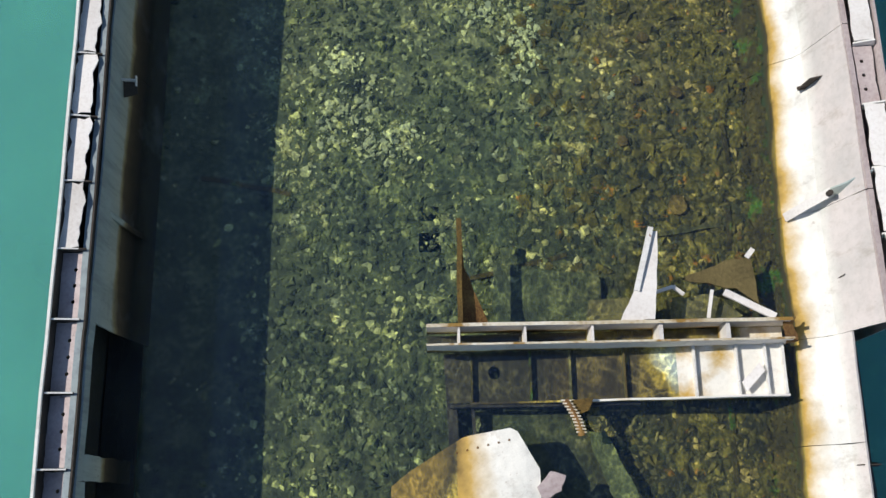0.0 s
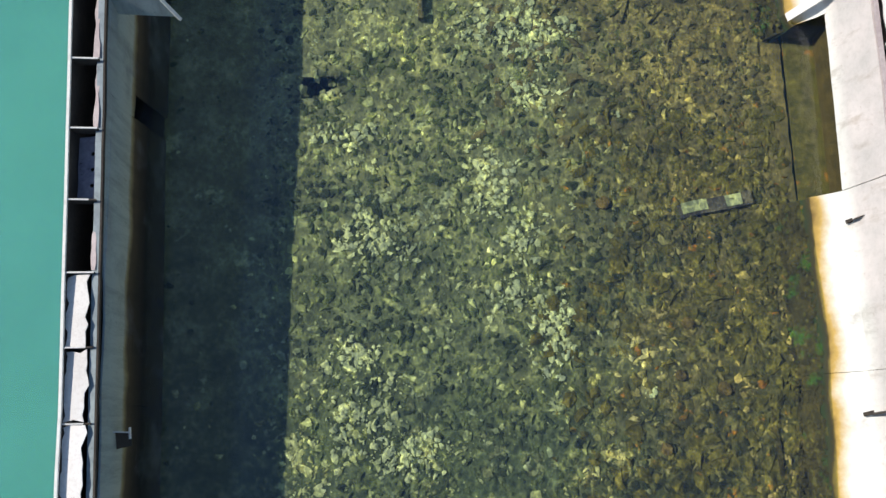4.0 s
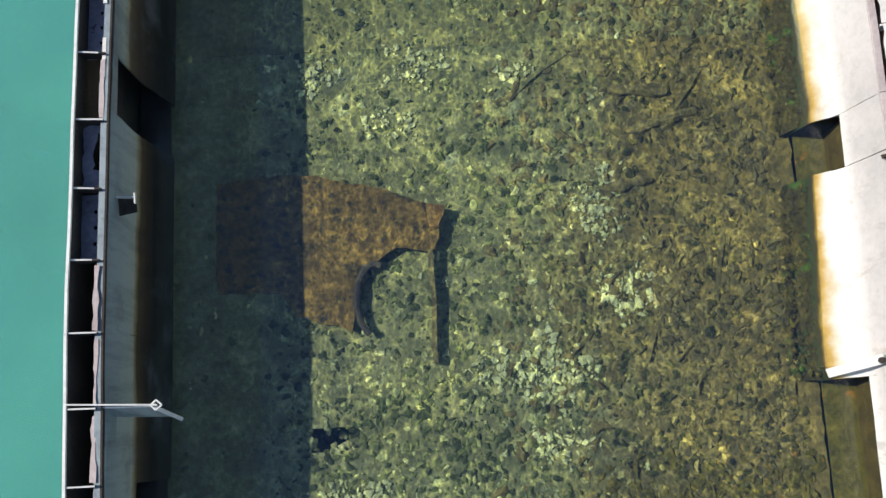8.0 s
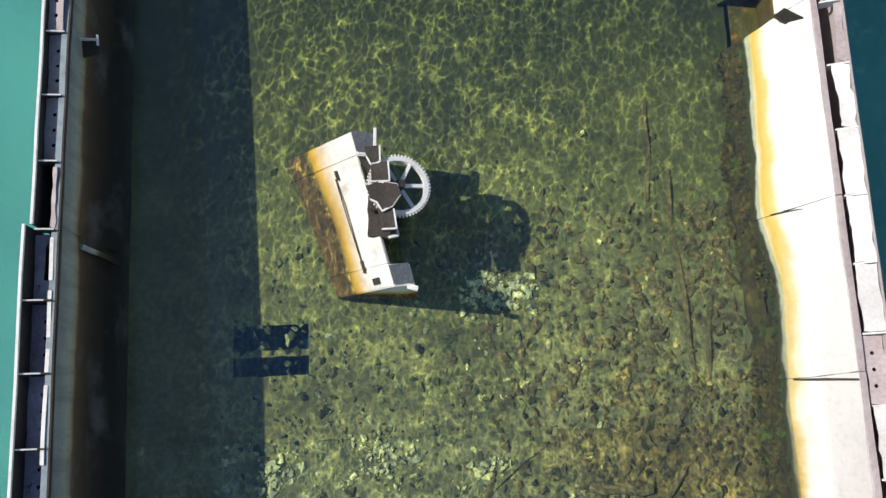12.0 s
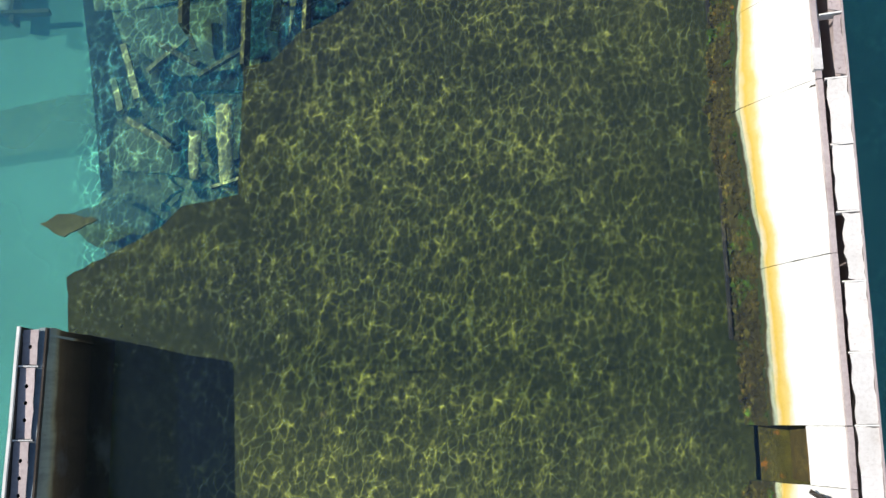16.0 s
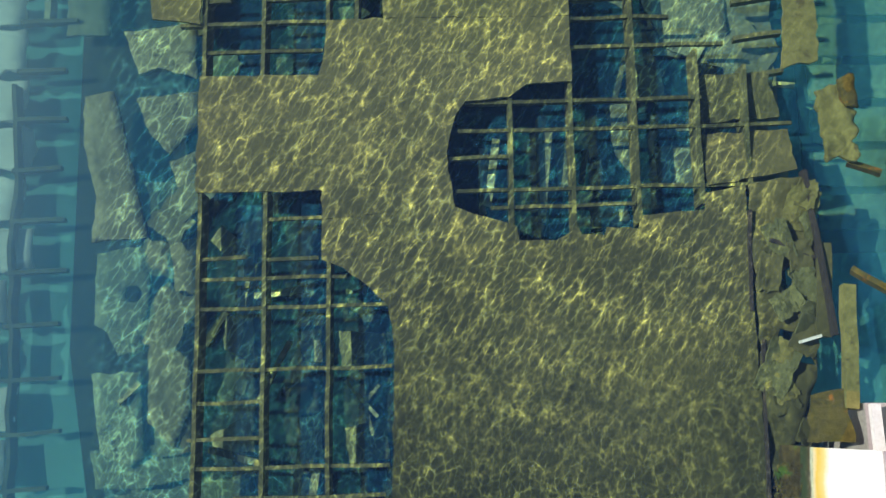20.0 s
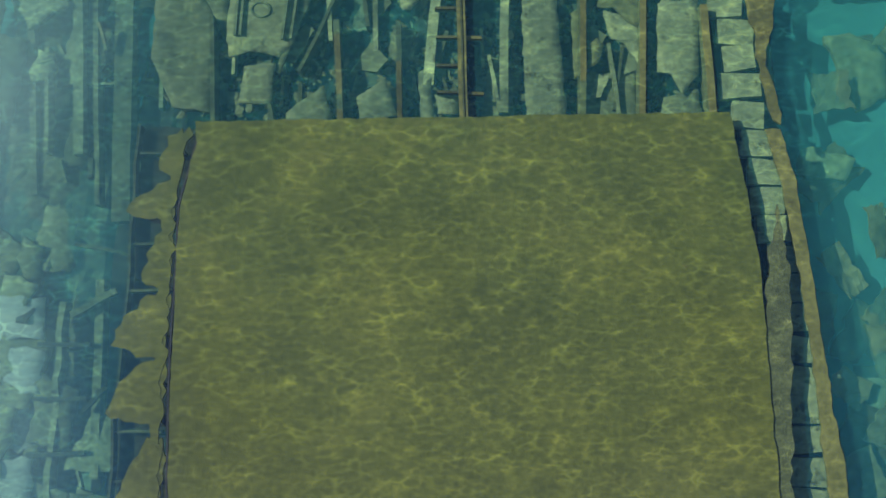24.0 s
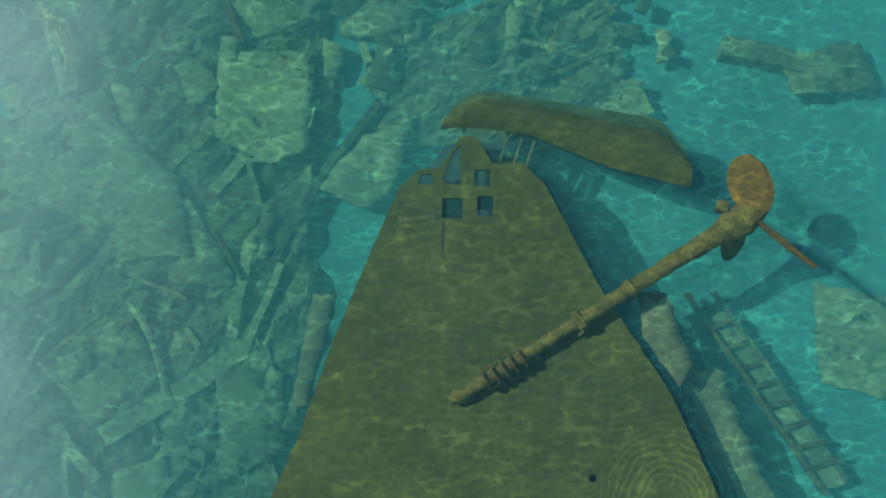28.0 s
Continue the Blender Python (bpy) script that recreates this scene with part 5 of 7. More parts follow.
part("wedge", slab([(1.88, 1.38), (2.10, 1.40), (2.05, 1.28), (1.95, 1.24)], tilt(1.9, 1.3, 0.06, 0.2), 0.03), ORANGE, comb)

dome = base("curved_plate", 0.9, 0.4, -0.4, "large curved hull plate, rust below and bleached white above the water", "hull plate")
def dome_at(u, v):
    t = (u + 0.1) / 1.5
    return (u, v, -0.60 + 0.82 * math.sin(max(0.0, min(1.0, t)) * 1.45)), (-0.3, 0, 0.95)
bm = bmesh.new()
grid = []
for i in range(25):
    row = []
    for j in range(13):
        s, t = i / 24, j / 12
        top = float(np.interp(s, (0, 0.2, 0.55, 0.86, 1), (0.50, 0.74, 1.05, 1.12, 0.72)))
        low = float(np.interp(s, (0, 1), (-0.75, -0.35)))
        u, v = -0.05 + 1.58 * s, low + (top - low) * t
        row.append(bm.verts.new(dome_at(u, v)[0]))
    grid.append(row)
for r, s in zip(grid, grid[1:]):
    for j in range(12):
        bm.faces.new((r[j], s[j], s[j + 1], r[j + 1]))
bmesh.ops.recalc_face_normals(bm, faces=bm.faces)
bmesh.ops.solidify(bm, geom=bm.faces[:], thickness=0.025)
bmesh.ops.recalc_face_normals(bm, faces=bm.faces)
part("plate", bm, RUST_PAINT, dome)
part("torn_flange", slab(ragged([(1.5, 0.55), (1.62, 0.68), (1.74, 0.66), (1.72, 0.5), (1.55, 0.45)], 0.05, 0.03), tilt(1.6, 0.6, 0.26, 0.05), 0.06), PINK_PLATE, dome)
for k in range(6):
    part("rivet", tube([(0.75 + 0.1 * k, 0.9 + 0.02 * k, dome_at(0.75 + 0.1 * k, 0)[0][2] + 0.0), (0.75 + 0.1 * k, 0.9 + 0.02 * k, dome_at(0.75 + 0.1 * k, 0)[0][2] + 0.012)], [0.012, 0.008], 6), RUST, dome)

# ---- sunken orange plate and pipe ----
rp = base("sunken_plate", -0.3, 10.3, -0.45, "sunken steel plate thick with orange-brown growth, one corner broken away", "steel plate")
part("plate", slab(ragged([(-2.0, 11.1), (-1.33, 11.17), (-0.9, 11.14), (-0.23, 10.96), (0.26, 10.78), (0.47, 10.71), (0.35, 10.22), (-0.07, 10.30), (-0.38, 10.06), (-0.50, 9.7), (-0.55, 9.42), (-0.8, 9.5), (-1.11, 9.61), (-1.28, 9.86), (-2.0, 9.9)], 0.08, 0.03), tilt(-0.3, 10.3, -0.36, 0.05, 0.0), 0.03), SCABBY, rp)
part("flange", bar((0.31, 10.25, -0.30), (0.32, 9.04, -0.34), 0.05, 0.10, None, 0.02, 10), BROWN, rp)
part("corner", slab(ragged([(0.28, 10.76), (0.49, 10.72), (0.40, 10.48), (0.30, 10.5)], 0.05, 0.02), tilt(0.4, 10.6, -0.30), 0.03), RUST, rp)
lone("sunken_hoop", tube([(-0.30 + 0.2 * math.cos(g), 9.75 + 0.38 * math.sin(g), -0.36) for g in np.linspace(1.2, 4.4, 12)], [0.035] * 12, 8, None, 0.02), DARK, "dark bent steel hoop on the hull floor", "steel hoop")

# ---- overturned winch ----
SLATE = surface("slate-grey cover", (0.05, 0.055, 0.065), (0.10, 0.11, 0.125), (0.20, 0.21, 0.23), 5, 30, 0.8, 0.3, None, 0.1)
winch = base("winch", 0.1, 14.9, -0.45, "overturned white winch housing with a toothed wheel and rusty foot", "winch")
A, B = Vector((-0.72, 15.62, -0.30)), Vector((-0.20, 14.08, -0.30))
C, D = Vector((0.44, 14.03, 0.60)), Vector((0.06, 15.62, 0.60))
C2, D2 = Vector((0.64, 14.05, 0.56)), Vector((0.28, 15.60, 0.56))
def prism(pts_a, pts_b):
    bm = bmesh.new()
    a, b = [bm.verts.new(p) for p in pts_a], [bm.verts.new(p) for p in pts_b]
    for i in range(len(a)):
        j = (i + 1) % len(a)
        bm.faces.new((a[i], a[j], b[j], b[i]))
    bm.faces.new(a[::-1])
    bm.faces.new(b)
    bmesh.ops.recalc_face_normals(bm, faces=bm.faces)
    bmesh.ops.bevel(bm, geom=bm.edges[:], offset=0.012, segments=2, affect='EDGES')
    return bm
low = lambda v: Vector((v.x, v.y, -0.46))
Cm, Dm = C.lerp(D, 0.14), C.lerp(D, 0.84)
Am, Bm = A.lerp(B, 0.16), B.lerp(A, 0.14)
part("housing", prism([Bm, Cm, Vector((Cm.x + 0.02, Cm.y, 0.5)), low(Cm), low(Bm)], [Am, Dm, Vector((Dm.x + 0.02, Dm.y, 0.5)), low(Dm), low(Am)]), WINCH_PAINT, winch)
part("end_block", prism([B, C, C2, low(C2), low(B)], [Bm, Cm, C2.lerp(D2, 0.14), low(C2.lerp(D2, 0.14)), low(Bm)]), WINCH_PAINT, winch)
part("end_block", prism([Am, Dm, D2.lerp(C2, 0.16), low(D2.lerp(C2, 0.16)), low(Am)], [A, D, D2, low(D2), low(A)]), WINCH_PAINT, winch)
nrm = (B - A).cross(C - B).normalized()
nrm = nrm if nrm.z > 0 else -nrm
along = (B - A).normalized()
def on_face(s, t, lift=0.0):
    return A.lerp(D, t).lerp(B.lerp(C, t), s) + nrm * lift
part("groove", bar(on_face(0.25, 0.62, 0.014), on_face(0.86, 0.62, 0.014), 0.012, 0.02, None, 0.004, 8), DARK, winch)
part("slot", bar(on_face(0.80, 0.63, 0.02), on_face(0.88, 0.63, 0.02), 0.03, 0.02, None, 0.004, 4), DARK, winch)
part("slot", bar(on_face(0.20, 0.66, 0.02), on_face(0.26, 0.66, 0.02), 0.03, 0.02, None, 0.004, 4), DARK, winch)
for s, t in ((0.945, 0.74), (0.945, 0.8)):
    part("vent", bar(on_face(s - 0.02, t, 0.012), on_face(s + 0.02, t, 0.012), 0.05, 0.02), DARK, winch)
part("cover", slab([(0.0, 0.0), (0.22, 0.0), (0.22, 0.22), (0.0, 0.22)], lambda u, v: (D.lerp(D2, u / 0.22 * 0.95) + (C - D).normalized() * v + Vector((0, 0, 0.02)), (0, 0, 1)), 0.012), SLATE, winch)
part("cover", slab([(0.0, 0.0), (0.22, 0.0), (0.22, 0.2), (0.0, 0.2)], lambda u, v: (C.lerp(C2, u / 0.22 * 0.95) + (D - C).normalized() * (v + 0.02) + Vector((0, 0, 0.018)), (0, 0, 1)), 0.012), SLATE, winch)
part("edge_lip", bar((0.66, 14.0, 0.62), (0.56, 14.03, 0.62), 0.05, 0.06, None, 0.01, 3), RIM, winch)
part("edge_lip", bar((0.30, 15.64, 0.62), (0.29, 15.40, 0.62), 0.03, 0.06, None, 0.01, 3), RIM, winch)
# toothed wheel and its carrier
wc, wr = Vector((0.52, 15.00, 0.72)), 0.30
ax = Vector((0.30, 0.06, 1)).normalized()
u_, v_ = ax.orthogonal().normalized(), None
v_ = ax.cross(u_)
ring = lambda r, k, n, h=0.0: wc + (u_ * math.cos(2 * math.pi * k / n) + v_ * math.sin(2 * math.pi * k / n)) * r + ax * h
bm = bmesh.new()
rows = [[bm.verts.new(ring(r, k, 48, h)) for r, h in ((wr, 0.025), (wr, -0.025), (wr - 0.045, -0.025), (wr - 0.045, 0.025))] for k in range(48)]
for k in range(48):
    for j in range(4):
        bm.faces.new((rows[k][j], rows[(k + 1) % 48][j], rows[(k + 1) % 48][(j + 1) % 4], rows[k][(j + 1) % 4]))
bmesh.ops.recalc_face_normals(bm, faces=bm.faces)
wheel = part("gear_wheel", bm, RIM, winch, "white toothed wheel with six spokes")
for k in range(6):
    part("spoke", bar(ring(0.05, k + 0.3, 6, 0.015), ring(wr - 0.03, k + 0.3, 6, 0.015), 0.034, 0.03), RIM, wheel)
for k in range(56):
    part("tooth", bar(ring(wr - 0.004, k, 56, 0.02), ring(wr + 0.02, k, 56, 0.02), 0.016, 0.04), RIM, wheel)
part("hub", tube([wc - ax * 0.08, wc + ax * 0.06], [0.06, 0.055], 14), DARK, wheel)
for k, (pts, zz, hh) in enumerate((([(0.20, 15.39), (0.35, 15.39), (0.35, 15.22), (0.26, 15.20), (0.22, 15.28)], 0.82, 0.2), ([(0.27, 15.20), (0.43, 15.22), (0.44, 15.02), (0.26, 15.02)], 0.85, 0.10), ([(0.21, 14.98), (0.33, 15.01), (0.51, 14.98), (0.54, 14.88), (0.46, 14.77), (0.36, 14.72), (0.31, 14.81), (0.25, 14.84)], 0.87, 0.12), ([(0.31, 14.76), (0.47, 14.75), (0.49, 14.55), (0.35, 14.55)], 0.84, 0.12))):
    part("gear_case", slab(ragged(pts, 0.05, 0.008, k), tilt(pts[0][0], pts[0][1], zz, 0.06), hh), DARK, winch, "dark cast gear case with worn white edges")
    for p, q in zip(pts[1:], pts[2:]):
        part("case_edge", bar((*p, zz + 0.012), (*q, zz + 0.012), 0.016, 0.03, None, 0.004, 3), RIM, winch)
part("carrier", slab(ragged([(0.20, 14.55), (0.20, 15.30), (0.36, 15.34), (0.40, 14.9), (0.42, 14.5)], 0.08, 0.02), tilt(0.3, 14.9, 0.60), 0.10), DARK, winch)
part("pinion", tube([(0.30, 14.84, 0.60), (0.30, 14.84, 0.74)], [0.085, 0.08], 10), DARK, winch)
for a, b in (((0.26, 15.02, 0.72), (0.40, 15.08, 0.72)), ((0.40, 15.08, 0.72), (0.42, 15.22, 0.71)), ((0.42, 15.22, 0.71), (0.28, 15.20, 0.71)), ((0.28, 15.20, 0.71), (0.26, 15.02, 0.72)), ((0.34, 14.78, 0.73), (0.46, 14.70, 0.72)), ((0.46, 14.70, 0.72), (0.50, 14.52, 0.7)), ((0.50, 14.52, 0.7), (0.40, 14.50, 0.7))):
    part("carrier_edge", bar(a, b, 0.022, 0.05), RIM, winch)
for k in range(5):
    part("claw", bar((0.24, 14.80 + 0.035 * k, 0.70), (0.33, 14.79 + 0.035 * k, 0.74), 0.016, 0.03), WHITE_PLATE, winch)
lone("oval_hub", tube([(0.42, 14.93, -0.46), (0.42, 14.93, 0.62)], [0.10, 0.09], 12), DARK, "dark shaft standing under the toothed wheel", "shaft")

# ---- forward part: debris between the broken deck and the bow plate ----
def beam_piece(x0, y0, x1, y1, z, w, h, mat, label, name="steel_beam", seed=0.0, bend=0.012, z1=None):
    return lone(name, bar((x0, y0, z), (x1, y1, z if z1 is None else z1), w, h, None, bend, 12, seed), mat, label, "steel beam", "fallen beams under the deck")


def dent(bm, seed, amp=0.05, fine=0.02, longest=0.16, cap=0.0):
    """Splits long edges and beats dents into a plate."""
    for _ in range(4):
        far = [e for e in bm.edges if e.calc_length() > longest]
        if not far:
            break
        bmesh.ops.subdivide_edges(bm, edges=far, cuts=1)
        bmesh.ops.triangulate(bm, faces=[f for f in bm.faces if len(f.verts) > 3])
    for v in bm.verts:
        p = v.co
        v.co.z += amp * noise.noise((p.x * 2.6, p.y * 2.0, seed)) + fine * noise.noise((p.x * 8, p.y * 6, seed + 3))
        if cap and v.co.z > cap:
            v.co.z = cap + 0.12 * (cap - v.co.z)
    for f in bm.faces:
        f.smooth = abs(f.normal.z) > 0.5
    return bm


def plate_piece(outline, z, sx, sy, mat, label, seed=0.0, thick=0.03, amp=0.03, cap=0.0):
    return lone("steel_plate", dent(slab(ragged(outline, 0.08, amp, seed), lambda u, v: ((u, v, z + (u - outline[0][0]) * sx + (v - outline[0][1]) * sy + 0.03 * noise.noise((u * 3, v * 3, seed))), (0, 0, 1)), thick), seed, cap=cap), mat, label, "steel plate", "fallen plates under the deck")


def crumple(x, y, z, w, h, seed, mat=DEBRIS, swing=0.9, cap=None):
    """A buckled sheet of plate."""
    bm = bmesh.new()
    g = rng.uniform(-swing, swing)
    c, s = math.cos(g), math.sin(g)
    grid = []
    for i in range(9):
        row = []
        for j in range(9):
            p, q = (i / 8 - 0.5) * w * (1 + 0.3 * noise.noise((j * 0.6, seed, 1))), (j / 8 - 0.5) * h * (1 + 0.3 * noise.noise((i * 0.6, seed, 2)))
            zz = z + 0.11 * noise.noise((p * 3.0 + seed, q * 1.5, seed)) + 0.03 * noise.noise((p * 9, q * 9, seed))
            row.append(bm.verts.new((x + p * c - q * s, y + p * s + q * c, min(zz, cap if cap is not None else -1.0 if z > -1.6 else -1.63))))
        grid.append(row)
    for r_, t_ in zip(grid, grid[1:]):
        for j in range(8):
            bm.faces.new((r_[j], t_[j], t_[j + 1], r_[j + 1]))
    bmesh.ops.recalc_face_normals(bm, faces=bm.faces)
    bmesh.ops.solidify(bm, geom=bm.faces[:], thickness=0.02)
    return lone("buckled_sheet", bm, mat, "buckled sheet of silted plate under the water", "steel plate", "buckled sheets of plate")


scatter_lumps("rubble", 2600, (-3.1, 3.2, 34.45, 38.0), (0.015, 0.075), SILTED, "silted stones and scraps lying in the ship's bottom", lambda x, y: float(np.interp(y, (34.5, 36.2, 38), (1.0, 0.45, 0.25))), seed=31, lift=lambda x, y: -0.42)

keel = base("keel_girder", 0.3, 36, -1.4, "long brown centre girder with short cross brackets", "steel girder")
part("top_flange", bar((0.46, 34.4, -0.80), (0.20, 38.2, -0.80), 0.10, 0.03, None, 0.01, 18), OLIVE, keel)
part("web", bar((0.46, 34.4, -0.83), (0.20, 38.2, -0.83), 0.03, 0.6, None, 0.008, 18), FRAME, keel)
part("rib_line", bar((0.46, 34.4, -0.782), (0.20, 38.2, -0.782), 0.02, 0.02, None, 0.006, 18), FRAME, keel)
for k, y in enumerate((34.78, 35.1, 35.45, 35.8, 36.1, 36.46, 36.79, 37.12, 37.46)):
    x = 0.46 - (y - 34.4) * 0.0684
    part("bracket", bar((x - 0.30, y, -0.86), (x - 0.05, y + 0.01, -0.86), 0.03, 0.10, None, 0.015, 4, k), FRAME, keel)
    if k % 2 == 0:
        part("bracket", bar((x + 0.05, y, -0.86), (x + 0.24, y, -0.86), 0.035, 0.08, None, 0.01, 4, k), OLIVE, keel)
for k, (x0, y0, x1, y1, z, w, mat) in enumerate((
        (0.93, 38.1, 1.01, 36.0, -0.92, 0.06, FRAME), (0.84, 37.0, 0.92, 34.6, -0.98, 0.10, DEBRIS), (2.48, 37.82, 2.50, 34.55, -0.88, 0.07, OLIVE), (3.19, 35.96, 3.32, 34.6, -0.86, 0.08, OLIVE), (-1.09, 35.62, -0.97, 34.4, -0.9, 0.07, FRAME),
        (-0.36, 35.65, -0.28, 34.45, -0.9, 0.06, FRAME), (1.77, 36.98, 1.83, 34.5, -0.9, 0.07, OLIVE), (-2.57, 35.64, -2.45, 34.3, -0.95, 0.05, FRAME), (-1.3, 36.6, -1.15, 35.4, -1.0, 0.05, DEBRIS), (-0.78, 37.6, -0.62, 35.3, -1.05, 0.06, DEBRIS),
        (-0.9, 36.4, -0.72, 35.6, -1.0, 0.05, FRAME), (0.1, 37.0, 0.02, 34.9, -1.0, 0.12, DEBRIS), (0.62, 37.8, 0.66, 36.9, -1.05, 0.05, FRAME), (0.72, 35.3, 0.88, 34.6, -1.0, 0.04, DEBRIS), (1.0, 37.9, 1.03, 36.4, -1.05, 0.05, DEBRIS),
        (2.1, 37.3, 2.0, 36.5, -1.1, 0.05, FRAME), (2.12, 35.5, 2.26, 34.6, -1.0, 0.04, DEBRIS), (2.3, 35.5, 2.2, 34.7, -1.02, 0.03, FRAME), (-1.75, 36.9, -1.65, 35.4, -1.0, 0.05, DEBRIS), (-2.2, 36.9, -2.3, 35.4, -1.0, 0.05, DEBRIS), (-1.5, 35.0, -1.1, 36.0, -0.98, 0.04, FRAME),
        (-0.95, 38.1, -0.75, 37.0, -1.1, 0.06, DEBRIS), (-0.4, 38.0, -0.3, 37.5, -1.05, 0.05, FRAME), (-3.1, 36.0, -2.7, 35.0, -1.15, 0.06, FRAME), (-3.0, 35.3, -2.6, 34.5, -1.15, 0.06, DEBRIS), (-1.9, 34.9, -1.78, 34.4, -1.0, 0.05, FRAME))):
    beam_piece(x0, y0, x1, y1, z, w, 0.09 if mat is DEBRIS else 0.3, mat, "silted steel beam lying between the broken decks", seed=k)
def fallen(z, mat, label, *outline, thick=0.025, sx=0.0, sy=0.0, holes=(), amp=0.018, dents=0.014):
    """One torn plate lying flat or a little tilted."""
    fallen.count += 1
    k = fallen.count
    z = min(-0.97, z)
    bm = slab(ragged(outline, 0.05, amp, k), tilt(outline[0][0], outline[0][1], z, sx, sy), thick, holes)
    return lone("steel_plate", dent(bm, k * 1.7, dents, 0.012, 0.16), mat, label, "steel plate", "fallen plates under the deck")


fallen.count = 0
fallen(-1.0, PANEL, "broad pale plate with two pairs of ribs", (-2.37, 36.91), (-1.56, 36.78), (-1.58, 35.38), (-1.74, 35.19), (-2.11, 35.23), (-2.33, 35.14), (-2.39, 35.35), sx=-0.02)
fallen(-1.08, SILTED, "dim silted plate beside the ribbed plate", (-3.05, 36.95), (-2.40, 36.90), (-2.41, 35.35), (-2.61, 35.74), (-2.93, 36.30))
fallen(-1.2, SILTED, "broad silted plate under the bow plate's edge", (-2.96, 37.73), (-1.29, 37.57), (-1.20, 36.98), (-1.59, 36.89), (-2.99, 37.13))
fallen(-0.95, PANEL, "narrow pale plate standing proud of the wreckage", (-1.05, 37.25), (-0.73, 37.26), (-0.67, 36.52), (-0.96, 36.50), (-1.06, 36.76), sx=0.06)
fallen(-0.92, PANEL, "pale leaf-shaped torn plate with folds", (-0.62, 37.48), (-0.30, 37.43), (-0.12, 37.06), (-0.24, 36.30), (-0.59, 36.37), sx=-0.05)
fallen(-0.95, PANEL, "narrow strip of pale plate beside the girder", (-0.17, 37.28), (-0.01, 37.34), (0.04, 36.14), (-0.16, 36.04))
fallen(-0.93, PANEL, "funnel-shaped torn plate beside the girder", (-0.43, 36.10), (-0.01, 36.16), (-0.22, 35.80), (-0.33, 35.80))
fallen(-1.0, PANEL, "small pale plate at the deck's edge", (-2.15, 35.04), (-1.78, 35.09), (-1.78, 34.60), (-2.18, 34.59), sx=0.05)
fallen(-1.12, SILTED, "dim crumpled plate with a torn edge", (-3.32, 36.23), (-2.93, 36.21), (-2.53, 35.68), (-2.53, 34.50), (-3.00, 34.55), (-3.29, 35.13))
fallen(-1.02, SILTED, "crushed plate at the deck's edge", (-0.81, 34.73), (-0.48, 34.96), (-0.31, 34.50), (-0.76, 34.45), sx=0.08)
fallen(-1.0, SILTED, "upright shard of plate beside the girder", (-0.10, 35.05), (0.06, 35.17), (0.11, 34.48), (-0.03, 34.47))
fallen(-0.98, PANEL, "small square plate beside the girder", (0.10, 34.79), (0.38, 34.83), (0.40, 34.57), (0.16, 34.55), sx=-0.08)
fallen(-1.05, SILTED, "crushed plate at the deck's edge", (-1.63, 34.51), (-1.21, 34.86), (-1.06, 34.44), (-1.60, 34.41), sx=0.06)
fallen(-1.02, SILTED, "leaning flat bar of plate", (-1.42, 36.67), (-1.23, 36.68), (-1.47, 35.76), (-1.72, 34.97), (-1.78, 35.00), (-1.54, 35.89))
fallen(-0.95, PANEL, "long pale plank of plate lying fore and aft", (1.06, 36.15), (1.24, 36.20), (1.28, 36.32), (1.45, 36.41), (1.65, 34.55), (1.18, 34.51), sx=0.02)
fallen(-0.92, OLIVE, "brown plate with a torn lower corner beside a long beam", (1.99, 36.99), (2.16, 37.13), (2.44, 37.08), (2.49, 36.20), (2.57, 35.84), (2.44, 35.69), (2.16, 35.92), (1.98, 35.92))
fallen(-1.0, PANEL, "torn pale plate under a brown one", (2.05, 35.89), (2.54, 35.83), (2.51, 35.20), (2.31, 35.49), (2.15, 35.55), sx=0.04)
fallen(-0.98, PANEL, "square silted plate between the ribs", (2.67, 37.08), (3.16, 37.13), (3.16, 36.43), (2.88, 36.35), (2.83, 36.23), (2.66, 36.34))
fallen(-1.0, PANEL, "silted plate with a torn foot between the ribs", (2.69, 36.02), (3.17, 36.11), (3.17, 35.14), (2.99, 34.92), (2.86, 35.15), (2.69, 35.17))
fallen(-0.93, OLIVE, "long splinter of plate on a beam", (1.66, 35.84), (1.80, 35.93), (1.82, 35.08), (1.72, 35.03))
fallen(-0.85, OLIVE, "curled brown scrap of plate", (1.87, 35.44), (1.97, 35.54), (2.07, 35.46), (2.01, 35.26), (1.89, 35.18))
fallen(-1.0, PANEL, "broken fragment of plate below the machine frame", (1.23, 37.06), (1.60, 37.07), (1.54, 36.76), (1.32, 36.79), sx=0.05)
fallen(-0.98, PANEL, "tilted fragment of plate above the machine frame", (1.33, 37.66), (1.80, 38.08), (1.85, 37.86), (1.59, 37.71), sx=0.06)
fallen(-1.1, SILTED, "plate lying low between beams", (2.08, 35.14), (2.46, 35.25), (2.50, 34.60), (2.05, 34.59))
fallen(-1.1, SILTED, "crumpled foot of plate at the deck's edge", (2.79, 34.90), (3.18, 35.01), (3.26, 34.63), (2.75, 34.61), sx=0.1)
fallen(-1.12, SILTED, "strip of plate lying low beside the girder", (0.64, 38.06), (0.82, 38.06), (0.83, 36.13), (0.73, 36.13))
fallen(-1.12, SILTED, "low strip of plate beside the long plank", (0.72, 35.33), (0.95, 35.27), (1.06, 34.53), (0.67, 34.51), sx=0.05)
beam_piece(-2.27, 36.74, -2.28, 35.4, -0.945, 0.03, 0.05, SILTED, "low rib on a broad silted plate", "plate_rib")
beam_piece(-2.2, 36.74, -2.22, 35.41, -0.945, 0.03, 0.05, SILTED, "low rib on a broad silted plate", "plate_rib")
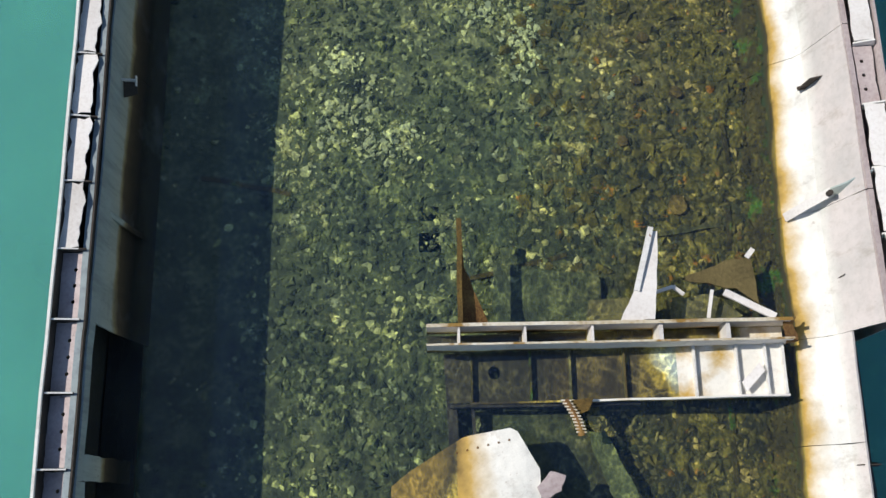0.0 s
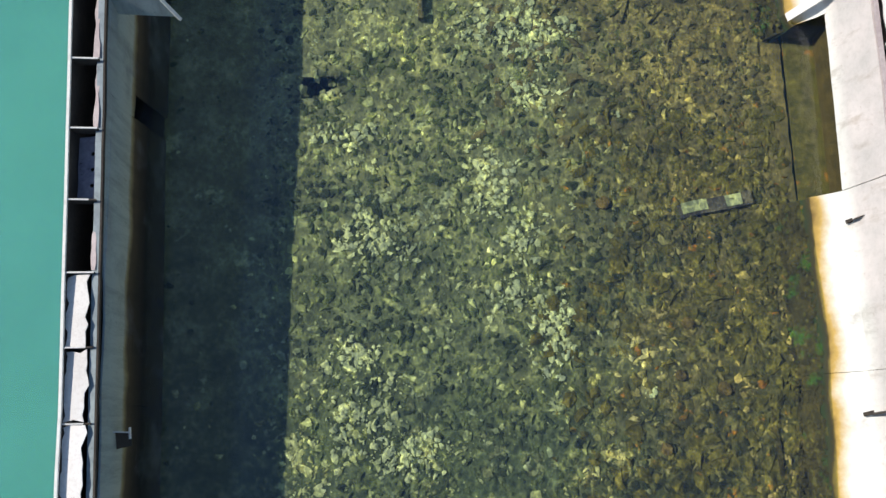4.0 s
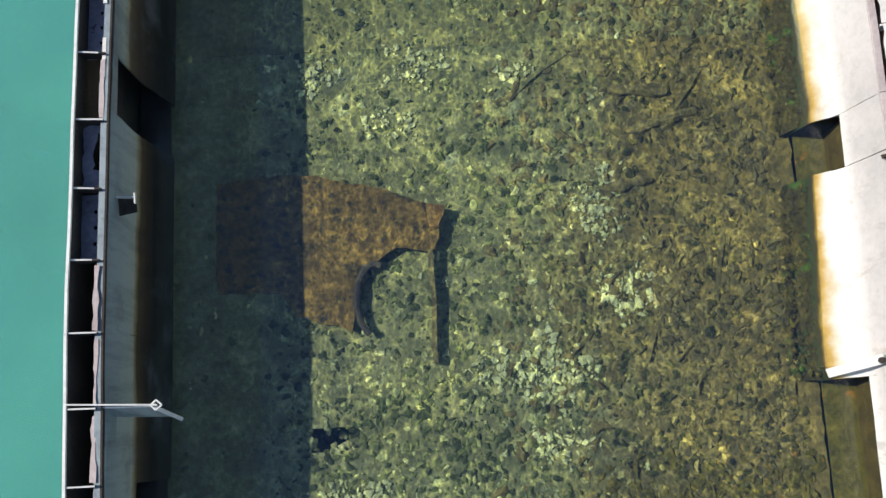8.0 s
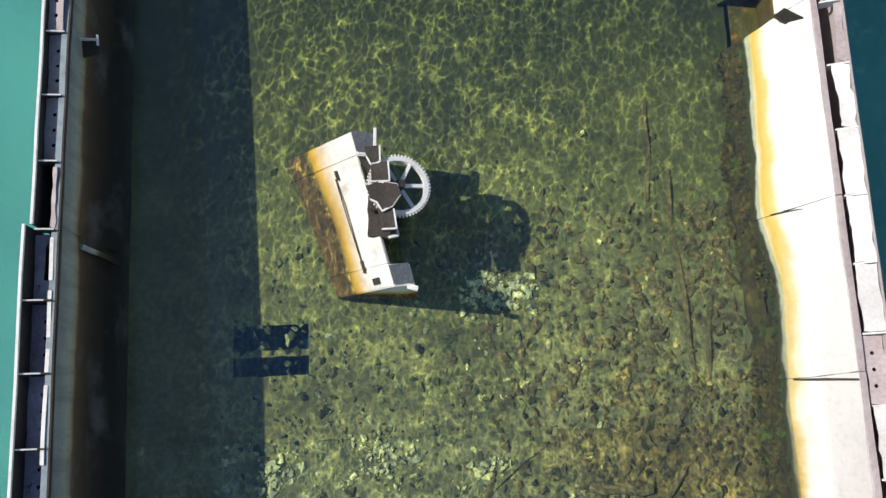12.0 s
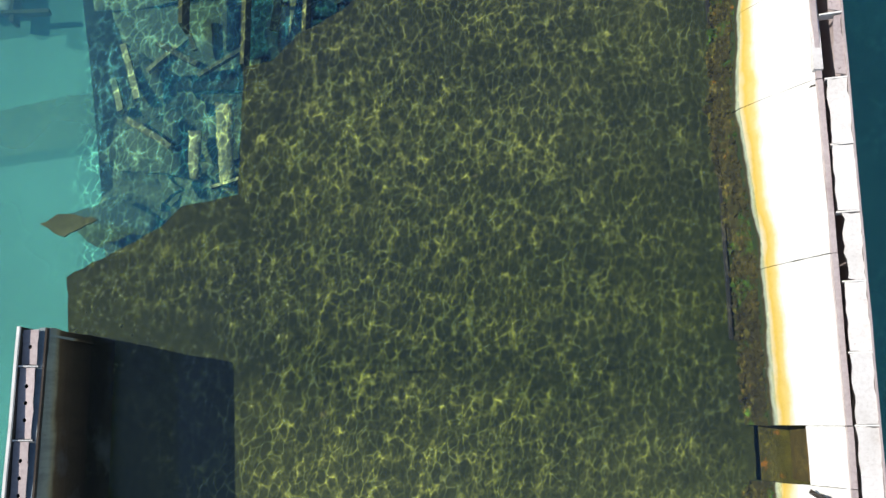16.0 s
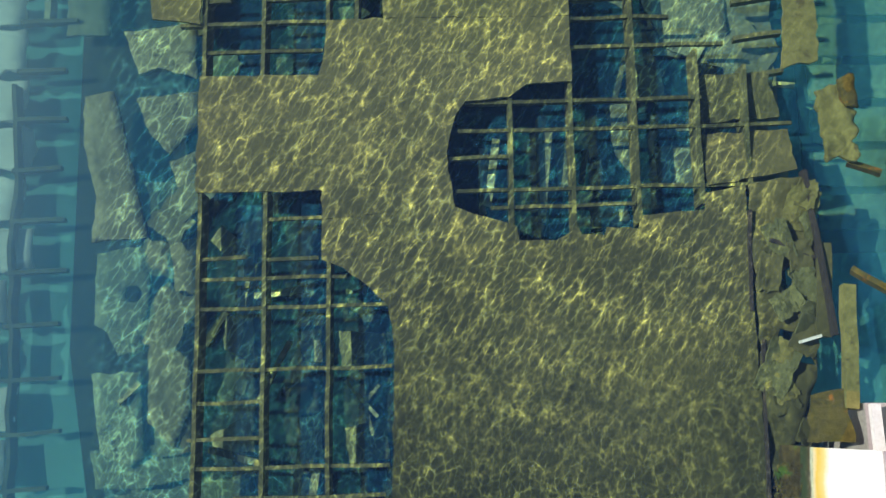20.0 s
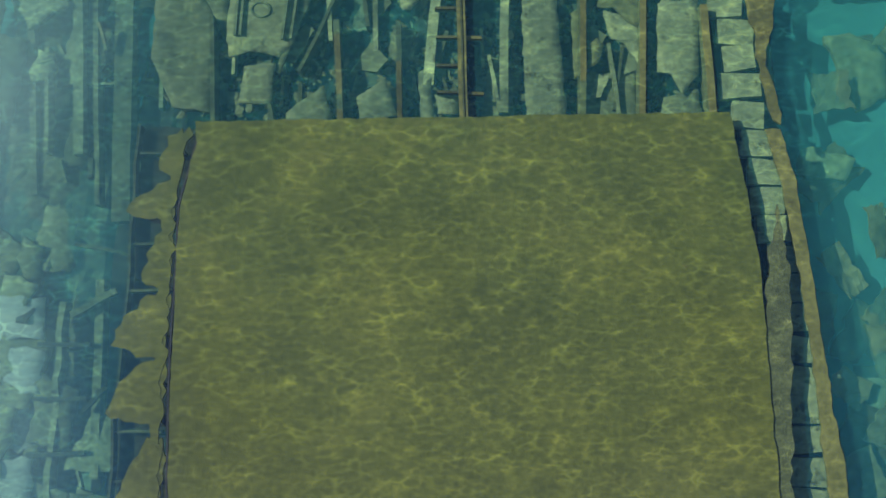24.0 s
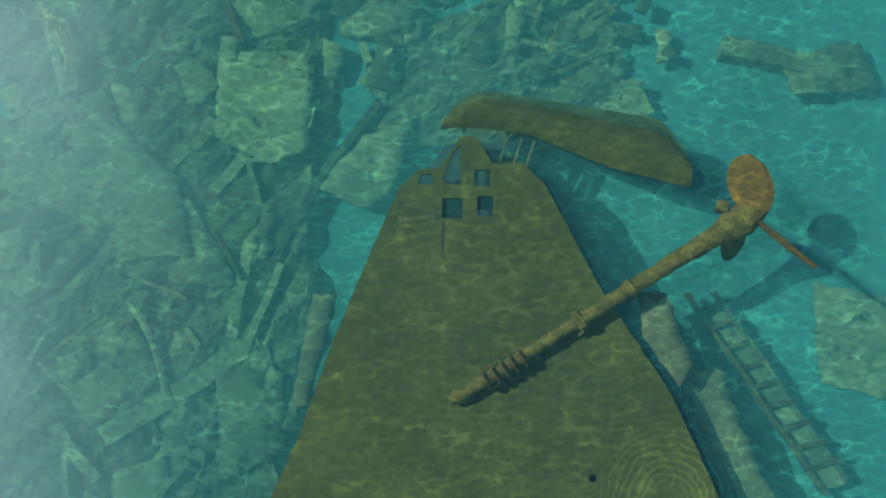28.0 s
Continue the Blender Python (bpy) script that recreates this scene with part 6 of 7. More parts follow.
beam_piece(-1.67, 36.75, -1.71, 35.38, -0.945, 0.03, 0.05, SILTED, "low rib on a broad silted plate", "plate_rib")
beam_piece(-1.55, 36.74, -1.61, 35.39, -0.945, 0.03, 0.05, SILTED, "low rib on a broad silted plate", "plate_rib")
lone("ring_mark", tube([(-2.0 + 0.11 * math.cos(g), 35.75 + 0.09 * math.sin(g), -1.0) for g in np.linspace(0, 6.28, 20)], [0.014] * 20, 6), SILTED, "raised ring on a broad silted plate", "fitting")
for k in range(46):
    x, y = rng.uniform(-3.1, 3.1), rng.uniform(34.45, 37.9)
    if abs(x - 1.4) < 0.35:
        continue
    beam_piece(x, y, x + rng.uniform(-0.12, 0.12), y + rng.uniform(0.25, 0.8), rng.uniform(-1.22, -1.02), rng.uniform(0.02, 0.05), 0.12, rng.choice((DEBRIS, FRAME, FRAME)), "thin silted bar lying between the beams", "steel_bar", k, 0.03)

for k in range(90):
    x, y = rng.uniform(-3.1, 3.1), rng.uniform(34.5, 37.9)
    if abs(x - 1.38) < 0.35:
        continue
    w = rng.uniform(0.07, 0.2)
    if k % 3 == 0:
        crumple(x, y, rng.uniform(-1.28, -1.14), w * 1.3, w * rng.uniform(1.5, 3.2), 300 + k, SILTED, 0.3)
    else:
        g, h = rng.uniform(-0.5, 0.5), w * rng.uniform(0.8, 2.2)
        c, q = math.cos(g), math.sin(g)
        lone("scrap", slab(ragged([(x + a * c - b * q, y + a * q + b * c) for a, b in ((-w, -h), (w * 0.7, -h * 0.8), (w, h * rng.uniform(0.2, 1)), (-w * rng.uniform(0.1, 1), h))], 0.05, 0.02, k), tilt(x, y, rng.uniform(-1.26, -1.06), rng.uniform(-0.5, 0.5), rng.uniform(-0.2, 0.2)), 0.02), rng.choice((SILTED, SILTED, DEBRIS)), "torn scrap of silted steel between the beams", "scrap", "scrap between the beams")

crate = base("machine_frame", 1.5, 37.25, -1.1, "rusty machine frame with grooved rollers, close under the surface", "machine part")
part("roller", tube([(1.02 + 0.94 * t, 37.47 - 0.02 * t, -0.50) for t in np.linspace(0, 1, 25)], [0.045 + (0.012 if k % 2 else 0) for k in range(25)], 10), OLIVE, crate)
part("roller", tube([(1.28 + 0.6 * t, 37.02 + 0.0 * t, -0.58) for t in np.linspace(0, 1, 15)], [0.03 + (0.008 if k % 2 else 0) for k in range(15)], 8), FRAME, crate)
part("end_plate", slab(ragged([(1.86, 37.0), (2.0, 37.02), (2.0, 37.5), (1.88, 37.5)], 0.06, 0.015), tilt(1.9, 37.2, -0.52), 0.35), FRAME, crate)
part("bed", slab(ragged([(1.05, 37.08), (1.15, 37.36), (1.5, 37.4), (1.52, 37.1)], 0.07, 0.03), tilt(1.2, 37.2, -0.60), 0.08), FRAME, crate)
part("bed", slab(ragged([(1.56, 37.08), (1.55, 37.38), (1.86, 37.38), (1.86, 37.06)], 0.07, 0.03), tilt(1.6, 37.2, -0.57), 0.08), FRAME, crate)

# starboard side shell, broken off below the water, with ribs
sside = base("sunken_side", 3.8, 33, -1.2, "sunken side plating of the ship with short ribs and a torn brown edge", "ship side", kind="structure")
edge = [(3.5, 38.1), (3.70, 37.85), (3.88, 37.5), (4.04, 37.15), (3.97, 36.81), (3.76, 36.54), (3.74, 36.21), (4.02, 36.09), (3.98, 35.70), (3.90, 35.25), (4.05, 34.88), (4.08, 34.57), (4.25, 33.90), (4.40, 33.06), (4.55, 32.3), (4.65, 31.4), (4.78, 30.8), (4.84, 30.0)]
inner = [(4.15, 30.0), (4.1, 31.0), (4.08, 32.0), (4.05, 32.8), (3.8, 33.7), (3.5, 34.7), (3.4, 35.3), (3.3, 35.8), (3.1, 36.4), (2.85, 37.0), (2.65, 37.8)]
part("edge_plate", slab(ragged([p for p in edge if p[1] > 34.5] + [(3.98, 34.6), (3.84, 35.2), (3.78, 35.6), (3.62, 36.2), (3.5, 36.8), (3.4, 37.4), (3.2, 38.1), (3.3, 38.35)], 0.08, 0.03), lambda u, v: ((u, v, -0.86 + 0.04 * noise.noise((u * 2, v * 2, 0))), (0, 0, 1)), 0.04), OLIVE, sside)
part("edge_plate", slab(ragged([(3.9, 34.5), (4.07, 34.5), (4.24, 33.9), (4.38, 33.06), (4.50, 32.3), (4.62, 31.4), (4.74, 30.8), (4.8, 30.0), (4.62, 30.0), (4.5, 31.0), (4.4, 32.0), (4.25, 33.0), (4.1, 33.8)], 0.08, 0.02), lambda u, v: ((u, v, -0.88), (0, 0, 1)), 0.04), OLIVE, sside)
# floor coloured dark for the shade between the ribs
part("side_floor", slab(ragged([(4.75, 29.6)] + edge[::-1] + inner[::-1] + [(4.1, 29.6)], 0.15, 0.02), lambda u, v: ((u, v, -1.22 + 0.08 * (u - 3.8)), (0, 0, 1)), 0.04), SHADE_SILT, sside)
for k in range(24):
    y = 30.0 + 0.335 * k
    x0 = float(np.interp(y, (30, 32.8, 34.7, 35.5, 36.4, 37.5), (4.15, 4.0, 3.5, 3.38, 3.1, 2.75))) + rng.uniform(-0.03, 0.06)
    x1 = float(np.interp(y, (30, 30.8, 33, 34.6, 35.5, 36.2, 37.8), (4.76, 4.74, 4.38, 4.05, 3.9, 3.72, 3.45))) - rng.uniform(0.05, 0.12)
    part("rib", bar((x0, y, -1.0 + rng.uniform(-0.04, 0.04)), (x1, y + rng.uniform(-0.03, 0.05), -0.96), 0.315, 0.10, None, 0.025, 6, k, 0.86 + 0.07 * (k % 3)), PANEL, sside)
part("torn_strip", slab(ragged([(3.82, 30.0), (4.08, 30.0), (4.12, 32.8), (3.98, 33.6), (3.84, 32.6)], 0.1, 0.04), level(lambda v: deck_z(v) - 0.03), 0.03), FRAME, sside)
# inner side along the middle holes
part("edge_plate", slab(ragged([(4.62, 26.9), (4.78, 29.3), (5.0, 29.4), (5.06, 28.4), (5.02, 27.0)], 0.1, 0.03), level(-0.52), 0.04), OLIVE, sside)
part("side_floor", slab(ragged([(3.7, 25.8), (3.9, 29.2), (4.75, 29.3), (4.7, 25.8)], 0.15, 0.03), lambda u, v: ((u, v, -1.08 + 0.08 * noise.noise((u * 2, v * 2, 3))), (0, 0, 1)), 0.04), SILTED, sside)
for k, y in enumerate((26.9, 27.35, 27.8, 28.3, 28.75, 29.15)):
    part("rib", bar((4.15, y, -0.70), (4.66, y + 0.04, -0.62), 0.05, 0.12, None, 0.02, 5, k), FRAME, sside)
part("tilted_sheet", slab(ragged([(3.05, 28.3), (3.5, 28.5), (4.0, 27.5), (3.8, 27.2), (3.45, 27.4)], 0.1, 0.03), tilt(3.5, 27.9, -1.04, 0.05, 0.03), 0.03), DEBRIS, sside)
part("tilted_sheet", slab(ragged([(3.7, 26.9), (4.5, 26.9), (4.6, 26.4), (3.7, 26.35)], 0.1, 0.03), tilt(4.1, 26.6, -0.7, 0.05, 0.1), 0.03), FRAME, sside)
part("tilted_sheet", slab(ragged([(3.7, 26.2), (4.65, 26.25), (4.7, 25.75), (3.7, 25.6)], 0.1, 0.02), tilt(4.1, 26.0, -0.62, 0.04, -0.2), 0.03), DECK, sside)
part("side_shelf", dent(slab(ragged([(4.14, 22.4), (4.12, 25.3), (4.14, 25.6), (4.72, 25.66), (4.82, 25.1), (4.78, 24.3), (4.74, 23.6), (4.45, 22.85)], 0.1, 0.03), lambda u, v: ((u, v, -0.50 + 0.05 * noise.noise((u * 2, v * 2, 5))), (0, 0, 1)), 0.035, [ragged([(4.35, 24.5), (4.55, 24.75), (4.7, 24.6), (4.45, 24.35)], 0.08, 0.04), ragged([(4.3, 23.7), (4.7, 23.6), (4.65, 23.95), (4.35, 24.0)], 0.08, 0.04)]), 5.0, 0.10, 0.05, 0.10), DECK, sside)
for k, (a, b, w, mat) in enumerate((((4.74, 25.7, -0.42), (4.86, 23.9, -0.3), 0.05, DARK), ((4.3, 24.95, -0.42), (4.75, 24.75, -0.42), 0.04, DARK), ((4.86, 24.9, -0.4), (4.80, 23.9, -0.4), 0.16, DECK), ((4.98, 24.4, -0.12), (4.84, 23.15, 0.02), 0.13, OLIVE), ((4.5, 23.85, -0.3), (4.72, 23.9, -0.28), 0.03, WHITE_PLATE), ((5.02, 24.6, -0.12), (5.3, 24.35, 0.05), 0.06, CRUST), ((5.1, 25.75, -0.2), (5.4, 25.6, -0.1), 0.05, CRUST))):
    part("torn_edge", bar(a, b, w, 0.12, None, 0.03, 8, k), mat, sside)
part("rusty_flap", dent(slab(ragged([(4.80, 26.5), (5.1, 26.6), (5.2, 26.2), (5.14, 25.72), (5.0, 25.78), (4.85, 25.72)], 0.05, 0.05), tilt(4.9, 26.1, -0.12, 0.25, -0.05), 0.05), 3.0, 0.10, 0.06, 0.06), OLIVE, sside)
part("rusty_flap", dent(slab(ragged([(5.0, 26.62), (5.16, 26.65), (5.2, 26.3), (5.06, 26.3)], 0.05, 0.03), tilt(5.1, 26.4, -0.04, 0.1, 0.1), 0.04), 4.0, 0.06, 0.04, 0.06), CRUST, sside)
part("broken_foot", slab(ragged([(4.42, 22.82), (4.5, 23.3), (4.8, 23.35), (4.82, 22.82)], 0.06, 0.02), tilt(4.5, 23, -0.10, 0.35, -0.2), 0.05), CRUST, sside)

for k in range(16):
    y = 22.9 + 0.17 * k
    crumple(rng.uniform(4.25, 4.75), y, -0.44, rng.uniform(0.16, 0.36), rng.uniform(0.25, 0.6), 500 + k, rng.choice((DECK, FRAME, OLIVE)), 0.6, -0.3)

# ---- row of panels on the sand beyond the starboard side ----
farside = base("starboard_frames", 5.6, 29, -1.6, "row of faint sunken panels between dark frames on the sand", "ship side", kind="structure")
for k in range(12):
    y = 25.2 + 0.55 * k
    part("panel", dent(slab(ragged([(5.35, y + 0.06), (6.6, y + 0.06), (6.6, y + 0.50), (5.35 + 0.08 * noise.noise((y, 1, 3)), y + 0.50)], 0.12, 0.03, k), level(-1.66), 0.04), k, 0.05, 0.02, 0.25), PANEL, farside)
part("gutter", slab([(5.25, 25.0), (6.7, 25.0), (6.7, 31.9), (5.25, 31.9)], level(-1.80), 0.03), SHADE_SILT, farside)

# ---- strip of debris on the port side ----
pside = base("port_frames", -4.2, 26, -1.5, "row of sunken pale panels between dark frames beside the wreck", "ship side", kind="structure")
for k in range(16):
    y = 22.4 + 0.62 * k
    x1 = -4.3 + 0.4 * noise.noise((y * 0.9, 1, 1))
    part("panel", dent(slab(ragged([(-5.9, y + 0.05), (x1, y + 0.05), (x1 + 0.15 * noise.noise((y, 4, 1)), y + 0.56), (-5.9, y + 0.56)], 0.12, 0.06, k), tilt(-5, y, -1.42 + 0.1 * noise.noise((y * 1.7, 2, 2)), 0.12 * noise.noise((y, 9, 1)), 0.12 * noise.noise((y, 7, 1))), 0.04), k, 0.08, 0.03, 0.22), SAND, pside)
    part("frame", bar((-4.35, y, -1.26), (-3.7 + rng.uniform(-0.1, 0.05), y + 0.03, -1.3), 0.05, 0.12, None, 0.02, 6, k), FRAME, pside)
part("longitudinal", bar((-4.25, 22.3, -1.3), (-4.36, 27.2, -1.26), 0.05, 0.2, None, 0.08, 24), FRAME, pside)
part("longitudinal", bar((-4.05, 28.0, -1.34), (-4.12, 32.2, -1.3), 0.07, 0.2, None, 0.09, 24), DEBRIS, pside)
fallen(-1.15, PANEL, "long pale silted plate with a ragged edge beside the broken deck", (-3.48, 26.98), (-3.12, 27.03), (-2.89, 26.14), (-2.67, 25.25), (-3.32, 25.20), (-3.29, 25.74), (-3.45, 26.36))
fallen(-1.2, PANEL, "pale silted plate with a round hole beside the broken deck", (-3.27, 25.08), (-2.68, 25.18), (-2.62, 24.73), (-2.70, 23.94), (-2.99, 23.88), (-3.11, 24.15), (-3.27, 24.25), holes=(disc_hole(-2.83, 24.6, 0.1),))
fallen(-1.2, PANEL, "squarish pale silted plate beside the broken deck", (-3.28, 23.69), (-2.72, 23.71), (-2.65, 22.75), (-2.83, 22.63), (-3.15, 22.81))
fallen(-1.3, SILTED, "buckled plate lying in layers beside the wreck", (-3.30, 22.82), (-2.16, 22.91), (-2.00, 22.54), (-2.67, 22.40), (-3.21, 22.40), sx=0.05)
fallen(-1.2, SILTED, "crumpled plate lying in layers beside the wreck", (-2.97, 22.34), (-2.11, 22.43), (-1.45, 22.54), (-1.39, 21.63), (-2.08, 21.51), (-2.79, 21.92), sx=-0.04)
fallen(-1.75, SILTED, "faint sunken plate on the sand", (-4.88, 21.21), (-3.67, 21.47), (-2.92, 21.56), (-2.82, 20.91), (-4.84, 20.63))
fallen(-1.25, SILTED, "torn plate beside a small square opening", (-2.71, 20.87), (-2.11, 20.97), (-2.05, 20.28), (-2.65, 20.34), sx=0.05)
fallen(-1.2, SILTED, "torn plate at the end of the ship's side", (-3.49, 19.78), (-2.74, 20.02), (-2.32, 19.77), (-2.44, 19.28), (-2.97, 19.41), sx=-0.05)
fallen(-1.05, PANEL, "narrow pale strip beside a small opening", (-1.63, 21.12), (-1.42, 21.10), (-1.39, 20.06), (-1.54, 20.06))
fallen(-1.1, PANEL, "narrow pale strip beside a small opening", (-1.95, 20.80), (-1.79, 20.80), (-1.81, 20.17), (-1.90, 20.21))
fallen(-1.15, SILTED, "buckled plate under the deck's edge", (-2.62, 24.11), (-2.15, 24.04), (-2.11, 23.26), (-2.31, 22.85), (-2.60, 23.13), sx=0.06)
fallen(-1.35, SILTED, "dim plate lying low along the broken deck", (-3.84, 30.04), (-3.31, 30.03), (-3.28, 27.82), (-3.81, 27.83))
fallen(-1.1, PANEL, "crumpled plate under the deck's torn edge", (-3.02, 27.76), (-2.14, 27.82), (-2.11, 27.14), (-2.58, 27.28), (-2.81, 27.22), sx=0.05)
fallen(-1.1, PANEL, "crumpled plate under the deck's torn edge", (-2.84, 26.92), (-2.12, 27.01), (-2.10, 26.61), (-2.43, 26.23), (-2.68, 26.49), sx=-0.05)
fallen(-1.05, PANEL, "jagged strip of plate under the deck's edge", (-2.41, 26.13), (-2.08, 26.25), (-2.06, 25.70), (-2.29, 25.76))
fallen(-1.2, PANEL, "crumpled plate beside the frame grid", (-2.50, 24.34), (-2.11, 24.41), (-2.06, 23.74), (-2.39, 23.69), sx=0.06)
fallen(-1.15, PANEL, "crumpled plate beside the frame grid", (-2.41, 25.18), (-2.12, 25.24), (-2.08, 24.58), (-2.32, 24.52), sx=-0.06)
fallen(-1.2, SILTED, "crumpled plate beside the frame grid", (-2.62, 23.50), (-2.16, 23.61), (-2.11, 22.80), (-2.49, 22.73), sx=0.06)
fallen(-1.05, PANEL, "pale fragment inside a deck hole", (-1.91, 25.19), (-1.77, 25.35), (-1.47, 25.08), (-1.73, 24.95), sx=0.1)
fallen(-1.15, SILTED, "tilted fragment inside a deck hole", (-1.56, 25.00), (-1.43, 25.03), (-1.38, 24.31), (-1.51, 24.44))
fallen(-1.1, SILTED, "tilted fragment inside a deck hole", (-1.73, 24.31), (-1.41, 24.36), (-1.40, 23.79), (-1.75, 23.93), sx=0.12)
fallen(-1.05, PANEL, "pale fragment inside a deck hole", (-0.88, 24.00), (-0.63, 24.03), (-0.61, 23.77), (-0.85, 23.78), sx=0.1)
fallen(-1.1, SILTED, "broad plate inside a deck hole", (-0.44, 24.12), (0.09, 24.09), (0.10, 23.70), (-0.41, 23.68))
fallen(-1.15, SILTED, "pale plate below a forked bracket", (-0.38, 23.02), (0.09, 23.13), (0.12, 22.68), (-0.32, 22.64), sx=0.05)
fallen(-1.1, PANEL, "crumpled plate inside a deck hole", (-1.89, 22.98), (-1.45, 23.19), (-1.37, 22.79), (-1.83, 22.80), sx=0.1)
fallen(-1.15, SILTED, "crumpled plate inside a deck hole", (-0.89, 23.15), (-0.65, 23.21), (-0.62, 22.70), (-0.85, 22.70))
fallen(-1.05, PANEL, "long tilted pale sheet beside the wide deck hole", (3.55, 28.55), (3.74, 28.72), (4.15, 28.06), (4.19, 27.45), (4.00, 27.38), (3.74, 27.80), sx=0.05)
fallen(-1.1, SILTED, "pale sheet beside the wide deck hole", (4.31, 29.11), (4.94, 29.45), (4.88, 28.47), (4.37, 28.07), (4.20, 28.56), sx=0.05)
fallen(-1.1, SILTED, "silted sheet below the cross frames", (4.03, 27.00), (4.68, 27.02), (4.62, 26.66), (4.00, 26.67), sx=0.1)
fallen(-1.1, SILTED, "silted sheet below the cross frames", (3.26, 26.20), (3.79, 26.22), (3.76, 25.70), (3.29, 25.73))
fallen(-1.05, SILTED, "silted sheet below the cross frames", (3.92, 26.21), (4.80, 26.22), (4.76, 25.73), (3.92, 25.66), sx=0.04)
fallen(-1.12, PANEL, "pale slat inside the wide deck hole", (1.20, 26.24), (1.32, 26.24), (1.28, 25.44), (1.19, 25.44))
fallen(-1.1, PANEL, "pale slat inside the wide deck hole", (1.88, 26.59), (2.01, 26.60), (1.98, 25.74), (1.87, 25.71))
fallen(-1.15, SILTED, "pale slat inside the wide deck hole", (2.10, 26.26), (2.30, 26.32), (2.29, 25.80), (2.13, 25.74))
fallen(-1.15, SILTED, "torn fragment inside the wide deck hole", (2.66, 28.40), (3.06, 28.42), (3.07, 27.84), (2.71, 28.12), sx=0.08)
fallen(-1.12, SILTED, "torn fragment inside the wide deck hole", (2.70, 26.70), (3.03, 26.76), (3.00, 25.85), (2.80, 26.11), sx=0.08)
fallen(-1.15, SILTED, "torn fragment inside the wide deck hole", (2.46, 25.51), (2.91, 25.54), (2.96, 25.28), (2.51, 25.27))
fallen(-1.1, SILTED, "torn fragment inside the wide deck hole", (3.24, 27.62), (3.68, 27.68), (3.62, 27.27), (3.29, 27.34), sx=0.06)
lone("sunken_gusset", slab(ragged([(-3.43, 19.59), (-3.23, 19.69), (-2.77, 19.62), (-2.93, 19.50), (-3.13, 19.43)], 0.06, 0.03), tilt(-3.3, 19.5, -0.6, 0.1), 0.03), FRAME, "torn brown corner of plate at the end of the ship's side", "steel plate")

spots = []
for k in range(14):
    spots.append((rng.uniform(-2.9, -1.4), rng.uniform(19.8, 21.4), rng.uniform(-1.50, -1.30), 0.0))
for k in range(8):
    spots.append((rng.uniform(-2.6, -2.05), rng.uniform(24.2, 29.6), rng.uniform(-1.3, -0.95), 0.0))
for k in range(9):
    spots.append((rng.uniform(3.0, 4.6), rng.uniform(25.4, 29.0), rng.uniform(-1.2, -0.9), 0.0))
for k in range(6):
    spots.append((rng.uniform(-1.9, 0.1), rng.uniform(21.9, 28.4), rng.uniform(-1.45, -1.2), 0.0))
for k in range(12):
    spots.append((rng.uniform(4.9, 5.8), rng.uniform(27, 36), rng.uniform(-1.9, -1.5), 0.0))
for k, (x, y, z, _) in enumerate(spots):
    crumple(x, y, z, rng.uniform(0.25, 0.6), rng.uniform(0.3, 0.8), k * 1.31, SILTED)
for k in range(44):
    x, y = rng.choice(((rng.uniform(-3.2, -1.3), rng.uniform(19.9, 25)), (rng.uniform(-4.5, -2.4), rng.uniform(28, 37)), (rng.uniform(2.3, 4.7), rng.uniform(25.4, 29))))
    g, ln = rng.uniform(-0.6, 2.1), rng.uniform(0.25, 0.8)
    z = rng.uniform(-1.25, -0.9) if y < 29 else rng.uniform(-1.5, -1.2)
    beam_piece(x, y, x + ln * math.cos(g), y + ln * math.sin(g), z, rng.uniform(0.03, 0.08), 0.08, rng.choice((DEBRIS, FRAME, DEBRIS)), "short silted steel bar among the wreckage", "steel_bar", k, 0.03, z + rng.uniform(-0.15, 0.15))
def slab_field(count, area, zr, size, label, seed):
    """Pale broken slabs lying at all angles."""
    r = random.Random(seed)
    for k in range(count):
        x, y = r.uniform(area[0], area[1]), r.uniform(area[2], area[3])
        g, a_, b_ = r.choice((0.0, 0.05, -0.1, r.uniform(-0.8, 0.8))), r.uniform(*size), r.uniform(size[0], size[1] * 1.5)
        c, s_ = math.cos(g), math.sin(g)
        pts = [(x + p * c - q * s_, y + p * s_ + q * c) for p, q in ((-a_, -b_), (a_ * r.uniform(0.6, 1), -b_), (a_, b_ * r.uniform(0.5, 1)), (-a_ * r.uniform(0.4, 1), b_))]
        lone("broken_slab", dent(slab(ragged(pts, 0.09, 0.05, k), tilt(x, y, r.uniform(*zr), r.uniform(-0.22, 0.22), r.uniform(-0.2, 0.2)), 0.06), k, 0.07, 0.03, 0.2, zr[1] + 0.02), r.choice((DEBRIS, DEBRIS, DEBRIS, FRAME)), label, "steel plate", "broken slabs on the seabed")


slab_field(46, (-5.8, -3.35, 29.5, 37.4), (-1.65, -1.36), (0.10, 0.36), "pale silted slab of plating on the seabed", 5)
slab_field(22, (4.75, 6.2, 26.5, 37.5), (-1.85, -1.62), (0.15, 0.45), "pale silted slab of plating on the seabed", 6)
slab_field(36, (-5.5, -2.2, 37.0, 44.5), (-1.8, -1.66), (0.06, 0.24), "pale silted slab of plating on the seabed", 8)
slab_field(22, (-2.2, 2.4, 43.6, 45.5), (-1.8, -1.64), (0.06, 0.25), "pale silted slab of plating on the seabed", 9)
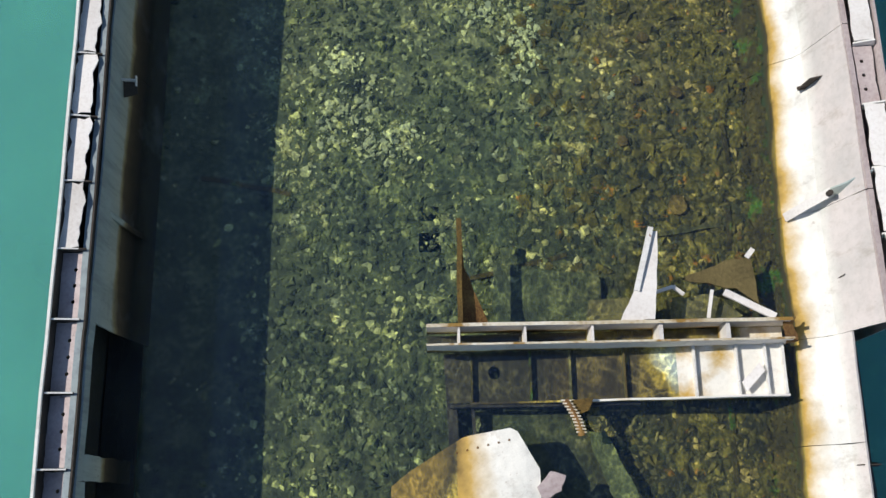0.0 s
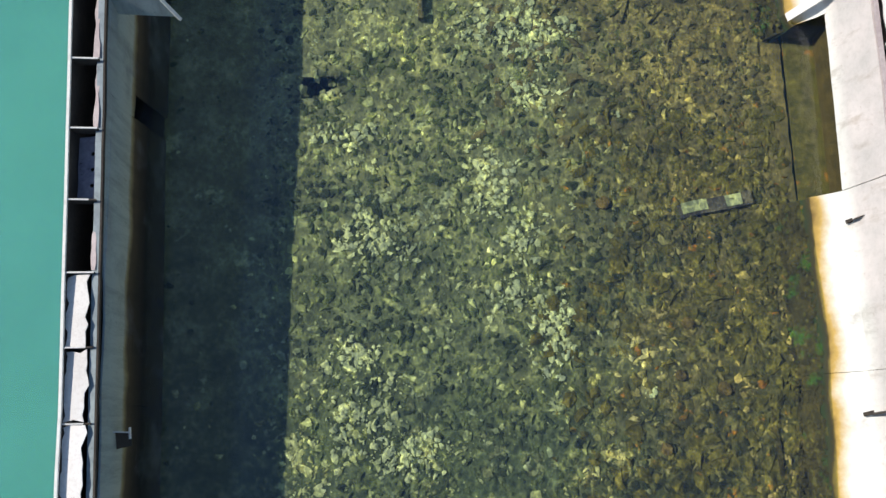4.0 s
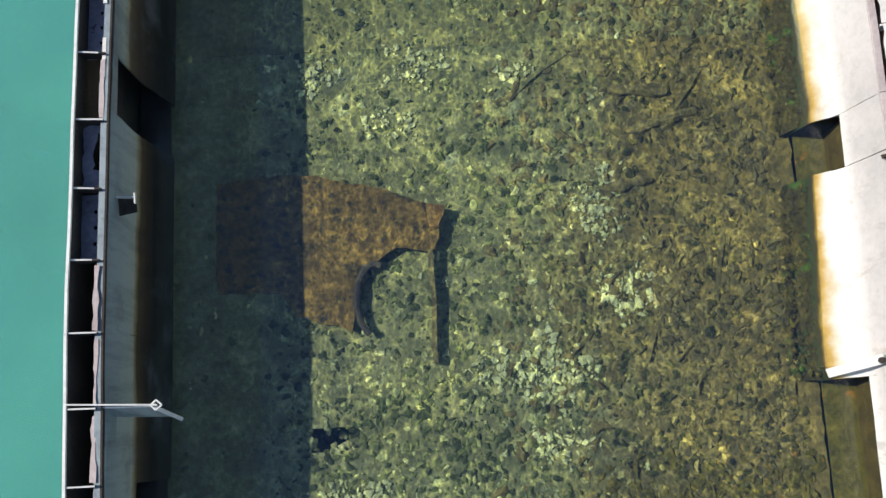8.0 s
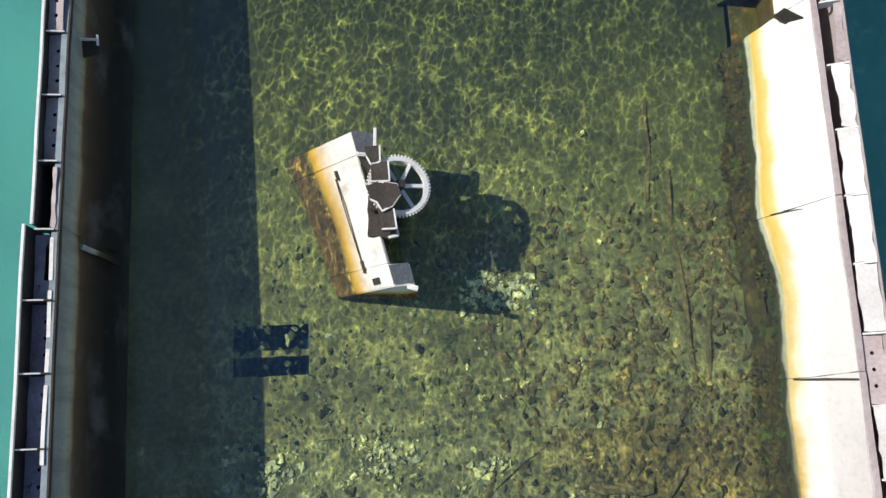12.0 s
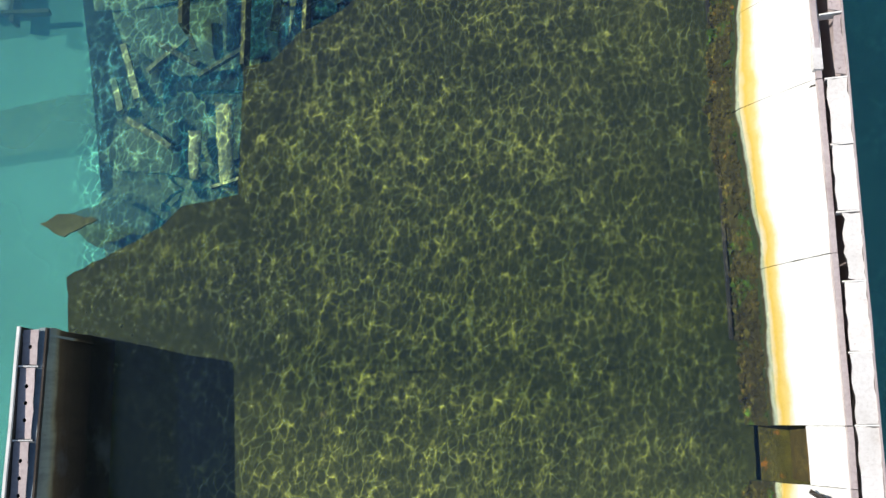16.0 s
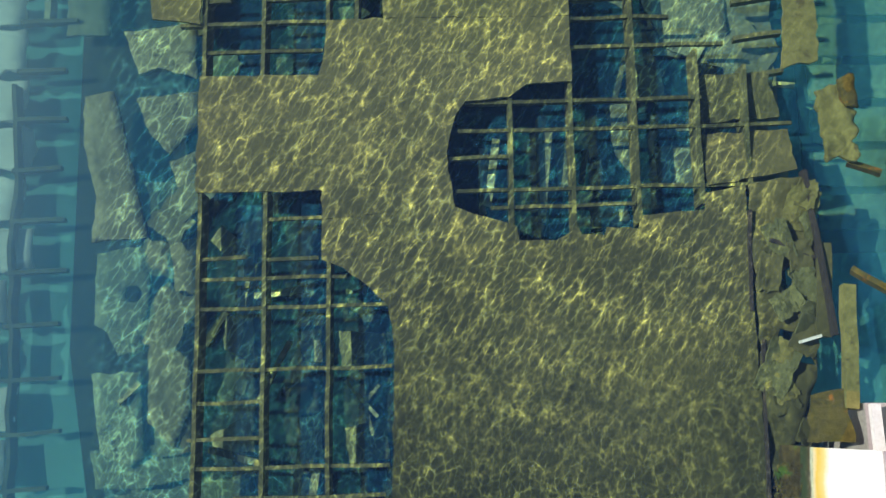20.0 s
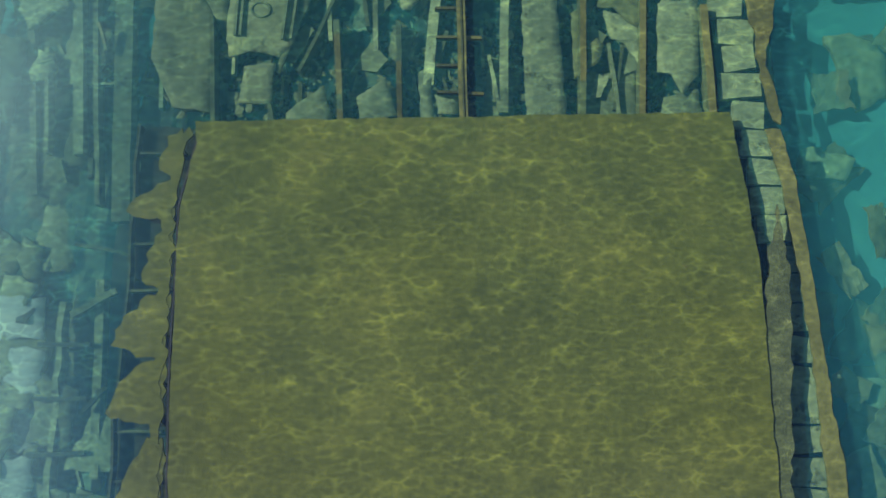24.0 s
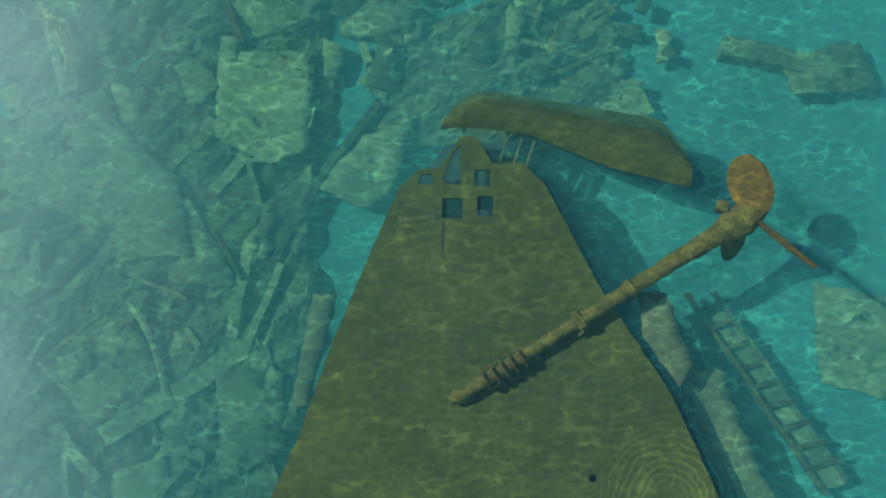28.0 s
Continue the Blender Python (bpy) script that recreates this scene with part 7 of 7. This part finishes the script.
# cross-shaped bracket and slats seen inside the grid
for a, b in (((-0.35, 23.55), (0.0, 23.15)), ((0.02, 23.5), (-0.2, 23.25)), ((-0.15, 23.3), (-0.05, 22.95))):
    beam_piece(*a, *b, -0.95, 0.04, 0.03, DEBRIS, "thin bar of a forked bracket inside a deck hole", "bracket_bar")
for x, y0, y1 in ((1.28, 25.5, 26.3), (1.9, 25.3, 26.4), (-0.8, 21.9, 22.6), (-0.95, 22.0, 22.9), (-1.6, 23.9, 24.7)):
    beam_piece(x, y0, x + 0.12, y1, -0.98, 0.09, 0.05, DEBRIS, "pale stringer lying inside a deck hole", "stringer", x)

# ---- port side beams and boulder beside the debris field ----
for k, (x0, y0, x1, y1, w, z) in enumerate(((-3.81, 36.46, -3.56, 33.2, 0.22, -1.35), (-4.39, 36.16, -4.16, 34.0, 0.12, -1.4), (-4.69, 35.33, -4.55, 34.0, 0.05, -1.4), (-4.2, 36.3, -3.9, 33.4, 0.06, -1.45), (-5.0, 36.0, -4.7, 33.5, 0.08, -1.5), (-3.3, 36.4, -3.2, 34.6, 0.05, -1.35), (-5.4, 35.0, -5.2, 32.0, 0.10, -1.5), (-3.75, 32.5, -3.6, 30.2, 0.10, -1.4))):
    beam_piece(x0, y0, x1, y1, z, w, 0.2, DEBRIS, "pale silted beam lying on the seabed", seed=k)
for k, (x, y, w, h, z) in enumerate(((-4.72, 37.05, 1.15, 1.15, -1.6), (-5.35, 37.1, 0.7, 0.9, -1.66), (-4.35, 40.5, 0.5, 0.45, -1.84), (-4.75, 40.2, 0.5, 0.5, -1.84), (-2.85, 44.6, 1.0, 0.6, -1.85), (-1.3, 44.6, 0.9, 0.6, -1.85))):
    bm = bmesh.new()
    bmesh.ops.create_icosphere(bm, subdivisions=4, radius=1)
    for v in bm.verts:
        q = v.co * (1 + 0.42 * noise.noise(v.co * 1.3 + Vector((k, 0, 0))) + 0.16 * noise.noise(v.co * 3.4) + 0.07 * noise.noise(v.co * 9))
        v.co = (x + q.x * w / 2, y + q.y * h / 2, z + q.z * 0.20)
    for f in bm.faces:
        f.smooth = True
    lone("boulder", bm, DEBRIS, "low silted mound on the seabed", "mound", "mounds on the seabed")

# ---- bow plate ----
bow_at = lambda u, v: ((u, v, -0.80 - 0.012 * (v - 38)), (0, 0, 1))
bow = base("bow_plate", 0.2, 40, -0.85, "long tapering silted steel plate with round and square holes, lying flat", "ship deck", kind="structure")
outline = [(-2.53, 37.85), (-1.18, 37.94), (2.84, 38.26), (2.91, 38.36), (2.63, 38.94), (2.08, 40.11), (1.27, 41.30), (0.66, 42.39), (0.43, 42.62), (0.06, 42.62), (-0.13, 42.92), (-0.30, 42.90), (-0.52, 42.55), (-0.76, 42.50), (-0.97, 42.30), (-1.33, 41.34), (-1.61, 40.59), (-1.95, 39.48), (-2.24, 38.75)]
holes = [disc_hole(x, y, r) for x, y, r in ((-1.63, 38.43, 0.075), (-0.84, 38.16, 0.065), (-0.53, 38.17, 0.055), (-0.03, 38.22, 0.07), (0.38, 38.23, 0.07), (0.80, 38.24, 0.05), (1.13, 38.27, 0.05), (1.89, 38.65, 0.08), (1.24, 39.20, 0.045))]
holes += [[(x0, y0), (x1, y0), (x1, y1), (x0, y1)] for x0, y0, x1, y1 in ((-0.76, 42.34, -0.60, 42.46), (-0.48, 41.97, -0.25, 42.20), (-0.09, 42.01, 0.09, 42.23), (-0.13, 42.34, 0.05, 42.53))]
holes.append([(-0.50, 42.42), (-0.44, 42.36), (-0.28, 42.36), (-0.30, 42.80), (-0.36, 42.76)])
part("plate", slab(ragged(outline, 0.12, 0.016), bow_at, 0.05, holes), DECK, bow)
part("crack", bar((-0.46, 41.92, -0.842), (-0.45, 41.5, -0.835), 0.03, 0.02, None, 0.02, 5), DARK, bow)
part("scar", bar((-0.95, 41.95, -0.84), (-0.55, 41.98, -0.84), 0.05, 0.02, None, 0.03, 6), FRAME, bow)
part("edge_bead", bar((-2.5, 37.86, -0.785), (2.85, 38.28, -0.785), 0.05, 0.06, None, 0.012, 26), FRAME, bow)
# dark sheet added so the bow plate's holes look shaded
lone("lower_plating", slab([(-2.0, 38.2), (2.4, 38.6), (0.55, 42.5), (0.2, 42.95), (-0.45, 42.9), (-0.9, 42.3)], level(-1.22), 0.04), DARK, "dark sheet added for the shade below the bow plate", "hull plating", kind="structure")
nose = base("stem_piece", 0.9, 43, -1.2, "rounded silted stem plate lying across the bow", "ship stem")
bm = bmesh.new()
grid = []
for i in range(25):
    s = i / 24
    x = -0.52 + 2.79 * s
    top = float(np.interp(s, (0, 0.05, 0.15, 0.9, 1), (43.10, 43.32, 43.50, 43.22, 42.86)))
    low = float(np.interp(s, (0, 0.15, 0.36, 0.68, 1), (43.0, 43.0, 42.94, 42.60, 42.40)))
    row = []
    for j in range(9):
        t = j / 8
        row.append(bm.verts.new((x, low + (top - low) * t, -0.98 + 0.28 * math.sin(min(1, t * 0.9 + 0.2) * math.pi) * min(1.0, s * 8 + 0.4))))
    grid.append(row)
for r_, t_ in zip(grid, grid[1:]):
    for j in range(8):
        bm.faces.new((r_[j], t_[j], t_[j + 1], r_[j + 1]))
bmesh.ops.recalc_face_normals(bm, faces=bm.faces)
bmesh.ops.solidify(bm, geom=bm.faces[:], thickness=0.03)
part("plate", bm, DECK, nose)
for k, (x, y) in enumerate(((0.15, 42.85), (0.3, 42.8), (0.45, 42.78))):
    part("rib", bar((x, y - 0.18, -1.0), (x + 0.1, y + 0.15, -0.95), 0.03, 0.1, None, 0.01, 4, k), FRAME, nose)

# ---- propeller and shaft ----
SHAFT = surface("weedy crust on a shaft", (0.035, 0.032, 0.007), (0.115, 0.10, 0.020), (0.25, 0.20, 0.035), 7, 26, 0.95, 1.0, ((0.05, 0.04, 0.01), 9, 0.60), 0.15)
BLADE = surface("orange rust crust", (0.05, 0.030, 0.004), (0.14, 0.085, 0.011), (0.32, 0.18, 0.018), 6, 26, 0.9, 1.0, ((0.34, 0.16, 0.016), 6, 0.63), 0.1)
prop = base("propeller_shaft", 1.2, 41, -0.8, "rusty propeller shaft with two blades, lying across the bow plate", "propeller")
P0, P1 = Vector((-0.31, 39.96, -0.70)), Vector((2.84, 42.07, -0.62))
ts = np.linspace(0, 1, 90)
part("shaft", tube([P0.lerp(P1, t) for t in ts], np.interp(ts, (0, 0.02, 0.36, 0.42, 0.56, 0.60, 0.70, 0.78, 0.86, 0.94, 1.0), (0.055, 0.07, 0.064, 0.075, 0.07, 0.085, 0.085, 0.095, 0.11, 0.14, 0.14)), 20, None, 0.018), SHAFT, prop)
d = (P1 - P0).normalized()
for t in (0.115, 0.145, 0.175, 0.205, 0.235):
    c = P0.lerp(P1, t)
    part("collar", tube([c - d * 0.009, c + d * 0.009], [0.135, 0.13], 14, None, 0.01), BLADE, prop)
for t in (0.43, 0.60):
    c = P0.lerp(P1, t)
    part("coupling", tube([c + d * q for q in (-0.05, -0.03, 0.0, 0.03, 0.05)], [0.075, 0.11, 0.105, 0.11, 0.075], 16, None, 0.04), SHAFT, prop)
part("hub", tube([P0.lerp(P1, t) for t in (0.92, 0.94, 0.96, 0.98, 1.0, 1.02, 1.04, 1.06)], [0.12, 0.15, 0.17, 0.18, 0.17, 0.15, 0.12, 0.07], 18, None, 0.05), SHAFT, prop)


def blade(root, tip, side, width, curl):
    bm = bmesh.new()
    grid = []
    for i in range(13):
        t = i / 12
        c = root.lerp(tip, t) + Vector((0, 0, curl * t * t))
        w = width * (0.35 + 0.65 * math.sin(min(1.0, t * 0.85 + 0.12) * math.pi) ** 0.8) * (1 if t < 0.9 else 1 - (t - 0.9) * 5)
        grid.append([bm.verts.new(c + side * w * (j / 6 - 0.5) + Vector((0, 0, 0.05 * math.sin(j / 6 * math.pi)))) for j in range(7)])
    for r_, t_ in zip(grid, grid[1:]):
        for j in range(6):
            bm.faces.new((r_[j], t_[j], t_[j + 1], r_[j + 1]))
    bmesh.ops.recalc_face_normals(bm, faces=bm.faces)
    bmesh.ops.solidify(bm, geom=bm.faces[:], thickness=0.025)
    return bm


part("blade", blade(Vector((2.86, 42.12, -0.50)), Vector((2.76, 42.66, -0.33)), Vector((0.9, -0.22, 0.25)).normalized(), 0.50, 0.04), BLADE, prop, "orange-brown rusty blade close under the surface")
part("blade", blade(Vector((2.92, 41.98, -0.50)), Vector((3.50, 41.50, -0.40)), Vector((0.12, 0.20, 0.97)).normalized(), 0.13, -0.04), BLADE, prop, "orange-brown rusty blade seen edge on")
part("blade", blade(Vector((2.72, 41.98, -0.7)), Vector((2.85, 41.7, -1.2)), Vector((0.7, 0.6, 0.1)).normalized(), 0.36, 0.0), SHAFT, prop)
part("lug", bar((2.50, 42.17, -0.58), (2.62, 42.14, -0.56), 0.12, 0.14, None, 0.03, 4), SHAFT, prop)
for k, (a, b) in enumerate((((1.0, 40.76, -0.72), (1.12, 40.88, -0.66)), ((1.52, 41.12, -0.72), (1.64, 41.26, -0.66)))):
    lone("bearing_block", bar(a, b, 0.16, 0.22, None, 0.03, 4, k), SHAFT, "crusted bearing block under the propeller shaft", "bearing")

# ---- wreckage on the sea floor beyond the bow ----
plate_piece([(1.75, 41.22), (2.06, 41.23), (2.35, 40.45), (2.2, 40.2), (1.81, 40.72)], -0.98, 0.0, 0.0, SILTED, "narrow silted plate leaning beside the bow plate", 91, 0.04, 0.03)
plate_piece([(2.2, 40.5), (2.6, 39.6), (3.3, 38.3), (3.6, 38.5), (3.1, 39.5), (2.75, 40.4)], -1.3, 0.0, 0.0, SILTED, "long silted side plate beside the bow plate", 92, 0.04, 0.04)
fr = base("ribbed_wreckage", 3.3, 40, -1.6, "sunken length of ribbed side framing on the seabed", "ship frames")
part("stringer", bar((2.42, 41.30, -1.56), (4.03, 39.05, -1.6), 0.05, 0.12, None, 0.03, 16), FRAME, fr)
part("stringer", bar((2.75, 41.35, -1.62), (4.3, 39.2, -1.64), 0.05, 0.12, None, 0.03, 16), DEBRIS, fr)
for k in range(9):
    t = 0.08 + k * 0.1
    x, y = 2.42 + 1.61 * t, 41.30 - 2.25 * t
    part("rib", bar((x, y, -1.58), (x + 0.38, y + 0.10, -1.64), 0.05, 0.08, None, 0.03, 5, k), FRAME, fr)
    part("panel", slab(ragged([(x + 0.05, y - 0.05), (x + 0.36, y + 0.06), (x + 0.5, y - 0.13), (x + 0.19, y - 0.24)], 0.08, 0.02, k), level(-1.68), 0.03), DEBRIS, fr)
plate_piece([(-1.95, 41.13), (-1.68, 41.14), (-1.98, 39.82), (-2.16, 39.8)], -1.5, 0.1, 0.0, SILTED, "pale upright-sided plate beside the bow plate", 93, 0.05, 0.02)
for k, (x0, y0, x1, y1, w) in enumerate(((-4.35, 39.36, -2.62, 40.57, 0.24), (-4.26, 42.12, -5.59, 40.67, 0.12), (-4.91, 39.51, -4.39, 38.88, 0.14), (-5.15, 40.22, -4.26, 41.0, 0.10), (-1.99, 42.54, -2.53, 41.37, 0.10), (-1.30, 43.54, -1.99, 42.54, 0.10), (-3.5, 42.9, -2.9, 43.5, 0.12), (-3.3, 42.3, -2.6, 43.2, 0.14), (-2.75, 41.9, -2.95, 40.6, 0.14), (-2.4, 41.5, -2.75, 40.4, 0.09), (-3.6, 42.2, -2.9, 41.2, 0.08), (-3.0, 43.2, -2.6, 41.9, 0.07), (-5.5, 44.5, -5.0, 43.0, 0.1), (0.2, 44.4, 1.5, 44.1, 0.07), (2.9, 44.4, 4.0, 44.2, 0.25), (0.6, 43.9, 1.6, 44.3, 0.06), (-4.6, 38.2, -4.0, 37.4, 0.1), (-3.4, 38.6, -2.9, 37.6, 0.08))):
    beam_piece(x0, y0, x1, y1, -1.68, w, 0.25, FRAME if k in (1, 3, 4, 5) else DEBRIS, "silted length of beam on the seabed", "sunken_beam", k, 0.04)
lone("bent_pipe", tube([(-4.16, 40.97, -1.72), (-3.98, 40.72, -1.7), (-3.83, 40.46, -1.69), (-3.74, 40.2, -1.68), (-3.66, 39.95, -1.69), (-3.43, 39.58, -1.74)], [0.05] * 6, 10, None, 0.03), DEBRIS, "bent silted pipe lying across a beam on the seabed", "pipe")
lone("bent_pipe", tube([(-5.56, 44.6, -1.75), (-5.25, 44.3, -1.7), (-5.1, 43.95, -1.7), (-5.12, 43.5, -1.75)], [0.13, 0.14, 0.13, 0.12], 10, None, 0.05), DEBRIS, "thick curved silted pipe on the seabed", "pipe")
for k, (outline, holes_, z, lab) in enumerate((
        ([(-3.31, 44.07), (-2.11, 44.11), (-2.15, 42.88), (-2.6, 42.7), (-3.27, 43.0)], (), -1.68, "large smooth silted plate on the seabed"),
        ([(-5.6, 43.2), (-5.3, 43.35), (-4.68, 43.56), (-4.47, 43.15), (-3.67, 42.42), (-3.47, 41.54), (-4.33, 41.44), (-5.0, 42.0), (-5.9, 42.3)], (disc_hole(-5.05, 42.87, 0.1),), -1.66, "large brown silted plate with a round hole"),
        ([(-2.06, 42.43), (-1.46, 43.06), (-0.88, 43.36), (-1.0, 42.7), (-1.10, 42.40), (-1.42, 42.19)], (), -1.7, "pale silted plate leaning against the bow"),
        ([(-5.2, 40.2), (-4.4, 40.95), (-3.95, 40.5), (-3.75, 40.0), (-4.5, 39.45)], (), -1.72, "hollow silted plate among the wreckage"),
        ([(-3.1, 40.4), (-2.3, 40.2), (-2.2, 39.3), (-2.9, 38.9)], (), -1.66, "smooth silted plate beside the bow plate"),
        ([(-4.2, 39.0), (-3.6, 39.2), (-3.4, 38.5), (-4.1, 38.2)], (), -1.68, "broken silted plate on the seabed"),
        ([(-4.0, 42.2), (-3.2, 41.8), (-2.9, 41.2), (-3.7, 41.2)], (), -1.68, "broken silted plate on the seabed"),
        ([(4.0, 41.5), (5.2, 41.3), (5.1, 40.1), (4.1, 40.3)], (), -1.78, "half-buried silted plate on the seabed"),
        ([(3.6, 44.3), (4.6, 44.5), (4.8, 43.9), (3.8, 43.8)], (), -1.7, "half-buried silted plate on the seabed"))):
    lone("sunken_plate", dent(slab(ragged(outline, 0.1, 0.04, k), tilt(outline[0][0], outline[0][1], z, rng.uniform(-0.06, 0.06), rng.uniform(-0.06, 0.06)), 0.07, holes_), 50 + k, 0.10, 0.03, 0.2, -1.64), DEBRIS, lab, "steel plate", "sunken plates round the bow")


def wreck_bed(name, x0, x1, y0, y1, step, z, amp, turn, keep, material, label, cap=-0.98):
    """Crushed plating and silt in ridges: one uneven sheet."""
    c, s = math.cos(turn), math.sin(turn)
    inner, keep = keep, lambda x, y: rise(inner(x, y) + 0.7 * noise.noise((x * 0.8, y * 0.8, 6)) * (1 if inner(x, y) < 0.999 else 0), 0, 1)
    nx, ny = int((x1 - x0) / step) + 1, int((y1 - y0) / step) + 1
    vs, fs = [], []
    for j in range(ny):
        for i in range(nx):
            x, y = x0 + i * step, y0 + j * step
            u, v = x * c + y * s, -x * s + y * c
            a = noise.noise((u * 2.6, v * 0.75, 4))
            b = noise.noise((u * 5.5, v * 2.2, 9))
            r = 0.5 - abs(noise.noise((u * 3.2 + 0.5 * b, v * 0.9, 15)))
            h = 0.55 * a + 0.25 * b + 0.7 * r + 0.12 * noise.noise((x * 15, y * 15, 2))
            vs.append((x + 0.4 * step * b, y + 0.4 * step * a, min(cap, z + amp * h * keep(x, y) - 0.9 * (1 - keep(x, y)))))
    for j in range(ny - 1):
        for i in range(nx - 1):
            k = j * nx + i
            fs.append((k, k + 1, k + nx + 1, k + nx))
    me = bpy.data.meshes.new(name)
    me.from_pydata(vs, [], fs)
    me.materials.append(material)
    return tagged(new(name, me), label, "wreckage", kind="stuff")


def rise(v, a, b):
    t = min(1.0, max(0.0, (v - a) / (b - a)))
    return t * t * (3 - 2 * t)


wreck_bed("wreckage", -3.4, -1.1, 19.3, 22.9, 0.05, -1.50, 0.34, 1.25, lambda x, y: rise(x, -3.4, -2.8) * rise(22.9 - y, 0, 0.5), SILTED, "crumpled silted plating beside the broken end of the ship's side")
# beds below the decks carry the holes' shade in their colour
wreck_bed("wreckage", -2.3, -0.1, 21.4, 29.2, 0.055, -1.44, 0.20, 0.5, lambda x, y: 1.0, SHADE_SILT, "crumpled plating with shade in its colour, seen through the deck holes")
wreck_bed("wreckage", 0.7, 4.7, 24.9, 29.3, 0.055, -1.40, 0.26, 0.9, lambda x, y: 1.0, SHADE_SILT, "crumpled plating with shade in its colour, seen through the wide deck hole")
wreck_bed("wreckage", -3.25, 3.3, 34.3, 38.6, 0.05, -1.42, 0.32, 0.0, lambda x, y: 1.0 if x > -3.1 else 0.6, SHADE_SILT, "crushed plating with shade in its colour in the ship's bottom", -1.1)
wreck_bed("wreckage", -7.0, -1.6, 36.8, 46.5, 0.055, -1.84, 0.30, -0.75, lambda x, y: rise(x, -7, -5.6) * rise(46.5 - y, 0, 1.5) * rise(-1.6 - x, 0, 0.5), SILTED, "silted wreckage of plates and frames on the seabed", -1.64)
wreck_bed("wreckage", -1.6, 2.2, 43.0, 46.5, 0.055, -1.84, 0.30, -1.1, lambda x, y: rise(x, -1.6, -1.0) * rise(2.2 - x, 0, 0.8) * rise(46.5 - y, 0, 1.5), SILTED, "silted wreckage of plates and frames ahead of the bow", -1.64)
wreck_bed("wreckage", -6.5, -3.4, 27.5, 36.8, 0.07, -1.70, 0.24, 0.0, lambda x, y: rise(x, -6.5, -5.2) * rise(y, 27.5, 29.5) * rise(-3.4 - x, 0, 0.5), SILTED, "silted plates and frames on the seabed along the wreck")
for k in range(70):
    x = rng.choice((rng.uniform(-6.0, -2.2), rng.uniform(-6.0, -2.2), rng.uniform(-2.0, 1.8)))
    y = rng.uniform(37.2, 44.8) if x < -2 else rng.uniform(43.4, 46.0)
    g, s = rng.uniform(0, 3.14), rng.uniform(0.15, 0.6)
    if k % 2:
        crumple(x, y, rng.uniform(-1.82, -1.66), s, s * rng.uniform(0.8, 1.6), 100 + k)
    else:
        beam_piece(x, y, x + s * 1.3 * math.cos(g), y + s * 1.3 * math.sin(g), rng.uniform(-1.76, -1.62), rng.uniform(0.04, 0.10), 0.2, rng.choice((DEBRIS, FRAME)), "short silted bar on the seabed", "sunken_bar", k, 0.04)
